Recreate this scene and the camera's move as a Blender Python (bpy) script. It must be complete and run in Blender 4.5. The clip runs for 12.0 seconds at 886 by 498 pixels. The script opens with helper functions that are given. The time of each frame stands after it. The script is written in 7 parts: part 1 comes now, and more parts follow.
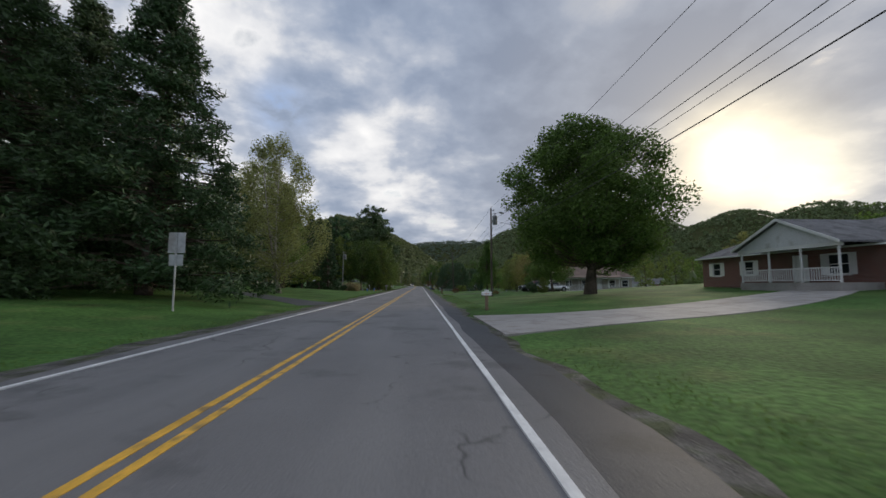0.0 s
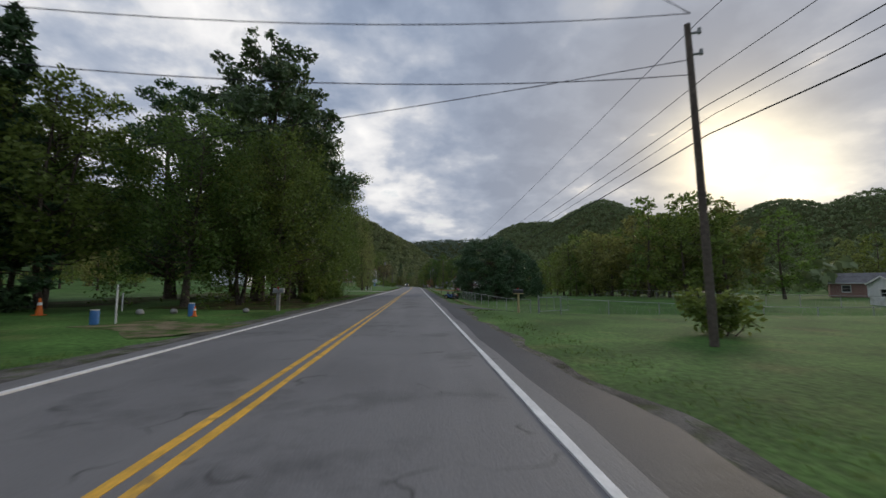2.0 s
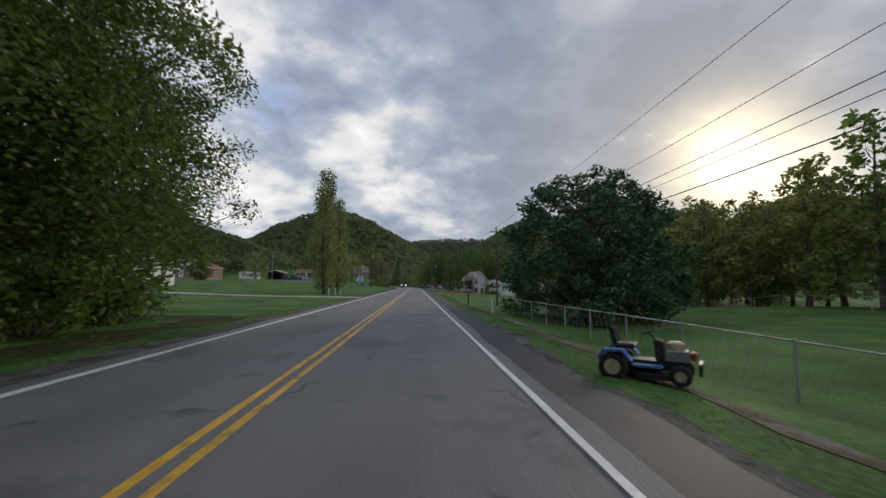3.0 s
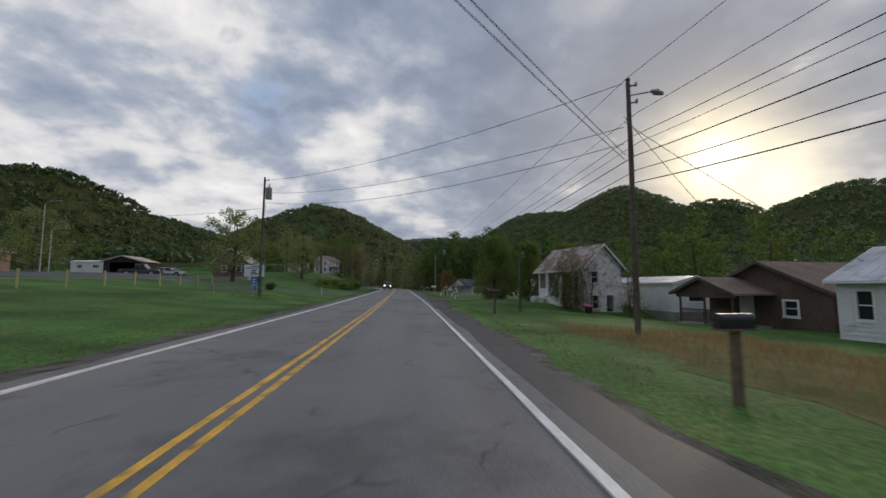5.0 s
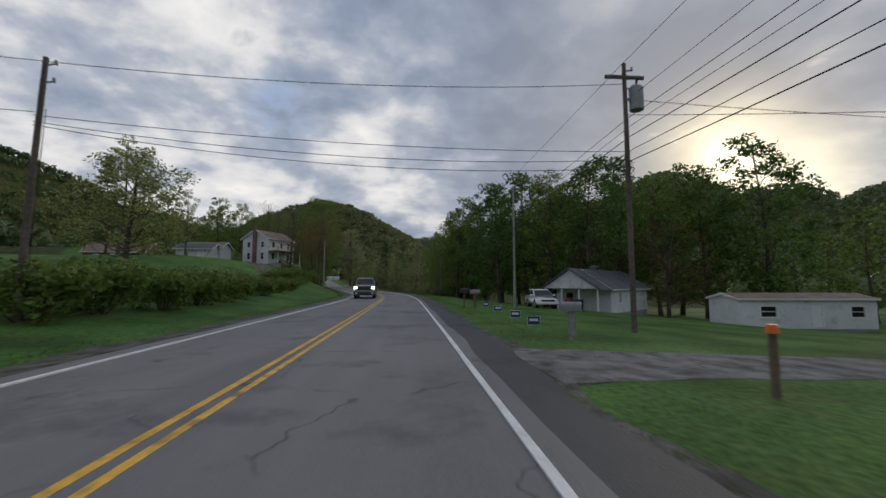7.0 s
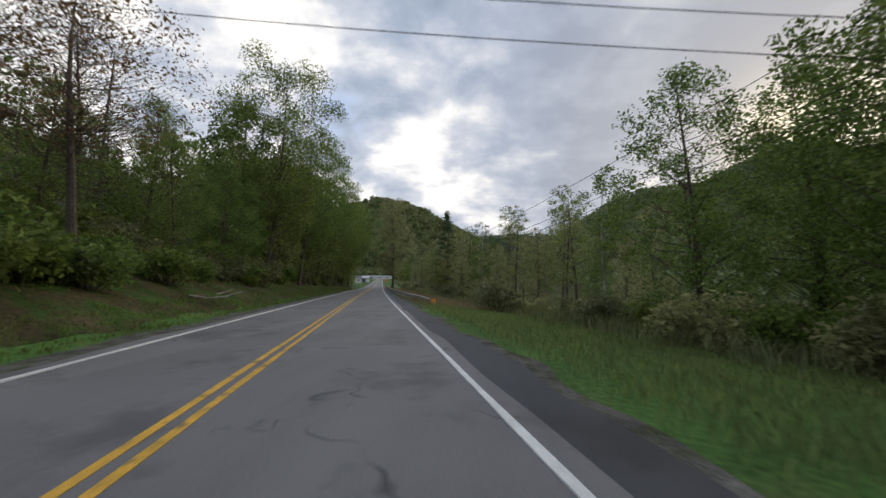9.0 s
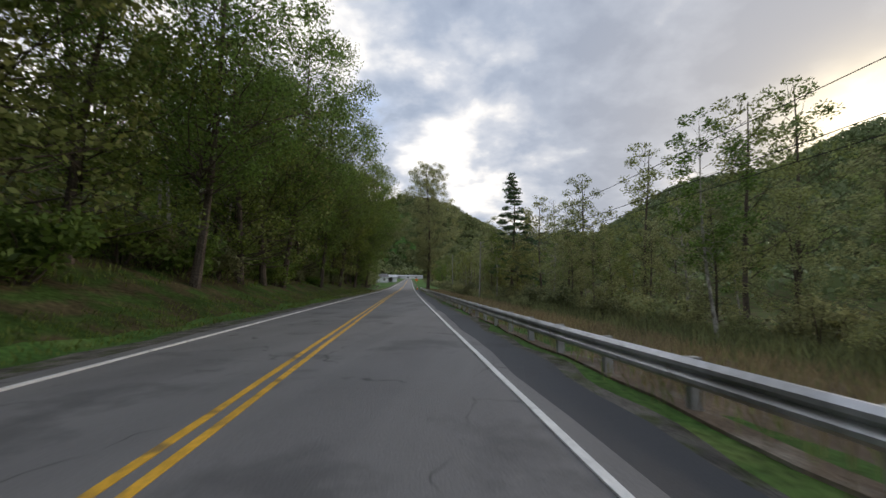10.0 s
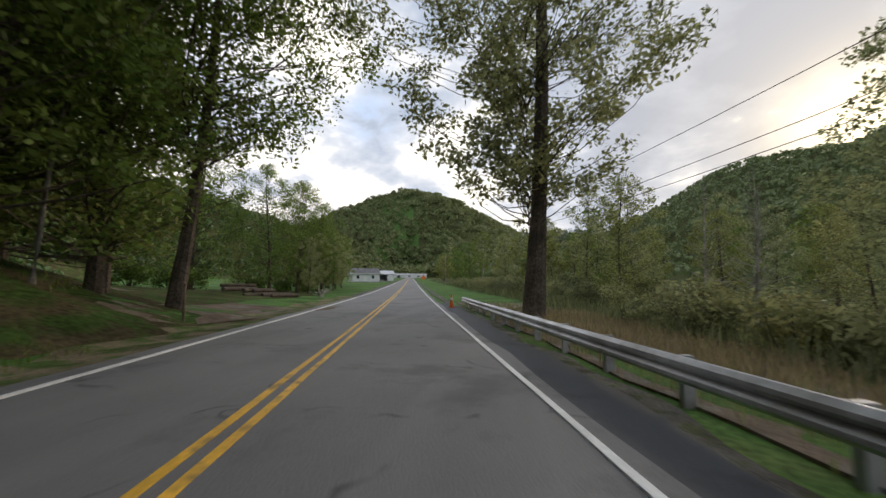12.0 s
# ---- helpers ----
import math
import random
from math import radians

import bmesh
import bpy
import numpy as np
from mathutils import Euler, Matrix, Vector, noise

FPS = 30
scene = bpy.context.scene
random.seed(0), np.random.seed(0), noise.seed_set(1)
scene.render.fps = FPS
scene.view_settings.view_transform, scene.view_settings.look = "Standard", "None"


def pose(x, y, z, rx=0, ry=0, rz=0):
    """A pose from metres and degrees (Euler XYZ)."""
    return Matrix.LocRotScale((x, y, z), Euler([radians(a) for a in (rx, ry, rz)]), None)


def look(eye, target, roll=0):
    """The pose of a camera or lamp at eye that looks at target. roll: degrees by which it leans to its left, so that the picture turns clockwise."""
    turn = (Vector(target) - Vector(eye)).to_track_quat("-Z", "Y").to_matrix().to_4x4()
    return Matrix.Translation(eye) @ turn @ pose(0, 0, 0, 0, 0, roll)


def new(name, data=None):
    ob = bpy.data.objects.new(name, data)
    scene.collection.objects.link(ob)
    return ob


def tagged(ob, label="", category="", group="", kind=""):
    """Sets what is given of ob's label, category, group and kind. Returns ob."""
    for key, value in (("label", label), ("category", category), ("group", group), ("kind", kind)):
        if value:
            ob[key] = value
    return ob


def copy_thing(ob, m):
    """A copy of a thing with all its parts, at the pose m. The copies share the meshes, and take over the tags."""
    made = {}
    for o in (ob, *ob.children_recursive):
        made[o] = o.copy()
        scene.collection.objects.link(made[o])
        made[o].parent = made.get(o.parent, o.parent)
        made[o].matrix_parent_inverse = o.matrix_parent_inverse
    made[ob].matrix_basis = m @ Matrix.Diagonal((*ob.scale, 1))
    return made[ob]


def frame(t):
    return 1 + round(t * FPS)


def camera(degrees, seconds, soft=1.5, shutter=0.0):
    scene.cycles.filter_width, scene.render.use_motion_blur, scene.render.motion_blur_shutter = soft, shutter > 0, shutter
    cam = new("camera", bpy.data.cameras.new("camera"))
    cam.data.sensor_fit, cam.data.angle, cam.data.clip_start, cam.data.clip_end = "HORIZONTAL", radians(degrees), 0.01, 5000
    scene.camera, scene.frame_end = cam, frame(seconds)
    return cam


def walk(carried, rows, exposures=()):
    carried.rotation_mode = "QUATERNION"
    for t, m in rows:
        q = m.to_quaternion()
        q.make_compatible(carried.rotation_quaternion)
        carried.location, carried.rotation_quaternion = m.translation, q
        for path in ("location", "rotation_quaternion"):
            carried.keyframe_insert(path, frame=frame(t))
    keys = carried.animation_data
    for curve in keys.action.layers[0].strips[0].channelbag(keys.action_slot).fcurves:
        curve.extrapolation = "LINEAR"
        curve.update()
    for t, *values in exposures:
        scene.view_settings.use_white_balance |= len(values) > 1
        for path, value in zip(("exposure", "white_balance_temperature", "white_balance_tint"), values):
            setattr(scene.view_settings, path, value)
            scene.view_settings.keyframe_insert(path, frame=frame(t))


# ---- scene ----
# ---- the road's line: s metres along it, d metres to the right of the double yellow line ----
SPEED = 36.0
BENDS = [(-300, 0), (196, 0), (216, 0.8), (252, 1.2), (283, 1.8), (300, 6.0), (315, 12), (324, 14.2), (345, 14.2), (365, 13.8), (400, 13.4), (432, 13.1), (3000, 13.1)]
LINE_S = np.arange(-300, 2700, 1.0)
LINE_TURN = np.radians(np.interp(LINE_S, [b[0] for b in BENDS], [b[1] for b in BENDS]))
_half = (LINE_TURN[1:] + LINE_TURN[:-1]) / 2
LINE_X = np.concatenate([[0], np.cumsum(-np.sin(_half))])
LINE_Y = -300 + np.concatenate([[0], np.cumsum(np.cos(_half))])


def along(s, d):
    """World x, y of the place s metres along the road and d metres to its right."""
    turn = np.interp(s, LINE_S, LINE_TURN) / (1 + np.abs(d) / 150)
    return np.interp(s, LINE_S, LINE_X) + d * np.cos(turn), np.interp(s, LINE_S, LINE_Y) + d * np.sin(turn)


def heading(s):
    return math.degrees(float(np.interp(s, LINE_S, LINE_TURN)))


# ---- camera ----
cam = camera(95, 12.0, soft=1.5, shutter=0.06)
# seconds, metres to the right of the yellow line, tilt, turn to the left
DRIVE = [(0, 2.20, 5.0, -3.2), (0.5, 2.01, 5.0, -3.2), (1, 1.93, 5.0, -3.45), (1.5, 1.91, 5.0, -3.8), (2, 1.92, 5.0, -3.6),
         (2.5, 1.85, 5.0, -3.7), (3, 1.79, 5.0, -3.8), (4, 1.79, 5.0, -4.3), (5, 1.84, 5.0, -4.9), (5.5, 2.04, 5.0, -4.85),
         (6, 2.13, 5.0, -4.6), (6.5, 2.07, 5.0, -4.1), (7, 2.18, 5.0, -3.5), (7.5, 2.1, 5.0, -2.2), (8, 2.0, 5.0, -0.2),
         (8.5, 1.93, 5.0, 2.3), (9, 1.86, 5.0, 4.6), (9.5, 1.86, 5.0, 6.8), (10, 1.82, 5.0, 8.5), (10.5, 1.69, 5.0, 9.4),
         (11, 1.46, 5.0, 8.6), (11.5, 1.62, 5.0, 8.4), (12, 1.63, 5.0, 8.65)]
EYE = 1.35
rows = []
for t, d, tilt, turn in DRIVE:
    x, y = along(SPEED * t, d)
    rows.append((t, pose(float(x), float(y), EYE + float(np.interp(SPEED * t, [380, 400, 415, 432], [0, 0.03, 0.05, 0.11])), 90 + tilt, 0, turn)))
# the clip's camera opens up under the trees and warms a little
walk(cam, rows, [(0, 0.0, 6500, 10), (1, 0.1, 6550, 10), (2, 0.0, 6550, 10), (2.5, -0.12, 6550, 10), (3.2, 0.0, 6550, 10), (5, -0.16, 6600, 10), (7.0, -0.16, 6600, 10), (8.8, 0.42, 6900, 10), (9.5, 0.38, 6950, 10), (10, 0.46, 7000, 10), (11, 0.60, 7100, 10), (12, 0.74, 7200, 10)])

# ---- sky and sun ----
SUN_AZ, SUN_EL = radians(39.3), radians(14.0)
sun_way = Vector((math.sin(SUN_AZ) * math.cos(SUN_EL), math.cos(SUN_AZ) * math.cos(SUN_EL), math.sin(SUN_EL)))
sun_data = bpy.data.lights.new("sun", "SUN")
sun_data.energy, sun_data.angle, sun_data.color = 1.4, radians(14), (1.0, 0.86, 0.68)
sun = new("sun", sun_data)
sun.matrix_world = look((0, 0, 80), Vector((0, 0, 80)) - sun_way)

world = bpy.data.worlds.new("cloudy_evening")
scene.world = world
world.use_nodes = True
wt = world.node_tree
wt.nodes.clear()


def wnode(kind, **values):
    n = wt.nodes.new(kind)
    for key, value in values.items():
        n.inputs[key].default_value = value
    return n


def wmath(op, a, b=None, clamp=False):
    n = wt.nodes.new("ShaderNodeMath")
    n.operation, n.use_clamp = op, clamp
    for i, v in enumerate((a, b)):
        if v is None:
            continue
        if isinstance(v, (int, float)):
            n.inputs[i].default_value = v
        else:
            wt.links.new(v, n.inputs[i])
    return n.outputs[0]


def wmix(fac, a, b, how="MIX"):
    n = wt.nodes.new("ShaderNodeMix")
    n.data_type, n.blend_type = "RGBA", how
    for i, v in ((0, fac), (6, a), (7, b)):
        if isinstance(v, (int, float)):
            n.inputs[i].default_value = v
        elif isinstance(v, tuple):
            n.inputs[i].default_value = (*v, 1)
        else:
            wt.links.new(v, n.inputs[i])
    return n.outputs[2]


def wramp(fac, stops):
    n = wt.nodes.new("ShaderNodeValToRGB")
    while len(n.color_ramp.elements) < len(stops):
        n.color_ramp.elements.new(0.5)
    for e, (at, c) in zip(n.color_ramp.elements, stops):
        e.position, e.color = at, (*c, 1) if isinstance(c, tuple) else (c, c, c, 1)
    wt.links.new(fac, n.inputs[0])
    return n.outputs[0]


coord = wnode("ShaderNodeTexCoord")
sep = wnode("ShaderNodeSeparateXYZ")
wt.links.new(coord.outputs["Generated"], sep.inputs[0])
lift = wmath("ADD", wmath("MAXIMUM", sep.outputs[2], 0.0), 0.30)
flat = wnode("ShaderNodeCombineXYZ")
wt.links.new(wmath("DIVIDE", sep.outputs[0], lift), flat.inputs[0])
wt.links.new(wmath("DIVIDE", sep.outputs[1], lift), flat.inputs[1])
big = wnode("ShaderNodeTexNoise", Scale=1.3, Detail=4.0, Roughness=0.5, Distortion=0.2)
fine = wnode("ShaderNodeTexNoise", Scale=3.6, Detail=9.0, Roughness=0.54, Distortion=0.12)
wt.links.new(flat.outputs[0], big.inputs[0])
wt.links.new(flat.outputs[0], fine.inputs[0])
# clouds: slate undersides, brighter thin parts and a few blue gaps
cover = wmath("ADD", wmath("MULTIPLY", big.outputs[0], 0.42), wmath("MULTIPLY", fine.outputs[0], 0.58))


def toward(azimuth, height, power):
    """How far a direction points to a part of the sky: 1 there, falling off round it."""
    az, el = radians(azimuth), radians(height)
    n = wnode("ShaderNodeVectorMath")
    n.operation = "DOT_PRODUCT"
    wt.links.new(coord.outputs["Generated"], n.inputs[0])
    n.inputs[1].default_value = (math.sin(az) * math.cos(el), math.cos(az) * math.cos(el), math.sin(el))
    return wmath("POWER", wmath("MAXIMUM", n.outputs["Value"], 0.0), power)


# the layer is thinner to the west-left and over the valley, thicker ahead and above
cover = wmath("ADD", cover, wmath("MULTIPLY", toward(-38, 22, 9.0), 0.10))
cover = wmath("ADD", cover, wmath("MULTIPLY", toward(-4, 17, 120.0), 0.13))
cover = wmath("SUBTRACT", cover, wmath("MULTIPLY", toward(12, 33, 12.0), 0.09))
clouds = wramp(cover, [(0.38, (0.23, 0.29, 0.41)), (0.46, (0.31, 0.375, 0.50)), (0.53, (0.47, 0.52, 0.62)), (0.59, (0.78, 0.79, 0.82)), (0.68, (1.02, 1.01, 1.0))])
sky = wnode("ShaderNodeTexSky")
sky.sky_type, sky.sun_disc, sky.sun_elevation, sky.sun_rotation = "NISHITA", False, SUN_EL, SUN_AZ
sky_dim = wmix(1.0, sky.outputs[0], (0.11, 0.11, 0.11), "MULTIPLY")
gaps = wramp(fine.outputs[0], [(0.63, 0.0), (0.70, 1.0)])
overcast = wmix(wmath("MULTIPLY", gaps, 0.45), clouds, sky_dim)
rift = wmath("MULTIPLY", toward(-19, 22.5, 700.0), wramp(fine.outputs[0], [(0.40, 0.0), (0.52, 1.0)]))
overcast = wmix(wmath("MULTIPLY", rift, 0.9), overcast, (0.30, 0.46, 0.78))
# the low sun lights the cloud layer round it
facing = wnode("ShaderNodeVectorMath")
facing.operation = "DOT_PRODUCT"
wt.links.new(coord.outputs["Generated"], facing.inputs[0])
facing.inputs[1].default_value = sun_way
near_sun = wmath("MAXIMUM", facing.outputs["Value"], 0.0)
wide = wmath("POWER", near_sun, 9.0)
tight = wmath("POWER", near_sun, 150.0)
warm = wmix(wmath("MULTIPLY", wide, 0.5), overcast, (0.60, 0.54, 0.47))
streaks = wmath("ADD", 0.35, wmath("MULTIPLY", fine.outputs[0], 1.1))
glow = wmix(wmath("MULTIPLY", wmath("MULTIPLY", tight, streaks), 1.15, True), warm, (1.35, 1.18, 0.86))
glow = wmix(wmath("MULTIPLY", wmath("MULTIPLY", toward(39.8, 14.2, 900.0), streaks), 1.3, True), glow, (1.9, 1.75, 1.4))
glow = wmix(wmath("MULTIPLY", wmath("MULTIPLY", toward(45.0, 11.5, 420.0), streaks), 1.1, True), glow, (1.6, 1.45, 1.1))
# hazy band over the horizon
low = wmath("POWER", wmath("SUBTRACT", 1.0, wmath("MAXIMUM", sep.outputs[2], 0.0)), 9.0)
hazy = wmix(wmath("MULTIPLY", low, 0.4), glow, (0.62, 0.62, 0.62))
back = wnode("ShaderNodeBackground", Strength=1.0)
wt.links.new(hazy, back.inputs[0])
out = wnode("ShaderNodeOutputWorld")
wt.links.new(back.outputs[0], out.inputs[0])


# ---- materials ----
def material(name, base, rough=0.7, metal=0.0, spread=0.25, grain=8.0, blotch=0.6, bump=0.0, spec=0.5, stain=None, stain_at=0.55, island=0.0, coat=0.0, per_object=0.0):
    """A surface with a fine grain and larger blotches, at metres; stain is a second colour in patches."""
    m = bpy.data.materials.new(name)
    m.use_nodes = True
    nt = m.node_tree
    b = nt.nodes["Principled BSDF"]
    b.inputs["Roughness"].default_value, b.inputs["Metallic"].default_value = rough, metal
    b.inputs["Specular IOR Level"].default_value = spec
    if coat:
        b.inputs["Coat Weight"].default_value, b.inputs["Coat Roughness"].default_value = coat, 0.08
    tc = nt.nodes.new("ShaderNodeNewGeometry")

    def noise_at(scale, detail=4.0):
        n = nt.nodes.new("ShaderNodeTexNoise")
        n.inputs["Scale"].default_value, n.inputs["Detail"].default_value = scale, detail
        nt.links.new(tc.outputs["Position"], n.inputs["Vector"])
        return n.outputs[0]

    def mix(fac, a, c, how="MIX"):
        n = nt.nodes.new("ShaderNodeMix")
        n.data_type, n.blend_type = "RGBA", how
        for i, v in ((0, fac), (6, a), (7, c)):
            if isinstance(v, (int, float)):
                n.inputs[i].default_value = v
            elif isinstance(v, tuple):
                n.inputs[i].default_value = (*v, 1)
            else:
                nt.links.new(v, n.inputs[i])
        return n.outputs[2]

    def spread_of(fac, width):
        n = nt.nodes.new("ShaderNodeMapRange")
        n.inputs["From Min"].default_value, n.inputs["From Max"].default_value = 0.3, 0.7
        n.inputs["To Min"].default_value, n.inputs["To Max"].default_value = 1 - width, 1 + width
        nt.links.new(fac, n.inputs["Value"])
        return n.outputs[0]

    fine_n, big_n = noise_at(grain), noise_at(blotch, 6.0)
    colour = base
    if stain:
        r = nt.nodes.new("ShaderNodeValToRGB")
        r.color_ramp.elements[0].position, r.color_ramp.elements[1].position = stain_at - 0.06, stain_at + 0.08
        nt.links.new(noise_at(blotch * 1.7, 7.0), r.inputs[0])
        colour = mix(r.outputs[0], colour, stain)
    scale = nt.nodes.new("ShaderNodeVectorMath")
    scale.operation = "SCALE"
    if isinstance(colour, tuple):
        scale.inputs[0].default_value = colour
    else:
        nt.links.new(colour, scale.inputs[0])
    nt.links.new(spread_of(fine_n, spread), scale.inputs["Scale"])
    scale2 = nt.nodes.new("ShaderNodeVectorMath")
    scale2.operation = "SCALE"
    nt.links.new(scale.outputs[0], scale2.inputs[0])
    nt.links.new(spread_of(big_n, spread), scale2.inputs["Scale"])
    last = scale2.outputs[0]
    if island or per_object:
        hsv = nt.nodes.new("ShaderNodeHueSaturation")
        mr = nt.nodes.new("ShaderNodeMapRange")
        width = island or per_object
        mr.inputs["To Min"].default_value, mr.inputs["To Max"].default_value = 1 - width, 1 + width
        if island:
            nt.links.new(tc.outputs["Random Per Island"], mr.inputs["Value"])
        else:
            oi = nt.nodes.new("ShaderNodeObjectInfo")
            nt.links.new(oi.outputs["Random"], mr.inputs["Value"])
        nt.links.new(mr.outputs[0], hsv.inputs["Value"])
        nt.links.new(last, hsv.inputs["Color"])
        last = hsv.outputs[0]
    nt.links.new(last, b.inputs["Base Color"])
    if bump:
        bp = nt.nodes.new("ShaderNodeBump")
        bp.inputs["Strength"].default_value, bp.inputs["Distance"].default_value = bump, 0.05
        nt.links.new(fine_n, bp.inputs["Height"])
        nt.links.new(bp.outputs[0], b.inputs["Normal"])
    return m


def leaf_material(name, base, vary=0.45, through_light=0.48):
    """Leaves: each one a little lighter, darker or yellower, with some light through them."""
    m = bpy.data.materials.new(name)
    m.use_nodes = True
    nt = m.node_tree
    nt.nodes.clear()
    geo = nt.nodes.new("ShaderNodeNewGeometry")
    oi = nt.nodes.new("ShaderNodeObjectInfo")
    hsv = nt.nodes.new("ShaderNodeHueSaturation")
    val = nt.nodes.new("ShaderNodeMapRange")
    val.inputs["To Min"].default_value, val.inputs["To Max"].default_value = 1 - vary, 1 + vary
    nt.links.new(geo.outputs["Random Per Island"], val.inputs["Value"])
    hue = nt.nodes.new("ShaderNodeMapRange")
    hue.inputs["To Min"].default_value, hue.inputs["To Max"].default_value = 0.475, 0.515
    nt.links.new(oi.outputs["Random"], hue.inputs["Value"])
    clump = nt.nodes.new("ShaderNodeTexNoise")
    clump.inputs["Scale"].default_value = 0.35
    nt.links.new(geo.outputs["Position"], clump.inputs["Vector"])
    tint = nt.nodes.new("ShaderNodeMix")
    tint.data_type = "RGBA"
    base = tuple(v * 1.15 for v in base)
    tint.inputs[6].default_value = (*base, 1)
    tint.inputs[7].default_value = (base[0] * 1.35, base[1] * 1.2, base[2] * 0.85, 1)
    nt.links.new(clump.outputs[0], tint.inputs[0])
    nt.links.new(tint.outputs[2], hsv.inputs["Color"])
    nt.links.new(val.outputs[0], hsv.inputs["Value"])
    nt.links.new(hue.outputs[0], hsv.inputs["Hue"])
    dif = nt.nodes.new("ShaderNodeBsdfPrincipled")
    dif.inputs["Roughness"].default_value = 0.55
    dif.inputs["Specular IOR Level"].default_value = 0.3
    tr = nt.nodes.new("ShaderNodeBsdfTranslucent")
    nt.links.new(hsv.outputs[0], dif.inputs["Base Color"])
    nt.links.new(hsv.outputs[0], tr.inputs["Color"])
    mx = nt.nodes.new("ShaderNodeMixShader")
    mx.inputs[0].default_value = through_light
    nt.links.new(dif.outputs[0], mx.inputs[1])
    nt.links.new(tr.outputs[0], mx.inputs[2])
    o = nt.nodes.new("ShaderNodeOutputMaterial")
    nt.links.new(mx.outputs[0], o.inputs[0])
    return m


GRASS = material("mown_grass", (0.066, 0.137, 0.034), 0.9, spread=0.40, grain=9, blotch=0.32, bump=0.6, spec=0.1, stain=(0.102, 0.150, 0.046), stain_at=0.60)


def road_material(name, base, worn, dark):
    """Asphalt: stone grain, long lighter wheel tracks, dark patches and hair cracks."""
    m = material(name, base, 0.7, spread=0.14, grain=45, blotch=0.3, bump=0.25, spec=0.4)
    nt = m.node_tree
    b = nt.nodes["Principled BSDF"]
    before = b.inputs["Base Color"].links[0].from_socket
    geo = nt.nodes.new("ShaderNodeNewGeometry")
    mp = nt.nodes.new("ShaderNodeMapping")
    mp.inputs["Scale"].default_value = (0.9, 0.06, 1)
    nt.links.new(geo.outputs["Position"], mp.inputs["Vector"])

    def ramp_of(node, lo, hi, out=0):
        r = nt.nodes.new("ShaderNodeValToRGB")
        r.color_ramp.elements[0].position, r.color_ramp.elements[1].position = lo, hi
        nt.links.new(node.outputs[out], r.inputs[0])
        return r.outputs[0]

    def blend(fac, a, c):
        n = nt.nodes.new("ShaderNodeMix")
        n.data_type = "RGBA"
        nt.links.new(fac, n.inputs[0])
        nt.links.new(a, n.inputs[6])
        n.inputs[7].default_value = (*c, 1)
        return n.outputs[2]

    def scaled(sock, k):
        n = nt.nodes.new("ShaderNodeMath")
        n.operation = "MULTIPLY"
        nt.links.new(sock, n.inputs[0])
        n.inputs[1].default_value = k
        return n.outputs[0]

    tracks = nt.nodes.new("ShaderNodeTexNoise")
    tracks.inputs["Scale"].default_value, tracks.inputs["Detail"].default_value = 1.0, 5.0
    nt.links.new(mp.outputs[0], tracks.inputs["Vector"])
    patch = nt.nodes.new("ShaderNodeTexNoise")
    patch.inputs["Scale"].default_value, patch.inputs["Detail"].default_value, patch.inputs["Roughness"].default_value = 0.45, 7.0, 0.65
    nt.links.new(geo.outputs["Position"], patch.inputs["Vector"])
    warp = nt.nodes.new("ShaderNodeVectorMath")
    warp.operation = "MULTIPLY_ADD"
    wob = nt.nodes.new("ShaderNodeTexNoise")
    wob.inputs["Scale"].default_value = 1.3
    nt.links.new(geo.outputs["Position"], wob.inputs["Vector"])
    nt.links.new(wob.outputs["Color"], warp.inputs[0])
    warp.inputs[1].default_value = (1.2, 1.2, 0)
    nt.links.new(geo.outputs["Position"], warp.inputs[2])
    cells = nt.nodes.new("ShaderNodeTexVoronoi")
    cells.feature = "DISTANCE_TO_EDGE"
    cells.inputs["Scale"].default_value = 0.32
    nt.links.new(warp.outputs[0], cells.inputs["Vector"])
    crack = nt.nodes.new("ShaderNodeMapRange")
    crack.inputs["From Min"].default_value, crack.inputs["From Max"].default_value = 0.0, 0.010
    crack.inputs["To Min"].default_value, crack.inputs["To Max"].default_value = 1.0, 0.0
    nt.links.new(cells.outputs["Distance"], crack.inputs["Value"])
    some = ramp_of(wob, 0.50, 0.60)
    both = nt.nodes.new("ShaderNodeMath")
    both.operation = "MULTIPLY"
    nt.links.new(crack.outputs[0], both.inputs[0])
    nt.links.new(some, both.inputs[1])
    c = blend(scaled(ramp_of(tracks, 0.45, 0.68), 0.7), before, worn)
    c = blend(scaled(ramp_of(patch, 0.54, 0.64), 0.7), c, dark)
    c = blend(scaled(both.outputs[0], 0.75), c, (0.03, 0.03, 0.03))
    nt.links.new(c, b.inputs["Base Color"])
    return m


ASPHALT = road_material("worn_asphalt", (0.168, 0.165, 0.167), (0.218, 0.214, 0.213), (0.088, 0.088, 0.090))
OLD_ASPHALT = road_material("cracked_shoulder_asphalt", (0.046, 0.049, 0.056), (0.062, 0.067, 0.076), (0.024, 0.024, 0.026))
GREY_GRAVEL = material("grey_drive_gravel", (0.21, 0.205, 0.20), 0.95, spread=0.4, grain=40, blotch=1.5, bump=0.8, spec=0.2, stain=(0.13, 0.12, 0.10), stain_at=0.55)
GRAVEL = material("shoulder_gravel", (0.128, 0.121, 0.110), 0.95, spread=0.5, grain=30, blotch=1.5, bump=0.9, spec=0.2, stain=(0.075, 0.088, 0.045), stain_at=0.54)
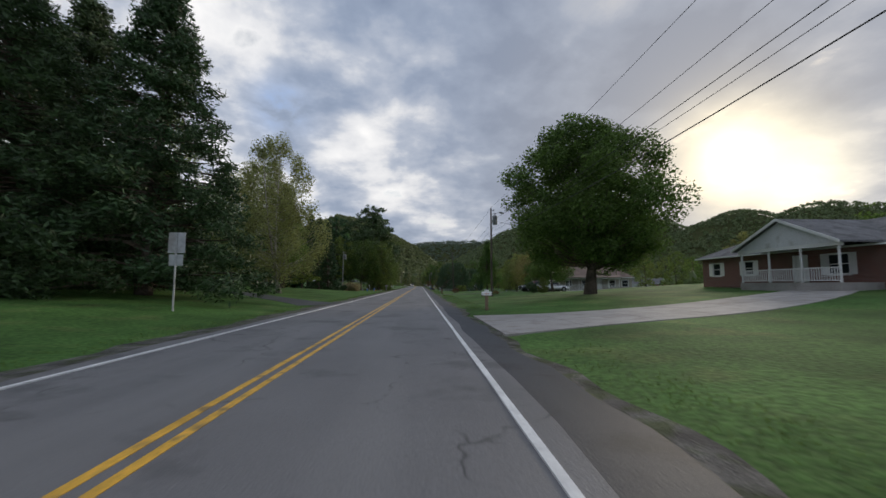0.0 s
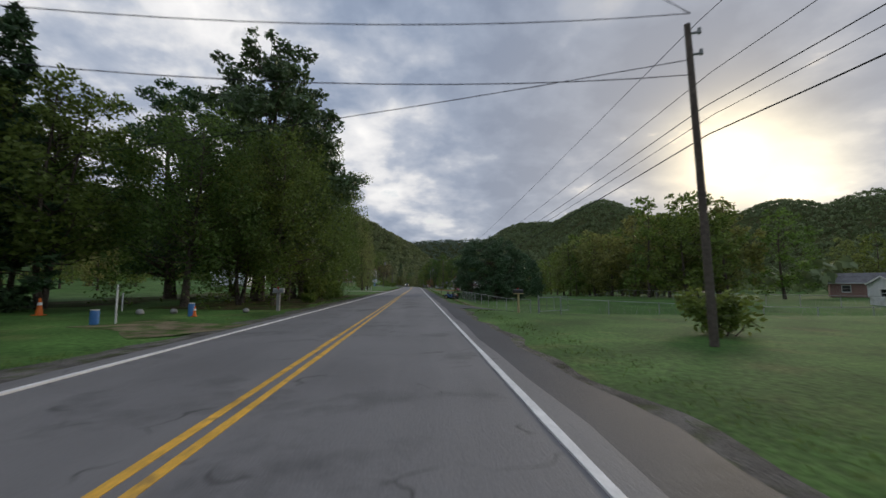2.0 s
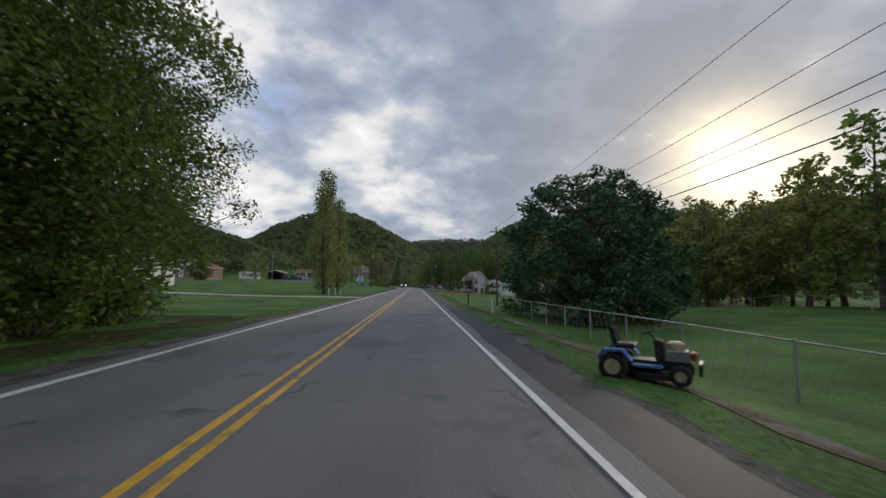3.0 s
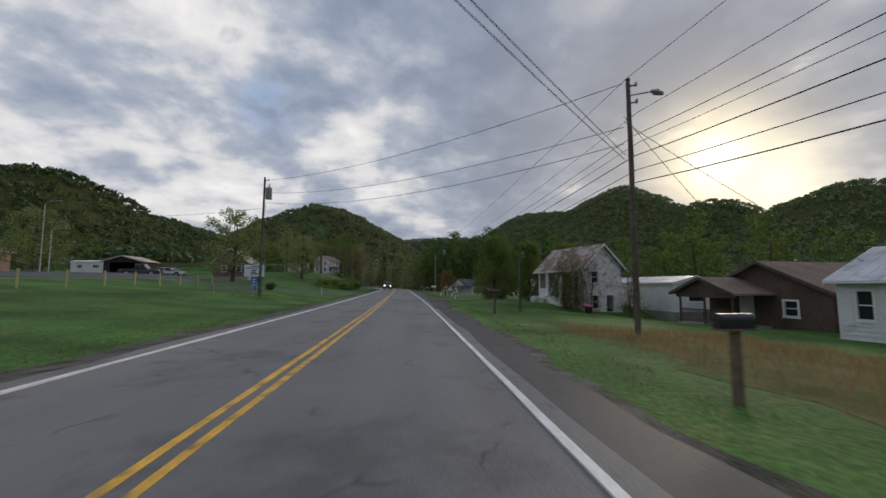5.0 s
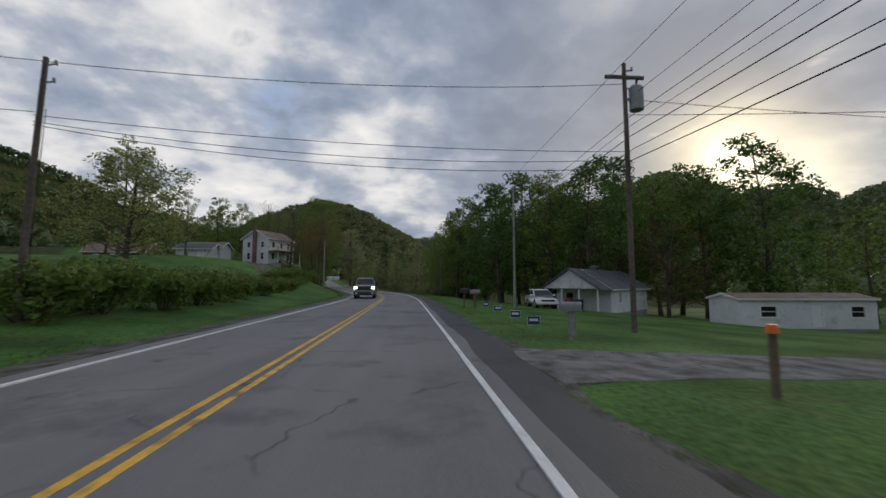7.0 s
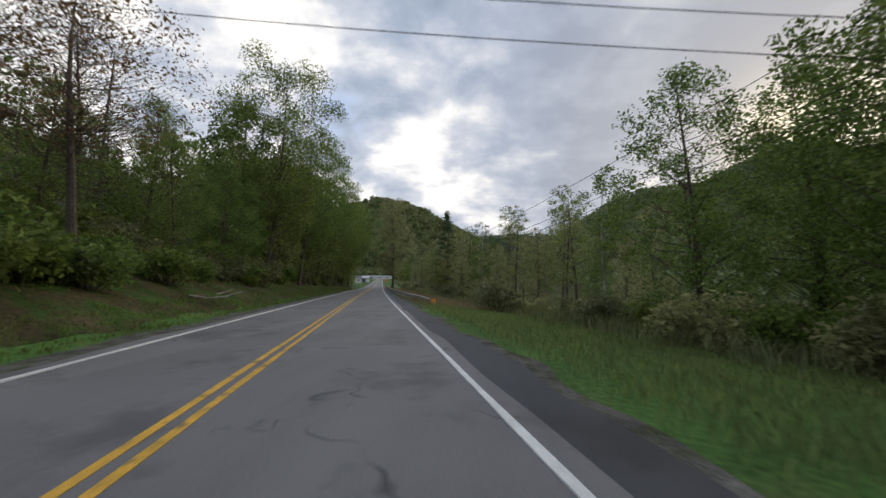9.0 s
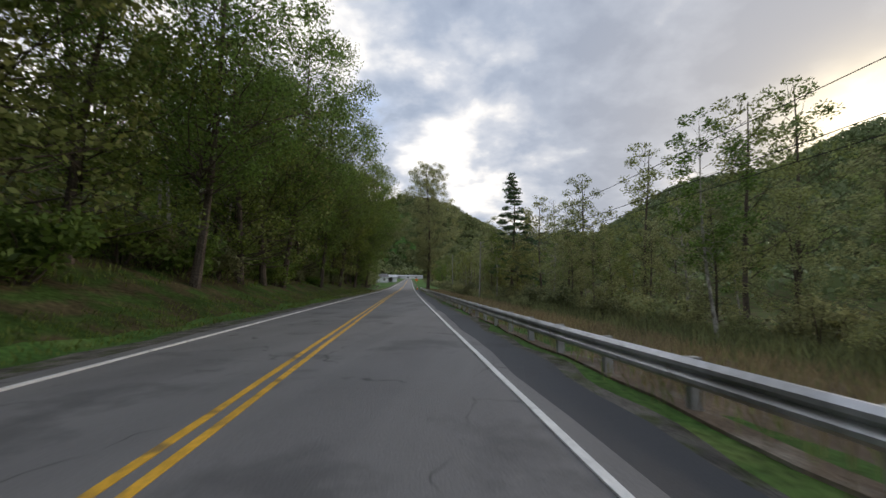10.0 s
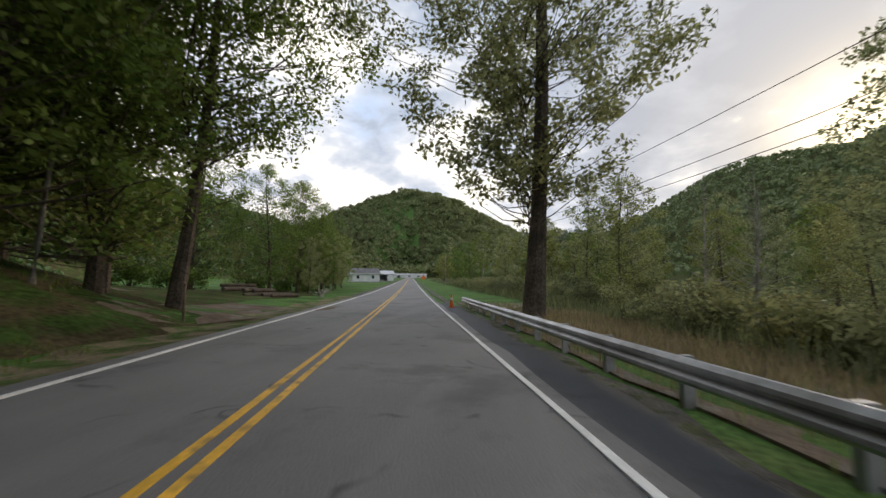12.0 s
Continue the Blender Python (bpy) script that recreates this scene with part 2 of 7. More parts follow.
DIRT = material("bare_dirt", (0.16, 0.125, 0.095), 0.95, spread=0.35, grain=18, blotch=0.8, bump=0.8, spec=0.1, stain=(0.22, 0.20, 0.17), stain_at=0.57)
CONCRETE = material("concrete_drive", (0.36, 0.34, 0.32), 0.85, spread=0.12, grain=16, blotch=0.7, bump=0.2, spec=0.3, stain=(0.28, 0.26, 0.24), stain_at=0.58, per_object=0.08)
YELLOW = material("yellow_road_paint", (0.72, 0.40, 0.04), 0.6, spread=0.2, grain=25, blotch=2.0, stain=(0.26, 0.17, 0.06), stain_at=0.6)
WHITE_LINE = material("white_road_paint", (0.74, 0.74, 0.73), 0.6, spread=0.12, grain=25, blotch=2.0, stain=(0.45, 0.45, 0.44), stain_at=0.68)
BARK = material("grey_brown_bark", (0.105, 0.085, 0.068), 0.95, spread=0.4, grain=12, blotch=1.5, bump=0.8, spec=0.1)
PALE_BARK = material("pale_bark", (0.34, 0.32, 0.28), 0.9, spread=0.35, grain=8, blotch=1.5, bump=0.5, spec=0.1, stain=(0.12, 0.10, 0.08), stain_at=0.6)
GREY_BARK = material("grey_smooth_bark", (0.20, 0.185, 0.165), 0.9, spread=0.35, grain=9, blotch=1.5, bump=0.5, spec=0.1, stain=(0.09, 0.08, 0.07), stain_at=0.55)
LEAF_OAK = leaf_material("oak_leaves", (0.072, 0.132, 0.036))
LEAF_BIRCH = leaf_material("birch_leaves", (0.170, 0.215, 0.095))
LEAF_WOOD = leaf_material("woodland_leaves", (0.105, 0.165, 0.044), 0.5)
LEAF_YELLOW = leaf_material("yellowing_leaves", (0.160, 0.190, 0.070), 0.5)
LEAF_DARK = leaf_material("dark_evergreen_needles", (0.036, 0.070, 0.032), 0.5, 0.15)
LEAF_PINE = leaf_material("pine_needles", (0.050, 0.098, 0.046), 0.45, 0.2)
LEAF_MAGNOLIA = leaf_material("magnolia_leaves", (0.056, 0.105, 0.058), 0.5, 0.15)
LEAF_WILLOW = leaf_material("willow_leaves", (0.175, 0.160, 0.072), 0.4)
LEAF_RUST = leaf_material("rusty_autumn_leaves", (0.135, 0.085, 0.042), 0.5)
LEAF_PALE = leaf_material("olive_bush_leaves", (0.130, 0.150, 0.082), 0.5)
# leaves against the sun: glare and haze put into a paler colour
LEAF_LIT = leaf_material("lit_woodland_leaves", (0.210, 0.245, 0.140), 0.5, 0.62)
DRY_GRASS = leaf_material("dry_tall_grass", (0.205, 0.185, 0.120), 0.5, 0.5)
STRAW = leaf_material("golden_straw", (0.25, 0.195, 0.085), 0.4, 0.3)
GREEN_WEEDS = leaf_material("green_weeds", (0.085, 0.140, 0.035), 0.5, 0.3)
RAIL_METAL = material("weathered_galvanised_rail", (0.52, 0.53, 0.55), 0.40, 0.85, spread=0.12, grain=7, blotch=0.7, stain=(0.36, 0.36, 0.36))
# the same weeds in open light, the brightness put into their colour
LIT_WEEDS = leaf_material("lit_green_weeds", (0.150, 0.205, 0.085), 0.5, 0.5)
# right ridge: colour paled and greyed in place of haze
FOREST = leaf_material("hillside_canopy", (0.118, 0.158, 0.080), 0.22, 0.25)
# left slope: a darker copy, shade put into the canopy colour
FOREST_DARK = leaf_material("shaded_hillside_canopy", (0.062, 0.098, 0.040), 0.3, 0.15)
# valley head: a lighter copy with sun and haze in the colour
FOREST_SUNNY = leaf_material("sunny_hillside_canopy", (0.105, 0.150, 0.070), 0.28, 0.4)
# farthest canopy: distance haze painted in as a bluer, paler green
FOREST_HAZE = leaf_material("hazed_hillside_canopy", (0.100, 0.140, 0.115), 0.2, 0.2)


# ---- mesh helpers ----
def link_mesh(name, verts, faces, mat, parent=None, label="", smooth=False):
    me = bpy.data.meshes.new(name)
    me.from_pydata([tuple(v) for v in verts], [], [tuple(f) for f in faces])
    me.materials.append(mat)
    if smooth:
        me.shade_smooth()
    ob = new(name, me)
    if parent:
        ob.parent = parent
    if label:
        ob["label"] = label
    return ob


def quads_mesh(name, corners, mat, parent=None, label=""):
    """One mesh of many separate four-cornered leaves; corners is (n, 4, 3)."""
    n = len(corners)
    me = bpy.data.meshes.new(name)
    me.vertices.add(4 * n)
    me.vertices.foreach_set("co", np.asarray(corners, np.float32).ravel())
    me.loops.add(4 * n)
    me.loops.foreach_set("vertex_index", np.arange(4 * n, dtype=np.int32))
    me.polygons.add(n)
    me.polygons.foreach_set("loop_start", np.arange(0, 4 * n, 4, dtype=np.int32))
    me.polygons.foreach_set("loop_total", np.full(n, 4, np.int32))
    me.update(calc_edges=True)
    me.materials.append(mat)
    ob = new(name, me)
    if parent:
        ob.parent = parent
    if label:
        ob["label"] = label
    return ob


def part(name, bm, mat, parent, label=""):
    me = bpy.data.meshes.new(name)
    bmesh.ops.recalc_face_normals(bm, faces=bm.faces)
    bm.to_mesh(me)
    bm.free()
    me.materials.append(mat)
    ob = new(name, me)
    ob.parent = parent
    if label:
        ob["label"] = label
    return ob


def empty(name, m, label, category, group="", kind=""):
    ob = new(name)
    ob.matrix_world = m
    return tagged(ob, label, category, group, kind)


def box(bm, x0, x1, y0, y1, z0, z1, bevel=0.0):
    made = bmesh.ops.create_cube(bm, size=1.0, matrix=Matrix.Translation(((x0 + x1) / 2, (y0 + y1) / 2, (z0 + z1) / 2)) @ Matrix.Diagonal((abs(x1 - x0), abs(y1 - y0), abs(z1 - z0), 1)))
    if bevel:
        edges = list({e for v in made["verts"] for e in v.link_edges})
        bmesh.ops.bevel(bm, geom=edges, offset=bevel, segments=1, affect="EDGES")
    return bm


def boxed(*spans, bevel=0.0):
    bm = bmesh.new()
    for span in spans:
        box(bm, *span, bevel=bevel)
    return bm


def tube(bm, points, radii, sides=8, caps=True):
    """A round tube along points with its radius at each."""
    rings = []
    pts = [Vector(p) for p in points]
    for i, p in enumerate(pts):
        way = (pts[min(i + 1, len(pts) - 1)] - pts[max(i - 1, 0)]).normalized()
        side = way.cross(Vector((0, 0, 1)) if abs(way.z) < 0.95 else Vector((1, 0, 0))).normalized()
        up = side.cross(way)
        rings.append([bm.verts.new(p + float(radii[i]) * (math.cos(a) * side + math.sin(a) * up)) for a in (2 * math.pi * k / sides for k in range(sides))])
    for a, b in zip(rings, rings[1:]):
        for k in range(sides):
            bm.faces.new((a[k], a[(k + 1) % sides], b[(k + 1) % sides], b[k]))
    if caps:
        bm.faces.new(rings[0][::-1])
        bm.faces.new(rings[-1])
    return bm


def rod(p, q, r, sides=8, r2=None):
    return tube(bmesh.new(), [p, q], [r, r if r2 is None else r2], sides)


# ---- the lie of the land ----
RIGHT_SLOPE = [(-80, 0.05), (45, 0.05), (60, 0.02), (75, 0.0), (92, -0.01), (104, -0.19), (150, -0.19), (175, -0.05), (200, -0.055), (208, -0.085), (212.5, -0.085), (215, -0.035), (232, -0.03), (250, -0.03), (275, -0.065),
               (290, -0.08), (300, -0.085), (340, -0.12), (440, -0.10), (470, 0.0), (600, 0.02)]
LEFT_SLOPE = [(-80, 0.10), (50, 0.09), (72, 0.055), (95, 0.01), (140, 0.02), (170, 0.055), (195, 0.10), (225, 0.11), (250, 0.11), (285, 0.10), (300, 0.18),
              (325, 0.42), (443, 0.42), (452, 0.10), (480, 0.03), (600, 0.02)]
HILLS = [(235, 850, 108, 110, 150), (335, 800, 138, 105, 130), (478, 575, 100, 100, 110), (415, 690, 108, 70, 80), (520, 470, 98, 100, 120), (530, 280, 96, 110, 130),
         (540, 80, 92, 110, 130), (-258, 1430, 208, 210, 230), (-300, 210, 80, 95, 120), (-290, 400, 104, 85, 110), (-310, 560, 96, 95, 110),
         (-350, 740, 78, 100, 120), (-480, 980, 100, 150, 160), (260, 2500, 240, 700, 200), (60, 1500, 60, 120, 200), (-900, 700, 180, 250, 500), (950, 600, 90, 200, 600)]


def ground_z(s, d):
    s, d = np.asarray(s, float), np.asarray(d, float)
    climb = 0.0105 * (np.sqrt((s - 470) ** 2 + 30 ** 2) + (s - 470)) * (s > 300) * np.clip((s - 300) / 100, 0, 1)
    climb = np.where(s > 1100, 0.0105 * 2 * 630 + 0 * s, climb)
    right = np.interp(s, [r[0] for r in RIGHT_SLOPE], [r[1] for r in RIGHT_SLOPE]) * np.minimum(np.clip(d - 5.0, 0, 32), np.interp(s, [92, 104, 150, 175], [32, 4.5, 4.5, 32]))
    left = np.interp(s, [r[0] for r in LEFT_SLOPE], [r[1] for r in LEFT_SLOPE]) * np.minimum(np.clip(-d - 5.3, 0, 24), np.interp(s, [300, 322, 354, 364], [24, 12, 12, 24]))
    x, y = along(s, d)
    hill = 0.0
    for hx, hy, high, wx, wy in HILLS:
        hill = np.maximum(hill, high * np.exp(-((x - hx) / wx) ** 2 / 2 - ((y - hy) / wy) ** 2 / 2))
    hill = hill * (1 + 0.05 * np.sin(x * 0.021 + 1) * np.sin(y * 0.017 + 2) + 0.03 * np.sin(x * 0.06) * np.sin(y * 0.05))
    far = np.clip((np.abs(d) - 40) / 60 + (s - 900) / 150, 0, 1)
    crown = -0.05 * np.clip(np.abs(d) - 3.2, 0, 1.5)
    lumps = 0.12 * np.sin(x * 0.21 + 1.3) * np.sin(y * 0.17) * np.clip((np.abs(d) - 6) / 8, 0, 1)
    return climb + right + left + hill * far + crown + lumps


def spot(s, d, turn=0.0, dz=0.0, scale=1.0):
    """The pose of a thing on the ground beside the road; turn is from the road's heading, in degrees to the left."""
    x, y = along(s, d)
    return pose(float(x), float(y), float(ground_z(s, d)) + dz, 0, 0, heading(s) + turn) @ Matrix.Scale(scale, 4)


# ---- ground and road ----
gs = np.concatenate([np.arange(-120, 500, 4.0), np.arange(500, 800, 10.0), np.arange(800, 2650, 30.0)])
half = np.concatenate([[0, 3.2, 4.3, 4.8, 5.3], np.arange(6, 16, 1.5), np.arange(16, 40, 3), np.arange(40, 130, 8), np.arange(130, 640, 20), np.arange(640, 1500, 60)])
gd = np.concatenate([-half[:0:-1], half])
S, D = np.meshgrid(gs, gd, indexing="ij")
X, Y = along(S, D)
Z = ground_z(S, D) - 0.03 * (np.abs(D) < 5)
ni, nj = S.shape
idx = np.arange(ni * nj).reshape(ni, nj)
quads = np.stack([idx[:-1, :-1], idx[:-1, 1:], idx[1:, 1:], idx[1:, :-1]], -1).reshape(-1, 4)
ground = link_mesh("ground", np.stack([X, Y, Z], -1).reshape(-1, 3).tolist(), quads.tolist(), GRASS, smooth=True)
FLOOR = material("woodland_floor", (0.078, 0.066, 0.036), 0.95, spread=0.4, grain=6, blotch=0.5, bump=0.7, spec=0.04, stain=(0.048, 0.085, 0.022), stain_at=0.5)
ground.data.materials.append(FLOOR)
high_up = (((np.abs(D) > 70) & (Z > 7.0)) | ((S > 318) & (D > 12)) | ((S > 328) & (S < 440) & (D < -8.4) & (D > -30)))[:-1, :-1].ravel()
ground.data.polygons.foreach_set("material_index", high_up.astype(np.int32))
tagged(ground, "green mown grass valley floor rising to wooded hills", "ground", kind="structure")


def strip(name, s0, s1, d0, d1, lift, mat, step=2.0, wobble=(0.0, 0.0), thick=0.0):
    """A flat ribbon along the road between two lateral lines, with uneven edges where wobble is given."""
    ss = np.arange(s0, s1 + step / 2, step)
    e0 = d0 + wobble[0] * (0.6 * np.sin(ss * 0.83 + d0) + 0.5 * np.sin(ss * 2.1 + 2) + 0.3 * np.sin(ss * 0.23))
    e1 = d1 + wobble[1] * (0.6 * np.sin(ss * 0.71 + d1) + 0.5 * np.sin(ss * 1.9 + 1) + 0.3 * np.sin(ss * 0.27))
    verts, faces = [], []
    for f, drop in ((0.0, 0.15), (0.0, 0.0), (0.34, 0.0), (0.67, 0.0), (1.0, 0.0), (1.0, 0.15)):
        d = e0 + (e1 - e0) * f
        x, y = along(ss, d)
        verts += list(zip(x.tolist(), y.tolist(), (ground_z(ss, d) + lift - drop).tolist()))
    n = len(ss)
    for k in range(5):
        for i in range(n - 1):
            faces.append((k * n + i, k * n + n + i, k * n + n + i + 1, k * n + i + 1))
    return link_mesh(name, verts, faces, mat)


tagged(strip("road", -60, 1000, -3.75, 3.5, 0.02, ASPHALT, wobble=(0.12, 0.08)), "worn grey two-lane asphalt road", "road", kind="structure")
tagged(strip("shoulder_right", -60, 460, 3.4, 4.3, 0.012, OLD_ASPHALT, 1.0, (0, 0.16)), "cracked dark asphalt shoulder beside the road", "shoulder", kind="structure")
tagged(strip("gravel_right", -60, 700, 4.0, 4.6, 0.004, GRAVEL, 0.5, (0, 0.24)), "grey gravel verge beside the road", "verge", kind="structure")
tagged(strip("gravel_left", -60, 700, -4.75, -3.6, 0.004, GRAVEL, 1.0, (0.28, 0)), "grey gravel verge beside the road", "verge", kind="structure")
for d0, d1, what, mat, text in ((-0.165, -0.065, "yellow_line_left", YELLOW, "worn solid yellow centre line"), (0.065, 0.165, "yellow_line_right", YELLOW, "worn solid yellow centre line"),
                                (3.145, 3.24, "edge_line_right", WHITE_LINE, "solid white edge line"), (-3.24, -3.145, "edge_line_left", WHITE_LINE, "solid white edge line")):
    tagged(strip(what, -60, 900, d0, d1, 0.026, mat, 1.0, (0.008, 0.008)), text + " on the asphalt", "road marking", kind="structure")


# ---- trees ----
def leaves_at(rng, centres, radii, count, size, flat=0.7, droop=0.0, thin=0.5):
    """Corners of small bent leaves round clump centres."""
    which = rng.choice(len(centres), count, p=radii ** 2 / (radii ** 2).sum())
    way = rng.normal(size=(count, 3))
    way /= np.linalg.norm(way, axis=1, keepdims=True)
    out = rng.random((count, 1)) ** 0.45
    place = centres[which] + way * out * radii[which][:, None] * np.array([1, 1, flat])
    if droop:
        place[:, 2] -= droop * rng.random(count) * radii[which]
    a = rng.normal(size=(count, 3))
    a[:, 2] *= 0.6
    a -= 0.15 * np.array([0, 0, 1])
    a /= np.linalg.norm(a, axis=1, keepdims=True)
    b = np.cross(a, way + 0.5 * rng.normal(size=(count, 3)))
    b /= np.linalg.norm(b, axis=1, keepdims=True) + 1e-9
    span = 0.68 * size * (0.55 + 0.9 * rng.random((count, 1)))
    a, b = a * span, b * span * thin
    fold = 0.12 * np.cross(a, b) / np.maximum(span, 1e-6)
    return np.stack([place - a, place - b + fold, place + a, place + b + fold], 1)


def limb(bm, start, end, r0, r1, rng, sides=5, sag=0.1):
    start, end = np.array(start, float), np.array(end, float)
    n = 3
    pts, rad = [], []
    off = rng.normal(size=3) * 0.06 * np.linalg.norm(end - start)
    for i in range(n + 1):
        f = i / n
        p = start + (end - start) * f + off * math.sin(math.pi * f)
        p[2] -= sag * np.linalg.norm(end - start) * math.sin(math.pi * f)
        pts.append(p)
        rad.append(r0 + (r1 - r0) * f)
    tube(bm, pts, rad, sides, caps=False)


def make_tree(name, label, seed, height, spread, first, trunk_r, leaf_mat, bark=BARK, clumps=45, leaves=6000, leaf=0.24, clump_r=0.2, shape="round",
              lean=(0, 0), stems=1, fill=0.5, droop=0.0, flat=0.75, group="", limb_k=0.3, thin=0.5):
    """A tree: tapered trunk with limbs out to leaf clumps that fill a crown of the given shape from `first` up to `height`."""
    rng = np.random.default_rng(seed)
    tree = empty(name, Matrix.Identity(4), label, "tree" if "shrub" not in name and "bush" not in name else "bush", group)
    bm = bmesh.new()
    lean = np.array([*lean, 0.0])
    crown_h = height - first
    centres, radii = [], []
    for i in range(clumps):
        f = (i + 0.5 * rng.random()) / clumps
        if shape == "round":
            w = math.sin(math.pi * min(0.96, 0.16 + 0.80 * f)) ** 0.6
        elif shape == "cone":
            w = 1.06 - f
        elif shape == "column":
            w = min(1, 3.0 * f + 0.35) * (1.05 - f) ** 0.45
        elif shape == "egg":
            w = min(1, 0.28 + 2.0 * f) * (1.05 - f) ** 0.35
        elif shape == "tall":
            w = math.sin(math.pi * min(0.97, 0.25 + 0.7 * f)) ** 0.8
        else:
            w = math.sin(math.pi * min(0.95, 0.35 + 0.6 * f)) ** 0.5
        ang = i * 2.39996 + rng.normal() * 0.4
        far = spread * w * (fill + (1 - fill) * rng.random() ** 0.6) * (1 if rng.random() < 0.8 else 0.4)
        z = first + crown_h * f * 0.96
        centres.append(np.array([math.cos(ang) * far, math.sin(ang) * far, z]) + lean * (z / height))
        radii.append(spread * clump_r * (0.6 + 0.7 * rng.random()) * (0.55 + 0.45 * w))
    centres, radii = np.array(centres), np.array(radii)
    for k in range(stems):
        away = np.array([math.cos(k * 2.2), math.sin(k * 2.2), 0]) * (0.22 * spread if stems > 1 else 0)
        pts = []
        for i in range(7):
            f = i / 6
            pts.append(lean * f + away * f ** 0.8 + np.array([0.02 * height * math.sin(3 * f + seed + k), 0.02 * height * math.cos(4 * f + seed), height * 0.93 * f - 0.15]))
        rad = [trunk_r * (1.35 if i == 0 else 1) * (1 - 0.88 * (i / 6)) / (1 if stems == 1 else 1.5) for i in range(7)]
        tube(bm, pts, rad, 9, caps=False)
    part("trunk", bm, bark, tree)
    bm = bmesh.new()
    for k, (c, r) in enumerate(zip(centres, radii)):
        if clumps > 300 and k % 5 < 2:
            continue
        root_z = max(first * (0.65 + 0.5 * rng.random()), c[2] - 0.35 * np.hypot(c[0], c[1]) - 0.05 * height) if shape != "cone" else c[2] + 0.1
        root = lean * (root_z / height) + np.array([0, 0, root_z])
        thick = trunk_r * limb_k * (1 - 0.6 * c[2] / height)
        limb(bm, root, c, thick, thick * 0.25, rng, 3, 0.08 if shape != "cone" else -0.03)
    part("branchwork", bm, bark, tree)
    if leaves:
        quads_mesh("crown", leaves_at(rng, centres, radii, int(leaves * 1.45), leaf, flat, droop, thin), leaf_mat, tree)
    return tree


def plant(tree, places):
    """Stands a tree on its first place and copies of it on the others: rows of s, d, scale and, if wanted, turn."""
    for i, row in enumerate(places):
        s, d, k = row[:3]
        turn = row[3] if len(row) > 3 else 71.0 * i + 13 * s
        m = spot(s, d, turn, -0.05, k)
        if i == 0:
            tree.matrix_world = m
            made = tree
        else:
            made = copy_thing(tree, m)
            made.scale = (k, k, k)
    return made


# roadside trees of the first yards
spruce = make_tree("norway_spruce", "tall dark green spruce with drooping boughs on the lawn", 3, 19, 6.0, 0.4, 0.34, LEAF_DARK, clumps=230, leaves=40000, leaf=0.22, clump_r=0.2, shape="cone", flat=0.45, droop=0.5, thin=0.28, group="spruces by the road")
plant(spruce, [(24.5, -13.3, 1.05), (28.5, -21, 1.1), (21, -19, 1.05), (30, -27, 1.0)])
oak = make_tree("oak_tree", "broad round dark green oak on the front lawn", 8, 14.0, 6.7, 2.6, 0.42, LEAF_OAK, clumps=230, leaves=64000, leaf=0.17, clump_r=0.23, shape="round", fill=0.25, limb_k=0.18)
plant(oak, [(33, 16.2, 1.04)])
birch = make_tree("birch_tree", "tall slender birch with hanging grey-green leaves", 12, 16.5, 4.7, 2.2, 0.2, LEAF_BIRCH, PALE_BARK, 100, 18000, 0.155, 0.22, "tall", lean=(0.8, 0.3), stems=2, droop=0.9, flat=1.1)
plant(birch, [(42, -12, 1.0), (36, -20, 1.0), (51, -17.5, 1.0), (56, -23, 0.95), (60.5, -20.5, 1.0)])
slim_spruce = make_tree("slim_spruce", "slim dark spruce in a close row behind the lawn", 21, 16, 2.9, 0.4, 0.2, LEAF_DARK, clumps=90, leaves=5600, leaf=0.32, clump_r=0.26, shape="cone", flat=0.5, droop=0.4, thin=0.28, group="row of dark spruces")
plant(slim_spruce, [(80.5, -17.5, 0.93), (88.5, -17.6, 1.0), (92.5, -18.2, 1.0), (83, -20, 1.0), (84.5, -23, 1.02), (86, -26, 1.06), (87.5, -29.5, 1.08), (88, -33, 1.05), (82, -24.5, 0.98), (85, -37, 1.05), (86, -41, 1.0), (79, -15.5, 0.8), (88, -45, 1.0)])
maple = make_tree("young_maple", "small bright green tree with tiered branches", 33, 8.2, 2.3, 1.0, 0.12, LEAF_WOOD, clumps=45, leaves=4200, leaf=0.17, clump_r=0.3, shape="cone", flat=0.45)
plant(maple, [(67, -16.8, 1.0)])
white_pine = make_tree("white_pine", "tall dense white pine with soft dark needles", 41, 18, 5.0, 2.2, 0.36, LEAF_PINE, clumps=100, leaves=14000, leaf=0.24, clump_r=0.23, shape="round", fill=0.4, flat=0.55)
plant(white_pine, [(105.5, -10.4, 1.25), (112, -10.6, 1.2), (109, -20, 1.1)])
yard_tree = make_tree("shade_tree", "leafy green shade tree with several limbs", 52, 12.5, 4.6, 3.0, 0.24, LEAF_WOOD, clumps=70, leaves=8500, leaf=0.2, clump_r=0.24, shape="round", fill=0.35, stems=2)
plant(yard_tree, [(57.5, -17.0, 0.8), (63.5, -23, 0.95), (94, -17, 1.0), (97, -22, 1.02), (90, -28, 1.0), (99.5, -9.5, 0.8), (102, -27, 1.05), (96, -34, 1.0), (106, -8.6, 0.95), (118, -11, 1.0), (117, -18, 1.1), (79.8, 21.2, 0.37)])
roadside = make_tree("overhanging_tree", "dense bright green tree leaning over the road edge", 57, 13.5, 4.9, 2.0, 0.2, LEAF_OAK, clumps=120, leaves=24000, leaf=0.105, clump_r=0.2, shape="round", fill=0.25, lean=(0.6, 0))
plant(roadside, [(118.5, -10.4, 1.5), (124, -10.0, 1.15), (111.5, -8.8, 1.1)])
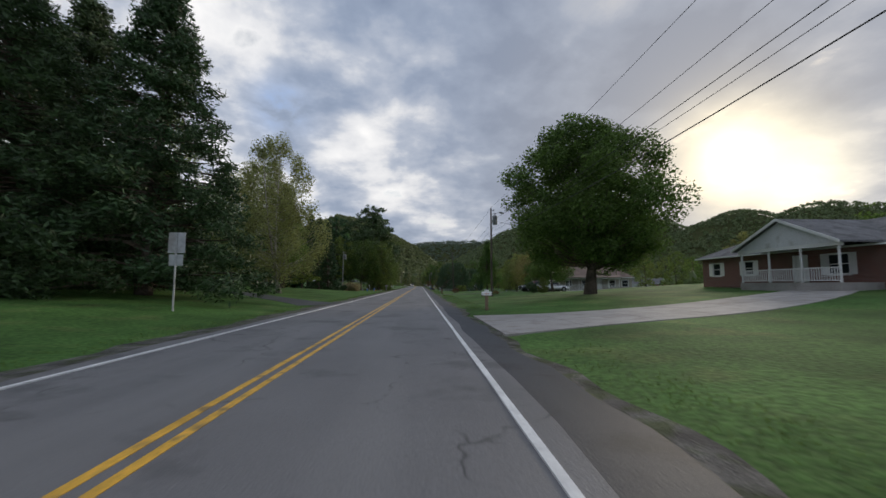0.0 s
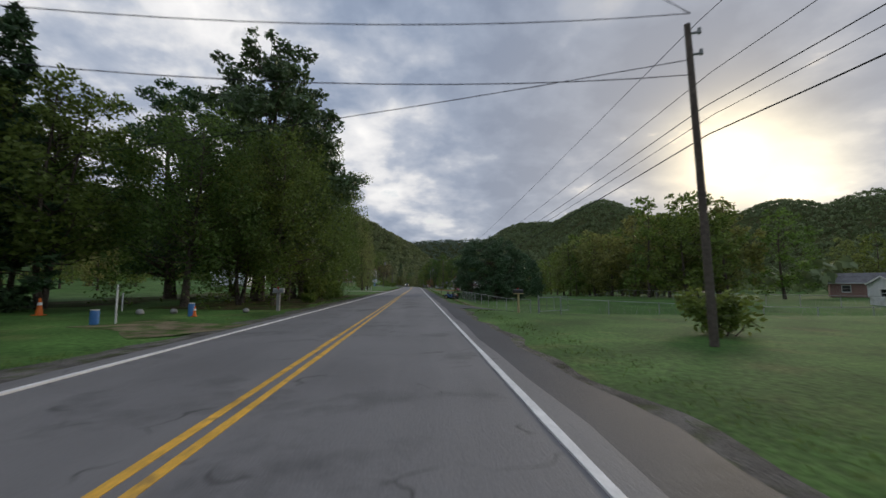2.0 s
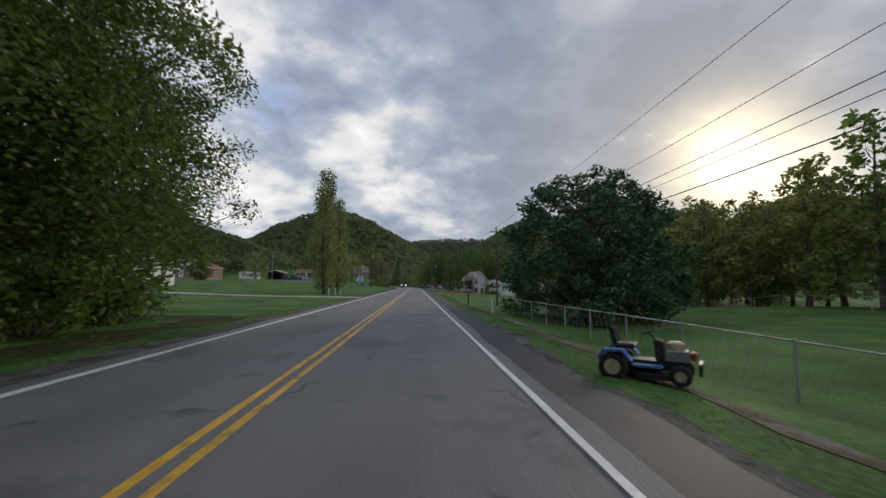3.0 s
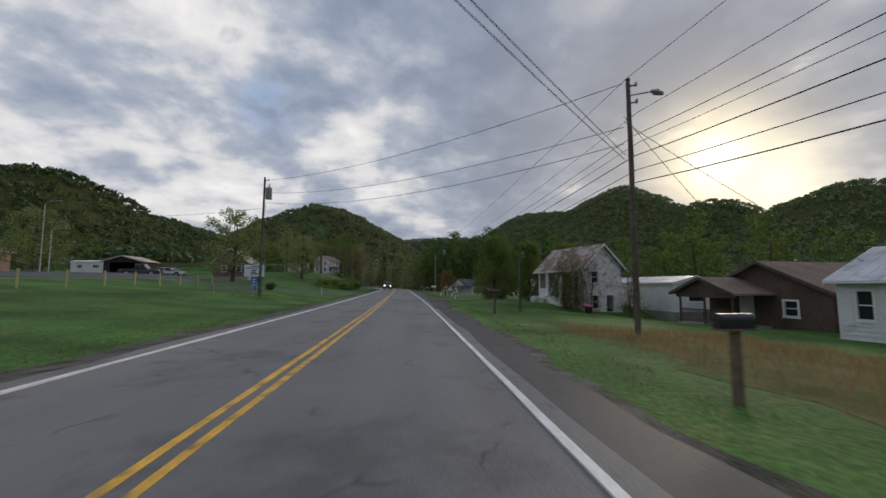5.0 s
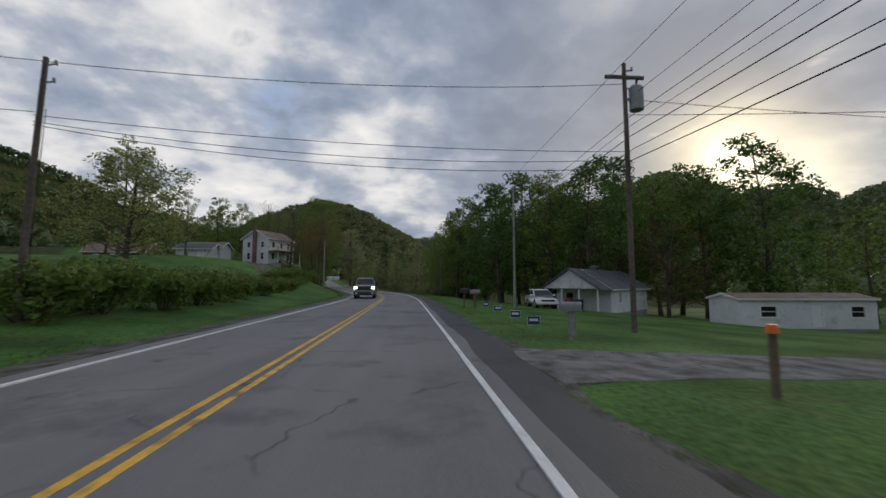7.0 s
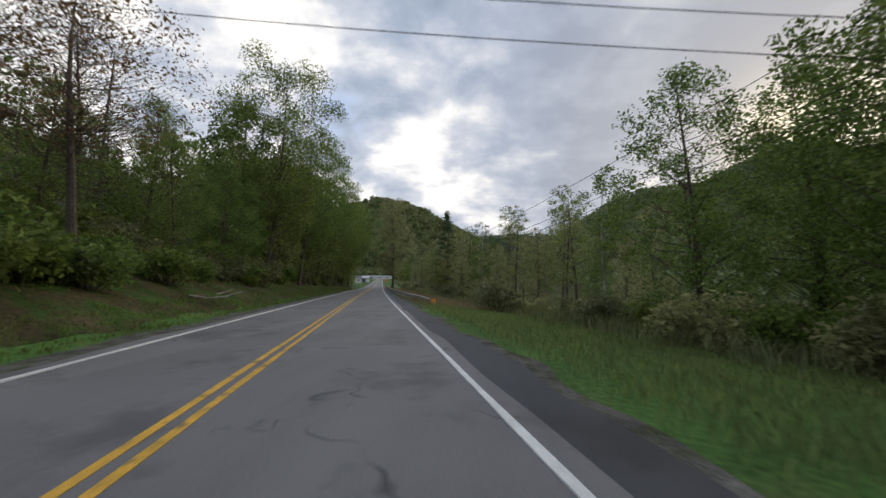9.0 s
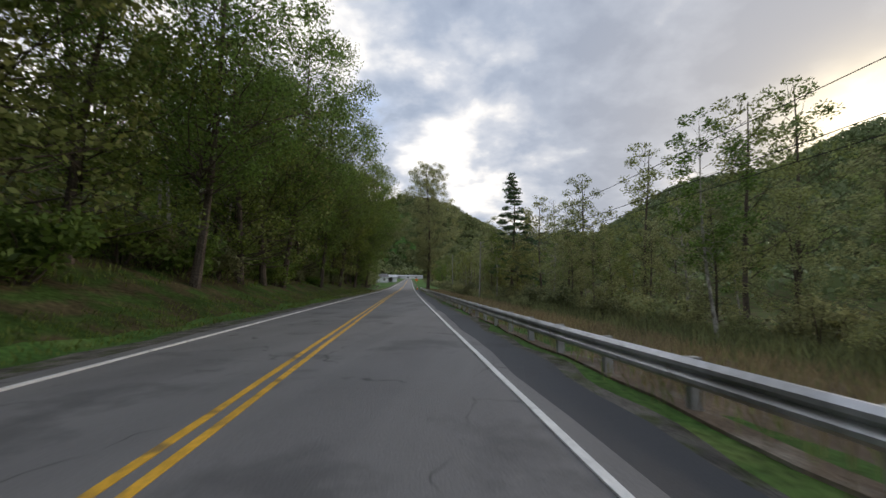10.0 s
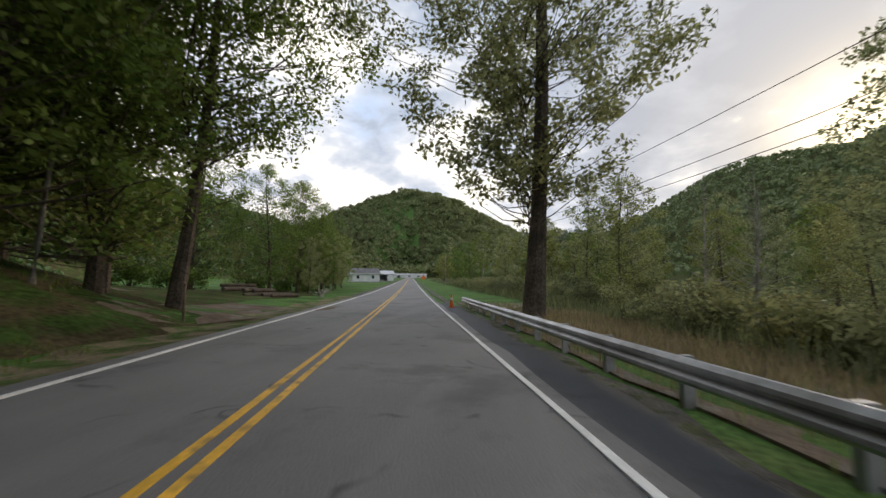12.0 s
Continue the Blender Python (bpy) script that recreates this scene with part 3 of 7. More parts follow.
cypress = make_tree("pear_tree", "upright oval pear tree with dark glossy leaves", 61, 10.8, 3.1, 1.7, 0.17, LEAF_OAK, clumps=120, leaves=16000, leaf=0.14, clump_r=0.24, shape="cone", fill=0.3, flat=1.3)
plant(cypress, [(69.3, 23.6, 1.08), (56.0, 20.6, 0.98), (78.2, 15.2, 0.95)])
magnolia = make_tree("magnolia_tree", "huge rounded magnolia with leaves down to the ground", 66, 9.6, 5.6, 0.3, 0.3, LEAF_MAGNOLIA, clumps=230, leaves=24000, leaf=0.2, clump_r=0.16, shape="dome", fill=0.75)
plant(magnolia, [(134, 13.2, 1.0), (146, 20, 0.85)])
poplar = make_tree("poplar_tree", "tall narrow poplar beside the road", 71, 13.6, 1.7, 0.6, 0.16, LEAF_BIRCH, clumps=70, leaves=5000, leaf=0.17, clump_r=0.4, shape="column", flat=1.3)
plant(poplar, [(161.5, -10.0, 1.25), (164.5, -10.8, 1.1), (168, -9.6, 1.05)])
willow = make_tree("weeping_willow", "weeping willow with yellowish hanging branches", 76, 8.5, 4.2, 2.6, 0.22, LEAF_WILLOW, clumps=80, leaves=13000, leaf=0.12, clump_r=0.24, shape="dome", droop=1.7, flat=1.0, fill=0.5)
plant(willow, [(73.8, 23.5, 0.95), (87.5, 34, 0.9)])
green_willow = make_tree("drooping_tree", "tall dark green tree with hanging boughs by the road", 78, 12.5, 4.6, 3.2, 0.2, LEAF_OAK, clumps=80, leaves=15000, leaf=0.13, clump_r=0.24, shape="dome", droop=2.2, flat=1.0, fill=0.45)
plant(green_willow, [(100.2, -7.6, 1.0), (97, -11.5, 1.0), (118.2, -8.9, 0.95), (122.5, -9.8, 0.9), (114, -9.6, 0.8)])
rusty = make_tree("rusty_tree", "small tree with thin rust-brown autumn leaves", 81, 6.2, 2.8, 1.3, 0.16, LEAF_RUST, clumps=45, leaves=7000, leaf=0.085, clump_r=0.3, shape="round", fill=0.3, stems=2, limb_k=0.2)
plant(rusty, [(238.9, 7.7, 0.6)])
full_bush = make_tree("leafy_bush_tree", "dense leafy tree branching from the ground", 86, 7.4, 2.9, 0.3, 0.16, LEAF_WOOD, clumps=110, leaves=21000, leaf=0.095, clump_r=0.24, shape="column", fill=0.3, flat=1.0)
plant(full_bush, [(225.4, 12.0, 1.0), (229, 17, 1.0), (226, 20.5, 0.95), (198, -44, 0.9), (49.8, 17.4, 0.27)])
old_tree = make_tree("thin_yard_tree", "yard tree with a thin grey-topped crown", 91, 9.5, 4.2, 1.6, 0.22, LEAF_BIRCH, clumps=60, leaves=5200, leaf=0.17, clump_r=0.24, shape="round", fill=0.35)
plant(old_tree, [(239, -21.8, 1.1), (295, -24.5, 1.3), (240, -48, 1.0)])
sparse = make_tree("sparse_tall_tree", "tall tree with sparse airy foliage", 96, 17, 3.4, 4.5, 0.2, LEAF_BIRCH, clumps=42, leaves=3000, leaf=0.17, clump_r=0.26, shape="tall", fill=0.4)
plant(sparse, [(403, 28, 1.2), (392, 34, 1.35), (376, 28, 1.0), (384, 23, 0.95), (416, 20.5, 0.95), (399, 19, 0.85), (369, 24, 0.8), (307, -31, 0.9), (314, -31, 0.85), (322, -28, 0.7)])
# the sycamore takes the leaf colour with sunlight in it
sycamore = make_tree("sycamore_tree", "tall sycamore with a straight dark trunk and airy leaves", 101, 28, 8.6, 4.6, 0.33, LEAF_LIT, clumps=430, leaves=36000, leaf=0.15, clump_r=0.115, shape="egg", fill=0.12, limb_k=0.10)
plant(sycamore, [(446, 5.75, 1.0, 0)])
bare = make_tree("dead_tree", "bare dead tree with pale branches", 106, 14, 3.6, 4.0, 0.16, LEAF_RUST, PALE_BARK, 60, 0, 0.1, 0.2, "tall", fill=0.2)
plant(bare, [(412.5, 21, 1.1), (300, 24, 0.8), (396, 27, 0.95), (455, 22, 0.6), (446, 14, 0.5), (451, 16, 0.55)])
dry_tree = make_tree("half_bare_tree", "half bare tree with thin brown leaves", 109, 12, 5.0, 2.0, 0.22, LEAF_RUST, BARK, 80, 2600, 0.12, 0.22, "round", fill=0.3, stems=2)
plant(dry_tree, [(296, 24, 0.9), (292, 30, 0.9), (310, 27, 0.8)])
twiggy = make_tree("twiggy_tree", "tall tree with fine bare twigs and few leaves", 112, 15, 5.4, 3.0, 0.2, LEAF_BIRCH, BARK, 190, 1500, 0.10, 0.2, "round", fill=0.35, limb_k=0.2)
plant(twiggy, [(331.5, -13.2, 0.9), (349, -14.8, 0.9), (347, -19, 1.0), (356, -17.5, 1.0)])
arching = make_tree("arching_tree", "great leafy tree arching high over the road", 113, 23, 8.6, 5.5, 0.22, LEAF_WOOD, BARK, 130, 21000, 0.15, 0.2, "egg", fill=0.25, limb_k=0.3, lean=(1.5, 0))
plant(arching, [(447.5, -7.2, 1.12, 0), (441, -8.2, 0.95, 20), (430, -7.3, 0.93, -15), (418.5, -7.7, 0.96, 10), (406, -7.9, 0.94, -20), (393, -7.9, 0.96, 15), (380, -8.3, 0.92, -10), (366, -8.9, 1.02, 5)])
leaning = make_tree("leaning_sapling", "thin pale leaning trunk with few leaves on the bank", 114, 9, 1.6, 4.5, 0.09, LEAF_WOOD, GREY_BARK, 16, 700, 0.13, 0.34, "tall", lean=(2.6, 0.6), fill=0.3, group="pale trunks on the bank")
plant(leaning, [(399, -10.2, 0.9, 20), (409.5, -9.6, 0.8, 60), (419, -9.9, 1.0, 0), (424, -9.3, 0.95, -50), (425.5, -9.1, 1.1, 30), (433, -9.4, 0.9, 100), (441, -9.8, 1.0, 10), (444, -9.0, 0.9, -40)])
twig_veil = make_tree("twiggy_roadside_tree", "tree with drooping twigs and thin faded leaves over the road", 116, 12.5, 5.8, 5.0, 0.2, LEAF_RUST, BARK, 240, 3800, 0.10, 0.16, "egg", fill=0.3, limb_k=0.14, lean=(0.8, 0))
plant(twig_veil, [(334.0, -8.4, 1.1, 0), (341, -9.6, 1.0, 120)])
hemlock = make_tree("forest_pine", "tall pine with tiered dark boughs among the woods", 115, 18, 3.4, 3.0, 0.24, LEAF_PINE, clumps=70, leaves=6500, leaf=0.2, clump_r=0.3, shape="cone", flat=0.3)
plant(hemlock, [(427.5, 19.5, 1.25), (441, 26, 1.0), (330, -42, 1.0), (270, 62, 0.9)])

# woods: a few kinds, stood at uneven spacing
wood_a = make_tree("woodland_tree", "tall leafy deciduous tree in the roadside woods", 120, 17, 4.4, 2.4, 0.22, LEAF_WOOD, clumps=70, leaves=5000, leaf=0.21, clump_r=0.25, shape="tall", fill=0.3, group="roadside woods")
wood_b = make_tree("yellowing_tree", "woodland tree with green and yellowing leaves", 127, 14, 4.0, 1.6, 0.18, LEAF_YELLOW, clumps=70, leaves=4800, leaf=0.17, clump_r=0.26, shape="round", fill=0.3, group="roadside woods")
wood_c = make_tree("dark_woodland_tree", "dense dark green tree in the roadside woods", 133, 18, 5.0, 2.0, 0.26, LEAF_OAK, clumps=70, leaves=4600, leaf=0.29, clump_r=0.26, shape="round", fill=0.35, group="roadside woods")
wood_d = make_tree("thin_woodland_tree", "thin pale-barked tree with a small open crown", 139, 15, 2.8, 5.0, 0.13, LEAF_WOOD, PALE_BARK, 36, 3200, 0.15, 0.28, "tall", fill=0.3, lean=(0.8, 0.2), group="roadside woods")
wood_e = make_tree("road_edge_tree", "tall leafy tree leaning over the road from the bank", 141, 16, 4.6, 1.4, 0.2, LEAF_WOOD, clumps=90, leaves=9500, leaf=0.14, clump_r=0.24, shape="tall", fill=0.2, lean=(0.5, 0.2), group="roadside woods")
far_a = make_tree("field_edge_tree", "leafy tree at the far edge of the field", 145, 15, 4.6, 1.5, 0.22, LEAF_WOOD, clumps=40, leaves=1400, leaf=0.40, clump_r=0.28, shape="round", fill=0.3, group="trees at the field edge")
far_b = make_tree("yellow_green_tree", "yellow-green tree at the far edge of the field", 149, 13, 4.2, 1.5, 0.2, LEAF_YELLOW, clumps=36, leaves=1800, leaf=0.36, clump_r=0.28, shape="round", fill=0.3, group="trees at the field edge")
wood_f = make_tree("pale_woodland_tree", "slender woodland tree with light yellow-green leaves", 151, 15, 3.6, 1.6, 0.15, LEAF_LIT, clumps=55, leaves=4200, leaf=0.168, clump_r=0.26, shape="round", fill=0.25, group="roadside woods")
rng = np.random.default_rng(5)


def wood(s0, s1, d0, d1, count, kinds, low=0.75, high=1.1, apart=3.0):
    rows = {k: [] for k in range(len(kinds))}
    taken = []
    for _ in range(count * 30):
        if len(taken) >= count:
            break
        s, d = s0 + (s1 - s0) * rng.random(), d0 + (d1 - d0) * rng.random()
        if all(math.hypot(s - a, d - b) > apart for a, b in taken):
            taken.append((s, d))
            rows[int(rng.integers(len(kinds)))].append((s, d, low + (high - low) * rng.random()))
    return rows


planted = {}
KINDS = [wood_a, wood_b, wood_c, wood_d, far_a, far_b, wood_e, wood_f]
WOODS = [wood(358, 447, -11.5, -8.3, 15, (0, 1, 2), 0.9, 1.2, 4.0), wood(360, 446, -18, -11, 18, (0, 1, 2, 3, 2), 0.95, 1.3, 3.4), wood(368, 446, -34, -18, 11, (0, 2, 2), 0.9, 1.15, 5),
         wood(478, 530, -22, -9.5, 16, (0, 1), 0.5, 0.8, 3.5), wood(294, 326, 15, 44, 20, (2, 2, 0), 0.95, 1.25, 4.5),
         wood(331, 346, 18.5, 30, 7, (2, 0), 0.95, 1.15, 4), wood(349, 405, 16, 38, 17, (0, 1, 3, 3, 1), 0.55, 0.9, 5.0), wood(405, 520, 15, 36, 32, (0, 1, 2, 3), 0.55, 0.9, 4.4),
         wood(470, 640, 14, 60, 26, (0, 1, 2), 0.6, 0.9, 7), wood(95, 150, 86, 104, 14, (0, 1, 2), 0.7, 0.95, 5), wood(40, 95, 52, 72, 12, (0, 2, 1), 0.6, 0.85, 6),
         wood(178, 300, 42, 64, 26, (0, 2, 2), 0.7, 0.95, 6), wood(20, 90, -72, -46, 14, (0, 2, 2), 0.8, 1.05, 7), wood(125, 175, -75, -45, 9, (0, 1, 2), 0.6, 0.9, 8),
         wood(352, 440, -50, -34, 14, (0, 2), 0.8, 1.0, 7), wood(180, 330, -120, -85, 26, (0, 1, 2), 0.6, 0.9, 9), wood(158, 176, 16, 40, 4, (0, 1), 0.5, 0.7, 7),
         wood(130, 190, 42, 60, 32, (0, 1, 2), 1.0, 1.3, 4)]
PICKS = [(6, 6, 1), (0, 1, 2, 3, 2), (0, 4, 2), (0, 1), (2, 2, 0), (6, 6), (7, 7, 3, 7, 6), (7, 1, 7, 3), (4, 5, 4), (4, 5, 4), (4, 5, 4), (4, 4, 4), (4, 4, 4), (4, 5, 4), (4, 4), (4, 5, 4), (4, 5), (4, 5, 4)]
planted[6] = [(441, -9.2, 1.3), (444, -11.5, 1.4), (446, -8.8, 1.15), (447.5, -13.5, 1.35), (443, -14.5, 1.45), (439, -12, 1.4)]
planted[6] += [(476, -13.5, 0.9), (481, -11.5, 0.85), (486, -13, 0.95), (472, -19, 1.1), (453, -19, 1.3), (463, -21, 1.2), (490, -11, 0.8)]
planted[6] += [(344, -12.6, 0.5), (350.5, -10.2, 0.55), (353, -12.8, 0.7), (357, -9.6, 0.6)]
planted[6] += [(333, 18.5, 1.0), (328.5, 17.2, 1.1)]
planted[7] = [(476, -9.2, 0.42), (482, -9.6, 0.5), (488, -9, 0.5), (494, -9.6, 0.55), (500, -10, 0.6)]
planted[7] += [(371, 16.2, 0.5), (380, 17.5, 0.55), (389, 15.6, 0.5), (398, 17.4, 0.55), (435, 17.6, 1.05), (431, 22, 1.15), (440, 19.5, 0.8)]
for rows_of, picks in zip(WOODS, PICKS):
    for k, rows_k in rows_of.items():
        # young growth at the near end of the bank
        rows_k = [(s, d, m * 0.55) if s < 369 and -20 < d < 0 else (s, d, m) for s, d, m in rows_k]
        planted.setdefault(picks[k], []).extend(rows_k)
for k, rows_k in planted.items():
    plant(KINDS[k], rows_k)


# shrubs and weeds
def make_shrub(name, label, seed, high, wide, mat, leaves=1800, leaf=0.1, clumps=14):
    r = np.random.default_rng(seed)
    bush = empty(name, Matrix.Identity(4), label, "bush")
    ang = r.random(clumps) * 6.28
    far = wide * 0.62 * r.random(clumps) ** 0.6
    z = high * (0.2 + 0.55 * r.random(clumps)) * (1 - 0.35 * far / wide)
    c = np.stack([np.cos(ang) * far, np.sin(ang) * far, z], 1)
    rad = wide * (0.28 + 0.14 * r.random(clumps))
    bm = bmesh.new()
    for p in c:
        limb(bm, (0.1 * p[0], 0.1 * p[1], -0.1), p, 0.03, 0.008, r, 4)
    part("stem_work", bm, BARK, bush)
    quads_mesh("foliage", leaves_at(r, c, rad, leaves, leaf, 0.8), mat, bush)
    return bush


boxwood = make_shrub("clipped_shrub", "dark green clipped shrub on the lawn", 3, 1.9, 1.25, LEAF_DARK, 2600)
plant(boxwood, [(73.6, -11.6, 0.8), (52.5, 17.0, 1.0), (228, -13.5, 0.65), (246, -21, 0.7)])
brown_bush = make_shrub("brown_bush", "brownish twiggy round bush in the grass", 4, 1.4, 1.1, LEAF_RUST, 3000, 0.05)
plant(brown_bush, [(68.5, 8.2, 0.8), (50, 11.5, 0.5), (252, 15, 0.9)])
green_bush = make_shrub("green_bush", "loose green bush at the fence", 5, 2.0, 1.4, LEAF_WOOD, 1600, 0.13)
rows_bush = [(83.5, 10.8, 1.0), (256, 22, 1.2), (272, -13, 1.0), (276, -12.5, 1.0), (280, -13.5, 1.1), (285, -12, 0.9), (268, -14, 0.8), (290, -12.6, 1.0), (262, -14.5, 0.8), (258, -12.5, 1.3), (263, -12, 1.4), (269, -11.8, 1.3), (274, -13, 1.5), (246, 17, 1.0),
             (251, 20, 1.1), (303, -13, 1.2), (310, -12.5, 1.3), (316, -12, 1.2), (104, -6.4, 0.6), (110, -6.2, 0.5), (116, -6.5, 0.6), (113, -8.4, 1.5), (116.5, -8.8, 1.6), (119.8, -8.6, 1.6), (123.5, -8.8, 1.4), (328, -9.5, 1.1), (335, -9, 1.0)]
for s, d, k in ((257, -9.2, 0.9), (259.5, -8.8, 1.0), (262, -9.4, 1.1), (265, -8.8, 1.1), (268, -9.2, 1.2), (271, -8.6, 1.1), (274.5, -8.9, 1.2), (278, -9.3, 1.2), (282, -9.8, 1.0), (287, -9.6, 0.9), (292, -9.8, 0.9), (298, -10, 0.8)):
    rows_bush.insert(0, (s, d, k * 1.2))
for s, d, k in ((326, 15.5, 1.2), (329, 17, 1.4), (332, 15.8, 1.3), (334.5, 17.5, 1.5), (337, 16, 1.4), (340, 17.5, 1.5), (343, 16, 1.4), (346, 18, 1.5), (331, 20, 1.5), (336, 21, 1.6), (341, 21, 1.6),
                (336, -13.5, 1.4), (339, -15, 1.5), (342, -13.5, 1.5), (345, -14.5, 1.6), (348, -13.5, 1.5), (351, -14.5, 1.6), (340, -18, 1.6), (346, -18, 1.6), (476, -15, 1.3), (480, -13.2, 1.2), (484, -11.6, 1.2), (469, -18, 1.5), (473, -22, 1.6), (466, -21, 1.5)):
    rows_bush.insert(0, (s, d, k))
for _ in range(90):
    rows_bush.append((333 + 110 * rng.random(), -8.2 - 3.5 * rng.random(), 0.7 + 0.9 * rng.random()))
for _ in range(120):
    rows_bush.append((332 + 190 * rng.random(), 10.6 + 10 * rng.random(), 0.6 + 1.0 * rng.random()))
plant(green_bush, [row for i, row in enumerate(rows_bush) if i < 64 or (i % 3 and row[1] < 0)])
pale_bush = make_shrub("pale_bush", "hazy pale green bush tangled with creepers", 7, 2.2, 1.5, LEAF_LIT, 1500, 0.12)
plant(pale_bush, [row for i, row in enumerate(rows_bush) if i >= 64 and i % 3 and row[1] > 0])
yellow_bush = make_shrub("yellow_green_bush", "loose olive-green bush at the wood edge", 6, 2.1, 1.5, LEAF_PALE, 1700, 0.11)
plant(yellow_bush, [row for i, row in enumerate(rows_bush) if i >= 64 and i % 3 == 0])


def tufts(name, label, mat, places, blades, high, wide=0.012, seed=1, spread=0.12):
    """Many upright bent blades of grass or weeds; places is (n, 2) of s, d."""
    r = np.random.default_rng(seed)
    n = len(places) * blades
    s = np.repeat(places[:, 0], blades) + r.normal(size=n) * spread
    d = np.repeat(places[:, 1], blades) + r.normal(size=n) * spread
    x, y = along(s, d)
    base = np.stack([x, y, ground_z(s, d) - 0.02], 1)
    h = high * (0.45 + 0.75 * r.random(n))
    ang = r.random(n) * 6.28
    side = np.stack([np.cos(ang), np.sin(ang), 0 * ang], 1) * (wide * (0.6 + r.random(n)))[:, None]
    bend = np.stack([r.normal(size=n) * 0.28 * h, r.normal(size=n) * 0.28 * h, h], 1)
    mid = base + bend * np.array([0.35, 0.35, 0.6])
    tip = base + bend
    return tagged(quads_mesh(name, np.stack([base - side, mid - side * 0.9, tip, mid + side * 0.9], 1), mat), label, "grass", kind="stuff")


def scatter(s0, s1, d0, d1, n, seed):
    r = np.random.default_rng(seed)
    return np.stack([s0 + (s1 - s0) * r.random(n), d0 + (d1 - d0) * r.random(n)], 1)


tufts("roadside_weeds", "tall green weeds on the verge", LIT_WEEDS, scatter(316, 356, 5.1, 14, 4600, 11), 9, 0.24, 0.011, 2, 0.26)
tufts("rail_weeds", "green weeds round the guardrail posts", LIT_WEEDS, scatter(356, 460, 4.9, 11, 1500, 21), 9, 0.34, 0.010, 9, 0.2)
tufts("dry_grass", "tall dry brown grass along the guardrail", DRY_GRASS, scatter(352, 452, 5.0, 10.8, 5200, 12), 9, 0.5, 0.008, 3, 0.2)
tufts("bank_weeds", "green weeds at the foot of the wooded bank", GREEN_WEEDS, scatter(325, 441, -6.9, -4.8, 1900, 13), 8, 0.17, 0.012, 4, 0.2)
tufts("undergrowth_right", "tangled pale green and brown undergrowth in the woods", LEAF_PALE, scatter(332, 530, 10.0, 26, 6500, 22), 8, 0.8, 0.022, 10, 0.35)
tufts("undergrowth_left", "low green undergrowth on the wooded bank", LEAF_WOOD, scatter(332, 446, -17, -8.4, 2200, 23), 7, 0.35, 0.02, 11, 0.3)
edge = np.concatenate([scatter(-5, 322, 5.0, 6.0, 2600, 14), scatter(-5, 322, -5.6, -4.8, 2600, 15)])
DRIVES = [(9, 21, 1), (27, 34, -1), (55, 62, 1), (81, 89, -1), (96, 102, 1), (151, 157, -1), (172, 183, 1), (207, 223, 1), (233, 240, -1), (241, 246, 1), (257, 262, 1)]
keep = np.ones(len(edge), bool)
for s0, s1, side in DRIVES:
    keep &= ~((edge[:, 0] > s0) & (edge[:, 0] < s1) & (edge[:, 1] * side > 0))
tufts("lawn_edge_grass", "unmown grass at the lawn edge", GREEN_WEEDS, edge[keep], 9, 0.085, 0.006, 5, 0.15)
tufts("straw_patch", "patch of tall straw-coloured grass before the houses", STRAW, scatter(182.5, 195, 7.0, 14.5, 900, 16), 14, 0.24, 0.004, 6, 0.3)
tufts("pampas_grass", "clump of pampas grass with pale plumes", DRY_GRASS, scatter(75, 77.6, -11.6, -9.2, 90, 17), 40, 1.5, 0.01, 7, 0.2)
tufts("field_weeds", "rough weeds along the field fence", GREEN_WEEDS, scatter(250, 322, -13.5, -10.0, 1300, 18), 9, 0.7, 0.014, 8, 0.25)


# woods on the hills, too many to count
def canopy(name, label, mat, count, inside, seed, size=(3.5, 6.0), leaves=26):
    r = np.random.default_rng(seed)
    sd = np.array([inside(r) for _ in range(count)])
    x, y = along(sd[:, 0], sd[:, 1])
    k = size[0] + (size[1] - size[0]) * r.random(count)
    top = np.stack([x, y, ground_z(sd[:, 0], sd[:, 1]) + k * 1.1], 1)
    n = count * leaves
    which = np.repeat(np.arange(count), leaves)
    way = r.normal(size=(n, 3))
    way /= np.linalg.norm(way, axis=1, keepdims=True)
    way[:, 2] = np.abs(way[:, 2]) * 1.15 - 0.25
    place = top[which] + way * (k[which] * (0.75 + 0.3 * r.random(n)))[:, None]
    a = np.cross(way, r.normal(size=(n, 3)))
    a /= np.linalg.norm(a, axis=1, keepdims=True)
    b = np.cross(way + 0.4 * r.normal(size=(n, 3)), a)
    b /= np.linalg.norm(b, axis=1, keepdims=True)
    span = (k[which] * (0.24 + 0.22 * r.random(n)))[:, None]
    return tagged(quads_mesh(name, np.stack([place - a * span, place - b * span * 0.8, place + a * span, place + b * span * 0.8], 1), mat), label, "woods", kind="stuff")


def on_hill(s0, s1, d0, d1, stray=0.06):
    def pick(r):
        while True:
            s, d = s0 + (s1 - s0) * r.random(), d0 + (d1 - d0) * r.random()
            if float(ground_z(s, d)) > 8 or r.random() < stray:
                return s, d
    return pick


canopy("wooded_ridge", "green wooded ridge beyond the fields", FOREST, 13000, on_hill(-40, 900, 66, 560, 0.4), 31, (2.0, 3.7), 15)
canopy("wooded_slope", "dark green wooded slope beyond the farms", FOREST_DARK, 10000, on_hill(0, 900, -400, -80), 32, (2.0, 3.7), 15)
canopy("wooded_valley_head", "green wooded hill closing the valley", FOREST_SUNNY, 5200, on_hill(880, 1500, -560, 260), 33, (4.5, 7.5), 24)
canopy("far_ridge", "hazy far wooded ridge", FOREST_HAZE, 6500, on_hill(1900, 2600, -500, 900), 34, (6, 10), 10)


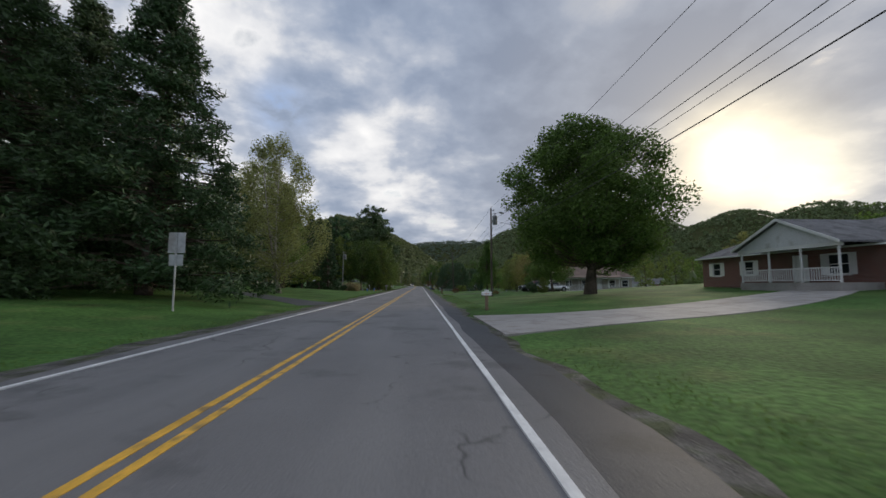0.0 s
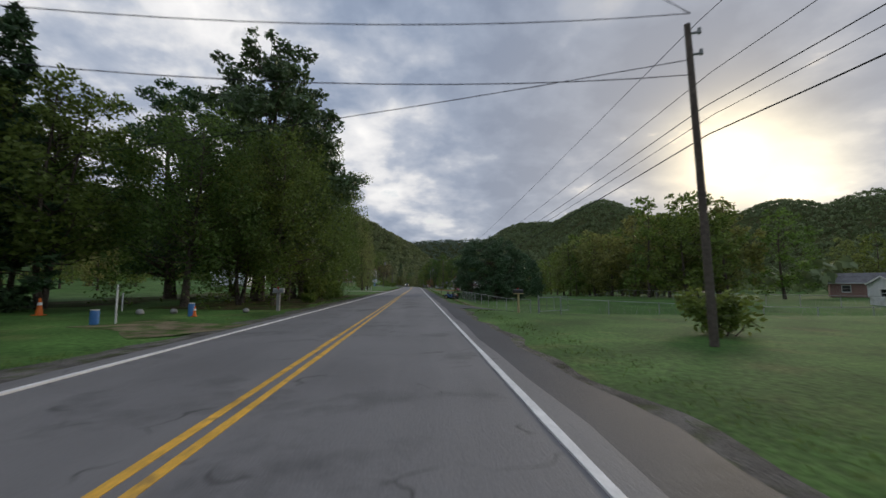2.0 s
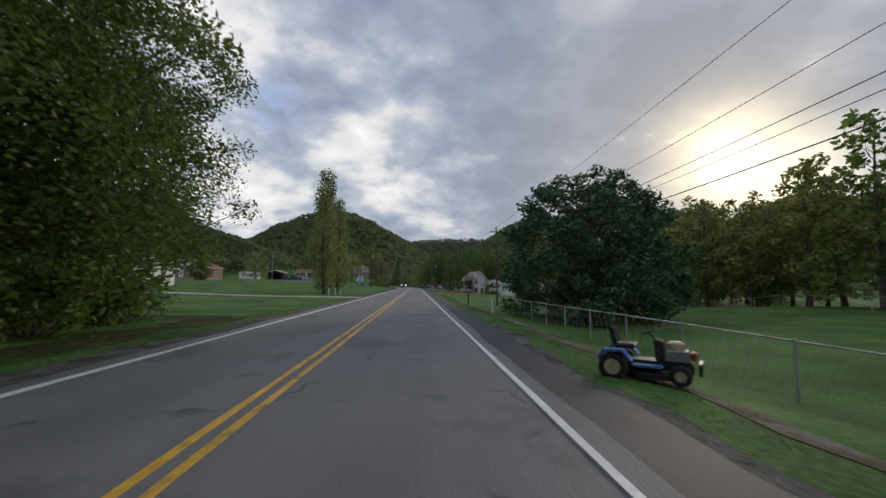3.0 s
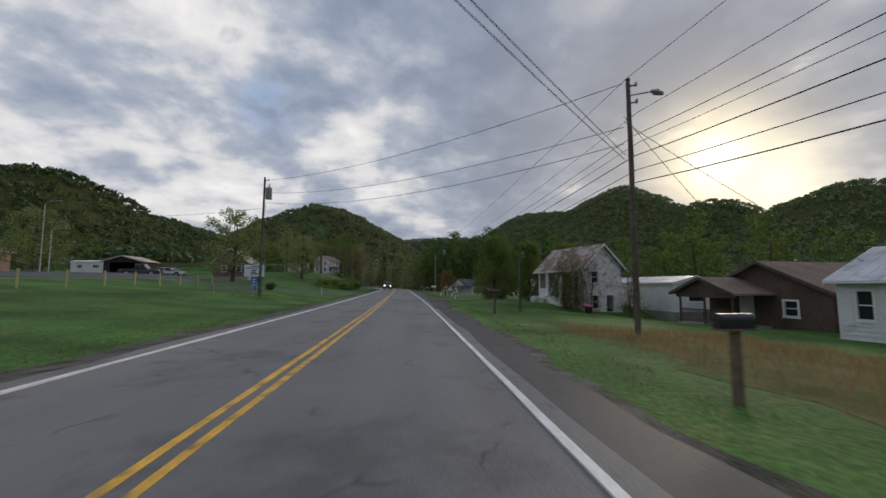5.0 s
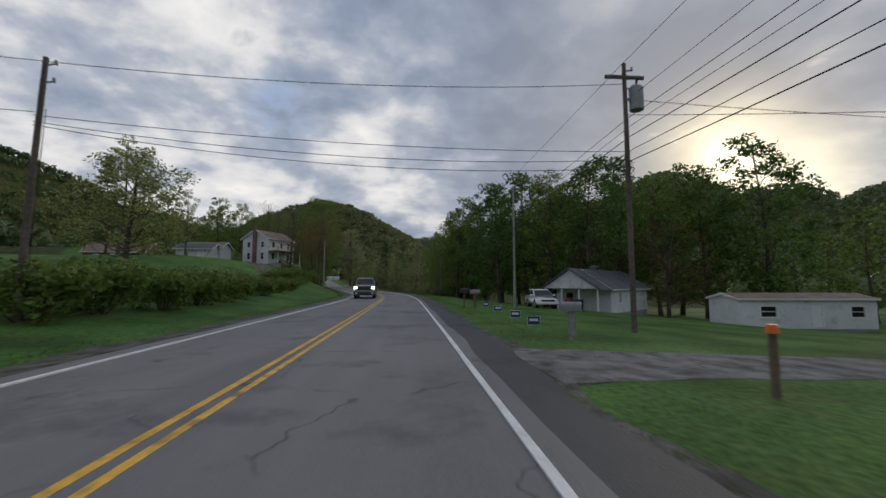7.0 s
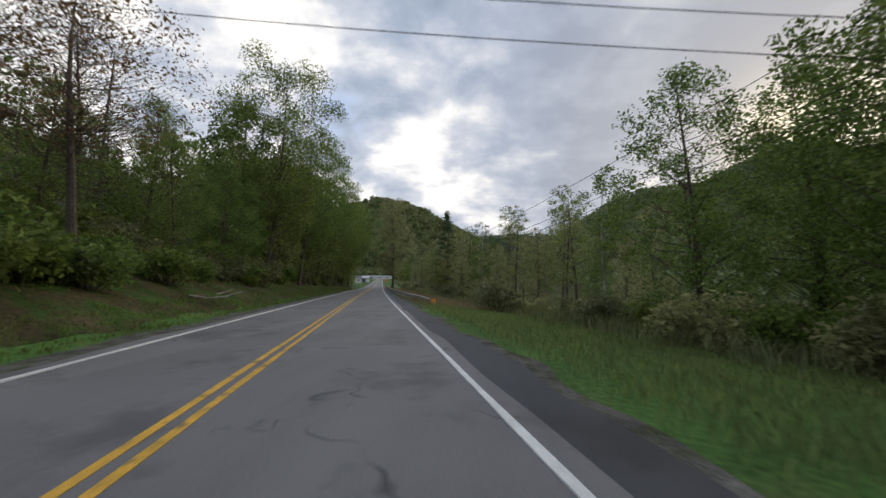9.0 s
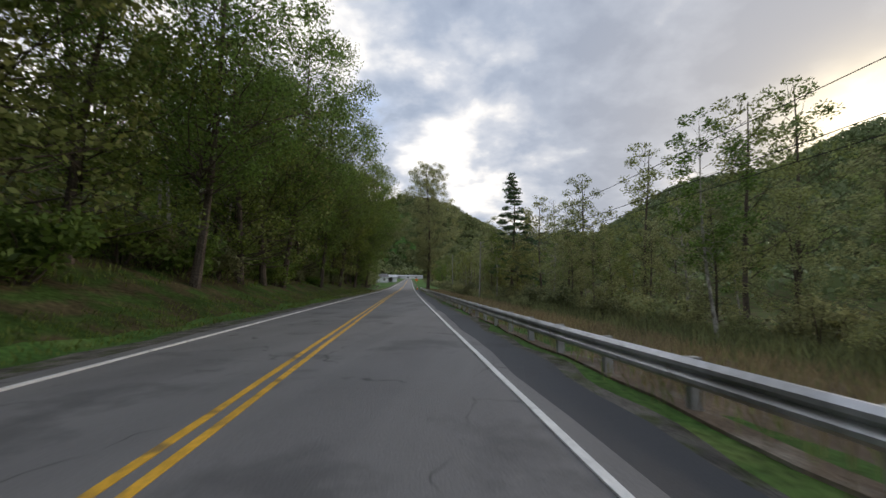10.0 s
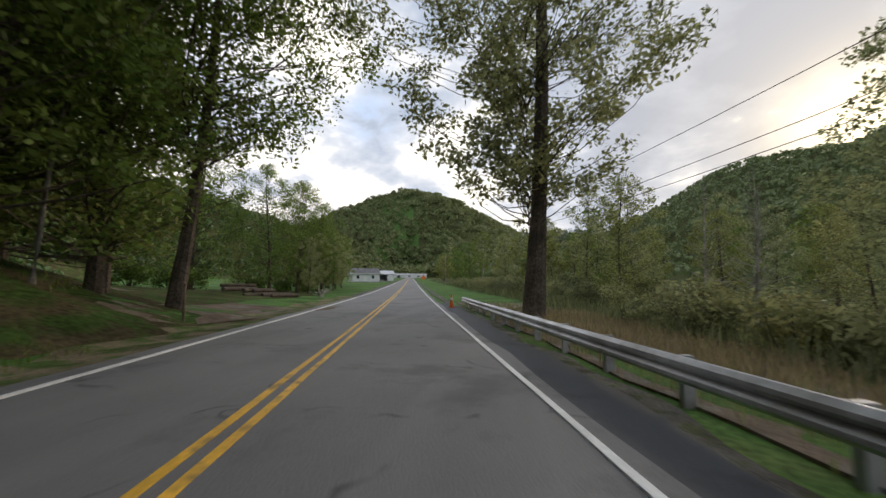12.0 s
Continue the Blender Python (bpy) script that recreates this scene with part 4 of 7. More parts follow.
# ---- materials of buildings and small things ----
def brick_material(name, red, mortar, scale=1.0):
    m = bpy.data.materials.new(name)
    m.use_nodes = True
    nt = m.node_tree
    b = nt.nodes["Principled BSDF"]
    b.inputs["Roughness"].default_value = 0.9
    tc = nt.nodes.new("ShaderNodeTexCoord")
    sp = nt.nodes.new("ShaderNodeSeparateXYZ")
    nt.links.new(tc.outputs["Object"], sp.inputs[0])
    add = nt.nodes.new("ShaderNodeMath")
    nt.links.new(sp.outputs[0], add.inputs[0])
    nt.links.new(sp.outputs[1], add.inputs[1])
    cb = nt.nodes.new("ShaderNodeCombineXYZ")
    nt.links.new(add.outputs[0], cb.inputs[0])
    nt.links.new(sp.outputs[2], cb.inputs[1])
    br = nt.nodes.new("ShaderNodeTexBrick")
    br.inputs["Color1"].default_value, br.inputs["Color2"].default_value = (*red, 1), (red[0] * 0.65, red[1] * 0.6, red[2] * 0.6, 1)
    br.inputs["Mortar"].default_value = (*mortar, 1)
    br.inputs["Scale"].default_value, br.inputs["Mortar Size"].default_value = 1.0, 0.008
    br.inputs["Brick Width"].default_value, br.inputs["Row Height"].default_value = 0.21, 0.075
    nt.links.new(cb.outputs[0], br.inputs["Vector"])
    nt.links.new(br.outputs[0], b.inputs["Base Color"])
    return m


BRICK = brick_material("red_brick", (0.20, 0.065, 0.045), (0.30, 0.27, 0.24))
PINK_BRICK = brick_material("pink_brick", (0.34, 0.16, 0.13), (0.40, 0.34, 0.30))
WHITE_SIDING = material("white_siding", (0.66, 0.67, 0.68), 0.6, spread=0.08, grain=10, blotch=0.8, stain=(0.50, 0.50, 0.48), stain_at=0.62)
OLD_WHITE = material("peeling_white_boards", (0.66, 0.65, 0.63), 0.85, spread=0.15, grain=9, blotch=1.4, stain=(0.33, 0.30, 0.26), stain_at=0.6)
BEIGE_SIDING = material("beige_siding", (0.40, 0.36, 0.30), 0.7, spread=0.1, grain=10, blotch=0.8)
WHITE_TRIM = material("white_trim_paint", (0.74, 0.74, 0.72), 0.5, spread=0.06, grain=12, blotch=1.0)
BROWN_BOARDS = material("brown_boards", (0.095, 0.065, 0.052), 0.8, spread=0.25, grain=10, blotch=1.0)
SHINGLES = material("grey_shingles", (0.15, 0.15, 0.155), 0.9, spread=0.25, grain=9, blotch=0.8, bump=0.4, stain=(0.10, 0.10, 0.10))
DARK_SHINGLES = material("dark_shingles", (0.085, 0.09, 0.10), 0.9, spread=0.25, grain=9, blotch=0.8, bump=0.4)
BROWN_SHINGLES = material("brown_shingles", (0.20, 0.145, 0.115), 0.9, spread=0.25, grain=9, blotch=0.8, bump=0.4)
SILVER_ROOF = material("silver_metal_roof", (0.56, 0.57, 0.60), 0.45, 0.3, spread=0.1, grain=6, blotch=0.6, stain=(0.40, 0.40, 0.42))
RUST_ROOF = material("rusty_tin_roof", (0.40, 0.375, 0.35), 0.65, 0.2, spread=0.22, grain=5, blotch=0.9, stain=(0.23, 0.155, 0.115), stain_at=0.47)
PALE_ROOF = material("pale_tin_roof", (0.50, 0.44, 0.38), 0.6, 0.2, spread=0.15, grain=6, blotch=0.6, stain=(0.36, 0.22, 0.15), stain_at=0.56)
GLASS = material("dark_window_glass", (0.02, 0.024, 0.028), 0.12, spread=0.2, grain=2, blotch=0.4, spec=0.35)
DARK = material("dark_weathered_wood", (0.035, 0.03, 0.027), 0.9, spread=0.3, grain=8, blotch=1.2)
POLE_WOOD = material("weathered_pole_wood", (0.115, 0.092, 0.075), 0.9, spread=0.3, grain=10, blotch=0.7, bump=0.4)
GREY_POLE = material("pale_grey_pole_wood", (0.27, 0.26, 0.245), 0.9, spread=0.2, grain=9, blotch=0.7, bump=0.3)
METAL_GREY = material("galvanised_metal", (0.42, 0.43, 0.44), 0.6, 0.5, spread=0.12, grain=6, blotch=0.8, stain=(0.30, 0.29, 0.28))
DULL_METAL = material("dull_grey_metal", (0.25, 0.26, 0.26), 0.6, 0.3, spread=0.12, grain=8, blotch=1.0)
WIRE = material("black_cable", (0.02, 0.02, 0.022), 0.6)
RUBBER = material("black_rubber", (0.018, 0.018, 0.018), 0.85, spread=0.2, grain=14)
ORANGE = material("orange_plastic", (0.75, 0.16, 0.02), 0.5, spread=0.1, grain=10)
BLUE = material("blue_plastic", (0.06, 0.19, 0.45), 0.5, spread=0.12, grain=9)
SIGN_BLUE = material("navy_sign_board", (0.02, 0.045, 0.12), 0.5)
PINK = material("pink_plastic", (0.75, 0.16, 0.33), 0.5)
BLACK = material("black_paint", (0.02, 0.02, 0.022), 0.4)
WHITE_PLASTIC = material("white_plastic", (0.70, 0.70, 0.69), 0.5, spread=0.08, grain=9)
WOOD_POST = material("brown_post_wood", (0.16, 0.11, 0.075), 0.85, spread=0.3, grain=12, bump=0.3)
YELLOW_WOOD = material("pale_yellow_post_wood", (0.48, 0.38, 0.20), 0.8, spread=0.15, grain=12)
RED_PAINT = material("faded_red_paint", (0.34, 0.05, 0.035), 0.6, spread=0.15, grain=8)
STONE = material("grey_field_stone", (0.30, 0.29, 0.27), 0.9, spread=0.25, grain=6, bump=0.4)
LOG_END = material("cut_log_wood", (0.33, 0.23, 0.14), 0.9, spread=0.25, grain=12)
LAMP_GLOW = bpy.data.materials.new("lit_headlamp")
LAMP_GLOW.use_nodes = True
LAMP_GLOW.node_tree.nodes["Principled BSDF"].inputs["Emission Color"].default_value = (1, 0.93, 0.8, 1)
LAMP_GLOW.node_tree.nodes["Principled BSDF"].inputs["Emission Strength"].default_value = 6.0
AMBER_GLOW = bpy.data.materials.new("lit_amber_lamp")
AMBER_GLOW.use_nodes = True
AMBER_GLOW.node_tree.nodes["Principled BSDF"].inputs["Emission Color"].default_value = (1, 0.42, 0.08, 1)
AMBER_GLOW.node_tree.nodes["Principled BSDF"].inputs["Emission Strength"].default_value = 2.0


def car_paint(name, colour):
    return material(name, colour, 0.3, 0.1, spread=0.04, grain=3, blotch=0.6, coat=0.6)


SANDY = material("sandy_soil", (0.20, 0.165, 0.11), 0.95, spread=0.35, grain=18, blotch=0.8, bump=0.6, spec=0.05, stain=(0.075, 0.12, 0.035), stain_at=0.5)


# ---- driveways and bare patches ----
def drive(name, label, points, width, mat, lift=0.008, flare=1.6):
    pts = np.array(points, float)
    n = 26
    cum = np.concatenate([[0], np.cumsum(np.hypot(*np.diff(pts, axis=0).T))])
    f = np.linspace(0, cum[-1], n)
    s, d = np.interp(f, cum, pts[:, 0]), np.interp(f, cum, pts[:, 1])
    ts, td = np.gradient(s), np.gradient(d)
    ln = np.hypot(ts, td)
    ns, nd = -td / ln, ts / ln
    half_w = width / 2 * (1 + (flare - 1) * np.exp(-f / 2.0)) * (1 + 0.06 * np.sin(f * 1.7))
    verts, faces = [], []
    for k, drop in ((-1, 0.15), (-1, 0), (-0.5, 0), (0, 0), (0.5, 0), (1, 0), (1, 0.15)):
        a, b = s + ns * half_w * k, d + nd * half_w * k
        x, y = along(a, b)
        verts += list(zip(x.tolist(), y.tolist(), (ground_z(a, b) + lift - drop).tolist()))
    for k in range(6):
        for i in range(n - 1):
            faces.append((k * n + i, k * n + i + 1, k * n + n + i + 1, k * n + n + i))
    return tagged(link_mesh(name, verts, faces, mat), label, "driveway", kind="structure")


drive("driveway_asphalt", "dark asphalt driveway climbing the lawn", [(29.8, -4.3), (32, -8), (38, -17), (45, -28), (50, -42)], 3.6, OLD_ASPHALT)
drive("driveway_gravel", "grey gravel driveway to the parked cars", [(57.2, 4.3), (58.0, 9), (61, 14.5), (64, 19), (65, 24.5)], 2.3, GRAVEL, flare=1.15)
drive("dirt_entry", "short dirt entry under the trees", [(84.8, -4.3), (86, -6.0), (87, -8.6)], 2.6, SANDY)
drive("driveway_patched", "cracked asphalt driveway to the field gate", [(98.7, 4.2), (99.2, 8), (98.5, 14), (97, 30)], 2.9, OLD_ASPHALT)
drive("driveway_lot", "asphalt drive into the lot", [(237, -4.3), (235, -9), (231, -16), (222, -26)], 4.2, OLD_ASPHALT)
drive("driveway_house", "narrow gravel drive across the lawn", [(243.6, 4.3), (243.3, 9), (246, 16)], 1.7, GREY_GRAVEL)
drive("driveway_lane", "gravel lane between the lawns", [(259.4, 4.3), (259.8, 10), (261, 22), (266, 40)], 2.5, GREY_GRAVEL, flare=1.3)
drive("driveway_woods", "bare dirt drive leading up into the trees", [(449.5, -4.0), (451, -7.5), (453, -12), (455, -20)], 9.5, DIRT)
drive("driveway_far", "pale driveway across the far lawn", [(154, -4.3), (153, -10), (150, -30)], 3.0, CONCRETE)
drive("farm_lane", "pale lane up to the white houses", [(306, -13), (318, -17), (338, -22)], 2.4, GRAVEL)
drive("dirt_entry_old_house", "muddy dirt entry beside the old house", [(219.0, 4.4), (219.8, 8), (221.5, 12.5)], 2.6, DIRT, 0.014)
tagged(strip("dirt_lot", 207, 226, 4.4, 5.2, 0.010, GRAVEL, 0.5, (0.2, 0.35)), "rough gravel edge beside the road", "verge", kind="structure")
tagged(strip("gravel_apron", 173, 182, 4.4, 12, 0.014, GRAVEL, 1.0, (0.2, 0.5)), "grey gravel apron beside the road", "lot", kind="structure")
tagged(strip("parking_lot", 196, 252, -37, -24, 0.02, OLD_ASPHALT, 2.0, (0.5, 0.4)), "grey asphalt parking lot above the lawn", "lot", kind="structure")
tagged(strip("leaf_litter_right", 326, 640, 10.5, 60, 0.02, FLOOR, 3.0, (0.8, 2)), "leaf litter and low growth in the woods", "woodland floor", kind="structure")
tagged(strip("leaf_litter_left", 326, 482, -48, -8.4, 0.03, FLOOR, 3.0, (2, 0.8)), "leaf litter and low growth in the woods", "woodland floor", kind="structure")
tagged(strip("leaf_litter_yard", 95, 128, -24, -5.6, 0.015, FLOOR, 2.0, (1.5, 0.5)), "brown leaf litter under the yard trees", "woodland floor", kind="structure")
tagged(strip("dry_verge", 350, 462, 4.9, 11.0, 0.008, DIRT, 1.0, (0.1, 0.6)), "brown verge of dry stalks and bare soil", "verge", kind="structure")
# shade of the trees over the verge, laid in as darker floor colour
tagged(strip("bank_foot", 328, 440, -8.9, -5.6, 0.008, FLOOR, 1.0, (0.5, 0.2)), "shaded low growth at the foot of the bank", "verge", kind="structure")
tagged(strip("dirt_bank", 432, 448, -14, -5.4, 0.02, FLOOR, 1.0, (0.5, 0.3)), "bare brown earth bank at the dirt drive", "bank", kind="structure")
tagged(strip("straw_ground", 183, 195, 7.4, 14.2, 0.006, material("straw_litter", (0.13, 0.125, 0.055), 0.95, spread=0.3, grain=14, blotch=0.8, bump=0.5, spec=0.05, stain=(0.07, 0.11, 0.03), stain_at=0.53), 1.0, (0.7, 0.7)), "golden straw litter in the lawn", "grass", kind="structure")
tagged(strip("sandy_verge", 404, 474, -5.6, -3.7, 0.012, SANDY, 1.0, (0.35, 0.05)), "sandy grey-brown verge at the road edge", "verge", kind="structure")
tagged(strip("rut", 100, 150, 5.7, 6.3, 0.012, DIRT, 1.0, (0.25, 0.25)), "bare earth rut along the fence", "rut", kind="structure")
# concrete slabs of the first driveway, laid in two rows
slab_drive = empty("concrete_driveway", Matrix.Identity(4), "pale concrete driveway of jointed slabs", "driveway", kind="structure")
for i in range(9):
    for k in range(2):
        f0, f1 = i * 2.75, i * 2.75 + 2.72
        corners = []
        for f, side in ((f0, k), (f1, k), (f1, k + 0.985), (f0, k + 0.985)):
            d = 4.6 + f
            bend = 0.018 * f * f
            w = 2.2 + 1.3 * math.exp(-f / 3)
            corners.append((14.9 + bend + (side - 1) * w, d))
        top = [(*[float(v) for v in along(s, d)], float(ground_z(s, d)) + 0.03) for s, d in corners]
        low = [(x, y, z - 0.12) for x, y, z in top]
        link_mesh("slab", top + low, [(3, 2, 1, 0), (4, 5, 6, 7), (0, 1, 5, 4), (1, 2, 6, 5), (2, 3, 7, 6), (3, 0, 4, 7)], CONCRETE, slab_drive)


# ---- utility poles and wires ----
def utility_pole(s, d, high, top=(0, 0), mat=POLE_WOOD, can=False, arm=False, light=False, slim=0.8, label="weathered wooden utility pole beside the road"):
    p = empty("utility_pole", spot(s, d), label, "utility pole", "utility poles")
    lean = Vector((top[0], top[1], high))
    part("shaft", tube(bmesh.new(), [(0, 0, -0.3), lean * 0.5, lean], [0.13 * slim, 0.11 * slim, 0.09 * slim], 12), mat, p)
    bm = bmesh.new()
    for z in (0.97, 0.90):
        tube(bm, [lean * z + Vector((0, 0, 0.0)), lean * z + Vector((0.3, 0, 0.05))], [0.03, 0.03], 6)
        tube(bm, [lean * z + Vector((0.3, 0, 0.02)), lean * z + Vector((0.3, 0, 0.16))], [0.05, 0.04], 8)
    part("insulator", bm, DULL_METAL, p)
    if can:
        c = lean * 0.86 + Vector((0.38, -0.1, 0))
        t = part("transformer", tube(bmesh.new(), [c + Vector((0, 0, -0.45)), c + Vector((0, 0, 0.4)), c + Vector((0, 0, 0.5))], [0.25, 0.25, 0.14], 14), DULL_METAL, p, "grey steel transformer can")
        part("bushing", rod(c + Vector((0, 0, 0.48)), c + Vector((0.05, 0, 0.75)), 0.04), DARK, t)
        part("bracket", boxed((0.0, 0.4, -0.13, -0.07, c.z - 0.1, c.z)), DULL_METAL, p)
    if arm:
        z = lean.z * 0.94
        part("crossarm", boxed((-0.75, 0.75, -0.06, 0.05, z, z + 0.11)), mat, p)
    if light:
        part("lamp_arm", rod(lean * 0.93, lean * 0.93 + Vector((0.9, 0, 0.2)), 0.025), DULL_METAL, p)
        h = lean * 0.93 + Vector((1.05, 0, 0.18))
        part("lamp_head", tube(bmesh.new(), [h + Vector((-0.2, 0, 0.04)), h, h + Vector((0.25, 0, -0.05))], [0.05, 0.12, 0.06], 8), DULL_METAL, p)
    part("ground_wire", rod((0.14, 0.06, 0), lean * 0.8 + Vector((0.12, 0.05, 0)), 0.012, 5), WIRE, p)
    return p


def top_of(s, d, z):
    x, y = along(s, d)
    return Vector((float(x), float(y), float(ground_z(s, d)) + z))


def wire(a, b, sag, r=0.014, label="black overhead cable between the poles"):
    pts = []
    for i in range(15):
        f = i / 14
        p = a.lerp(b, f)
        p.z -= sag * 4 * f * (1 - f)
        pts.append(p)
    bm = tube(bmesh.new(), pts, [r] * 15, 5)
    me = bpy.data.meshes.new("overhead_wire")
    bm.to_mesh(me)
    bm.free()
    me.materials.append(WIRE)
    return tagged(new("overhead_wire", me), label, "cable", "overhead wires")


POLES = [(-14, 9.6, 9.2), (40.8, 9.4, 9.0), (81.2, 8.85, 7.9), (154, 11.0, 9.0), (193.3, 9.6, 9.0), (266, 10.2, 10.0), (329.3, 14.5, 9.8)]
utility_pole(*POLES[1], can=True, light=True)
utility_pole(*POLES[2], top=(-0.25, 0), label="leaning wooden utility pole in the lawn")
utility_pole(*POLES[3], arm=True)
utility_pole(*POLES[4], light=True)
utility_pole(*POLES[5], can=True, arm=True)
utility_pole(*POLES[6], mat=GREY_POLE, top=(0.1, 0), label="pale grey wooden utility pole at the woods")
for (s0, d0, h0), (s1, d1, h1) in zip(POLES, POLES[1:]):
    for off, drop, sag, r in ((0.0, -0.05, 0.4, 0.009), (0.32, 1.2, 0.6, 0.009), (0.1, 2.1, 0.7, 0.011), (0.3, 2.3, 0.7, 0.009), (0.15, 2.8, 0.8, 0.016), *(((0.2, 3.3, 0.9, 0.013), (0.0, 3.8, 1.0, 0.017)) if s0 > 130 else ())):
        if (s0, off) == (266, 0.32):
            continue
        wire(top_of(s0, d0 + off, h0 - drop), top_of(s1, d1 + off, h1 - drop), sag, r)
for off, drop in ((0.0, 0.0), (0.0, 1.6), (0.0, 2.2)):
    wire(top_of(329.3, 14.5, 9.6 - drop), top_of(407, 10.6, 6.8 - drop * 0.6), 0.8, 0.014)
    wire(top_of(407, 10.6, 6.8 - drop * 0.6), top_of(468, 13.5, 9.0 - drop), 0.6, 0.014)
utility_pole(407, 10.2, 7.0, top=(0.25, 0.1), mat=GREY_POLE, slim=0.6, label="short leaning grey pole among the weeds")
utility_pole(468, 13.5, 9.2, mat=GREY_POLE, label="pale grey wooden utility pole at the woods")
utility_pole(282, 10.2, 9.2, mat=GREY_POLE, label="pale slender pole on the lawn")
utility_pole(80.4, -12.9, 7.7, mat=GREY_POLE, can=True, label="pale grey pole at the spruces")
utility_pole(212.7, -9.5, 9.4, can=True, top=(0.1, 0), label="wooden utility pole with a transformer on the lawn")
utility_pole(264.7, -9.0, 7.9, top=(0.2, 0), label="wooden utility pole at the field fence")
utility_pole(316, -7.6, 7.4, mat=GREY_POLE, label="thin grey pole beside the road")
utility_pole(206.3, 9.2, 3.9, mat=POLE_WOOD, slim=0.5, label="short dark pole wound with creepers before the old house")
utility_pole(562, 12.5, 9.5, mat=GREY_POLE, label="pale grey utility pole beyond the bend")
for a, b, sag in (((81.2, 8.7, 8.2), (80.4, -12.9, 7.5), 0.7), ((81.2, 8.7, 6.6), (80.4, -12.9, 6.4), 0.7), ((81.2, 8.7, 7.0), (96, -40, 6.5), 0.9), ((81.2, 8.7, 8.2), (62, -30, 8.6), 1.0),
                  ((193.3, 9.4, 8.8), (212.7, -9.2, 9.2), 0.6), ((193.3, 9.4, 7.2), (212.7, -9.2, 8.2), 0.7), ((193.3, 9.4, 6.6), (212.7, -9.2, 7.4), 0.8), ((193.3, 9.4, 6.2), (160, -22, 8.5), 0.7),
                  ((193.3, 9.4, 6.0), (160, -22, 8.3), 0.8), ((193.3, 9.4, 7.6), (203, 24, 3.2), 0.3), ((193.3, 9.4, 7.4), (197, 24, 3.0), 0.3), ((212.7, -9.2, 7.0), (232, -38, 7.2), 0.5),
                  ((266, 10.2, 9.2), (264.7, -9.0, 7.8), 0.4), ((266, 10.2, 6.6), (264.7, -9.0, 6.1), 0.3), ((266, 10.2, 6.3), (264.7, -9.0, 5.9), 0.5), ((266, 10.2, 6.0), (264.7, -9.0, 5.8), 0.6),
                  ((264.7, -9.0, 7.8), (258, -60, 9), 0.8), ((264.7, -9.0, 6.2), (256, -60, 7), 0.8), ((266, 10.2, 8.6), (262, 60, 9), 0.9), ((266, 10.2, 8.0), (250, 28, 3.4), 0.3), ((266, 10.2, 7.4), (285, 20, 3.6), 0.2),
                  ((329.3, 14.5, 9.2), (334, -22, 8.6), 0.6), ((329.3, 14.5, 7.6), (336, -22, 7.4), 0.8), ((329.3, 14.5, 7.2), (337, -22, 7.0), 0.8), ((329.3, 14.5, 6.4), (338, -22, 6.4), 0.7),
                  ((40.8, 9.4, 7.8), (46, 27, 4.5), 0.3)):
    wire(top_of(*a), top_of(*b), sag, 0.012, "thin overhead service cable")
guy = rod(top_of(329.8, 14.7, 8.8), top_of(333, 19, 0.1), 0.015, 5)
me = bpy.data.meshes.new("guy_wire")
guy.to_mesh(me)
guy.free()
me.materials.append(WIRE)
tagged(new("guy_wire", me), "slanting steel guy wire of the pole", "cable")


# ---- houses ----
def wall_with_holes(bm, u0, u1, z0, z1, holes, put, thick):
    """One wall of the given thickness with rectangular holes; put(u, o, z) gives the place o outwards of its face."""
    us = sorted({u0, u1, *[h[0] for h in holes], *[h[1] for h in holes]})
    zs = sorted({z0, z1, *[h[2] for h in holes], *[h[3] for h in holes]})
    solid = {(i, k) for i in range(len(us) - 1) for k in range(len(zs) - 1)
             if not any(h[0] - 1e-6 <= us[i] and us[i + 1] <= h[1] + 1e-6 and h[2] - 1e-6 <= zs[k] and zs[k + 1] <= h[3] + 1e-6 for h in holes)}
    made = {}

    def at(i, k, o):
        if (i, k, o) not in made:
            made[i, k, o] = bm.verts.new(put(us[i], -thick * o, zs[k]))
        return made[i, k, o]

    for i, k in solid:
        ring = [(i, k), (i + 1, k), (i + 1, k + 1), (i, k + 1)]
        bm.faces.new([at(*p, 0) for p in ring])
        bm.faces.new([at(*p, 1) for p in ring[::-1]])
        for p, q, beyond in zip(ring, ring[1:] + ring[:1], ((i, k - 1), (i + 1, k), (i, k + 1), (i - 1, k))):
            if beyond not in solid:
                bm.faces.new((at(*p, 0), at(*p, 1), at(*q, 1), at(*q, 0)))


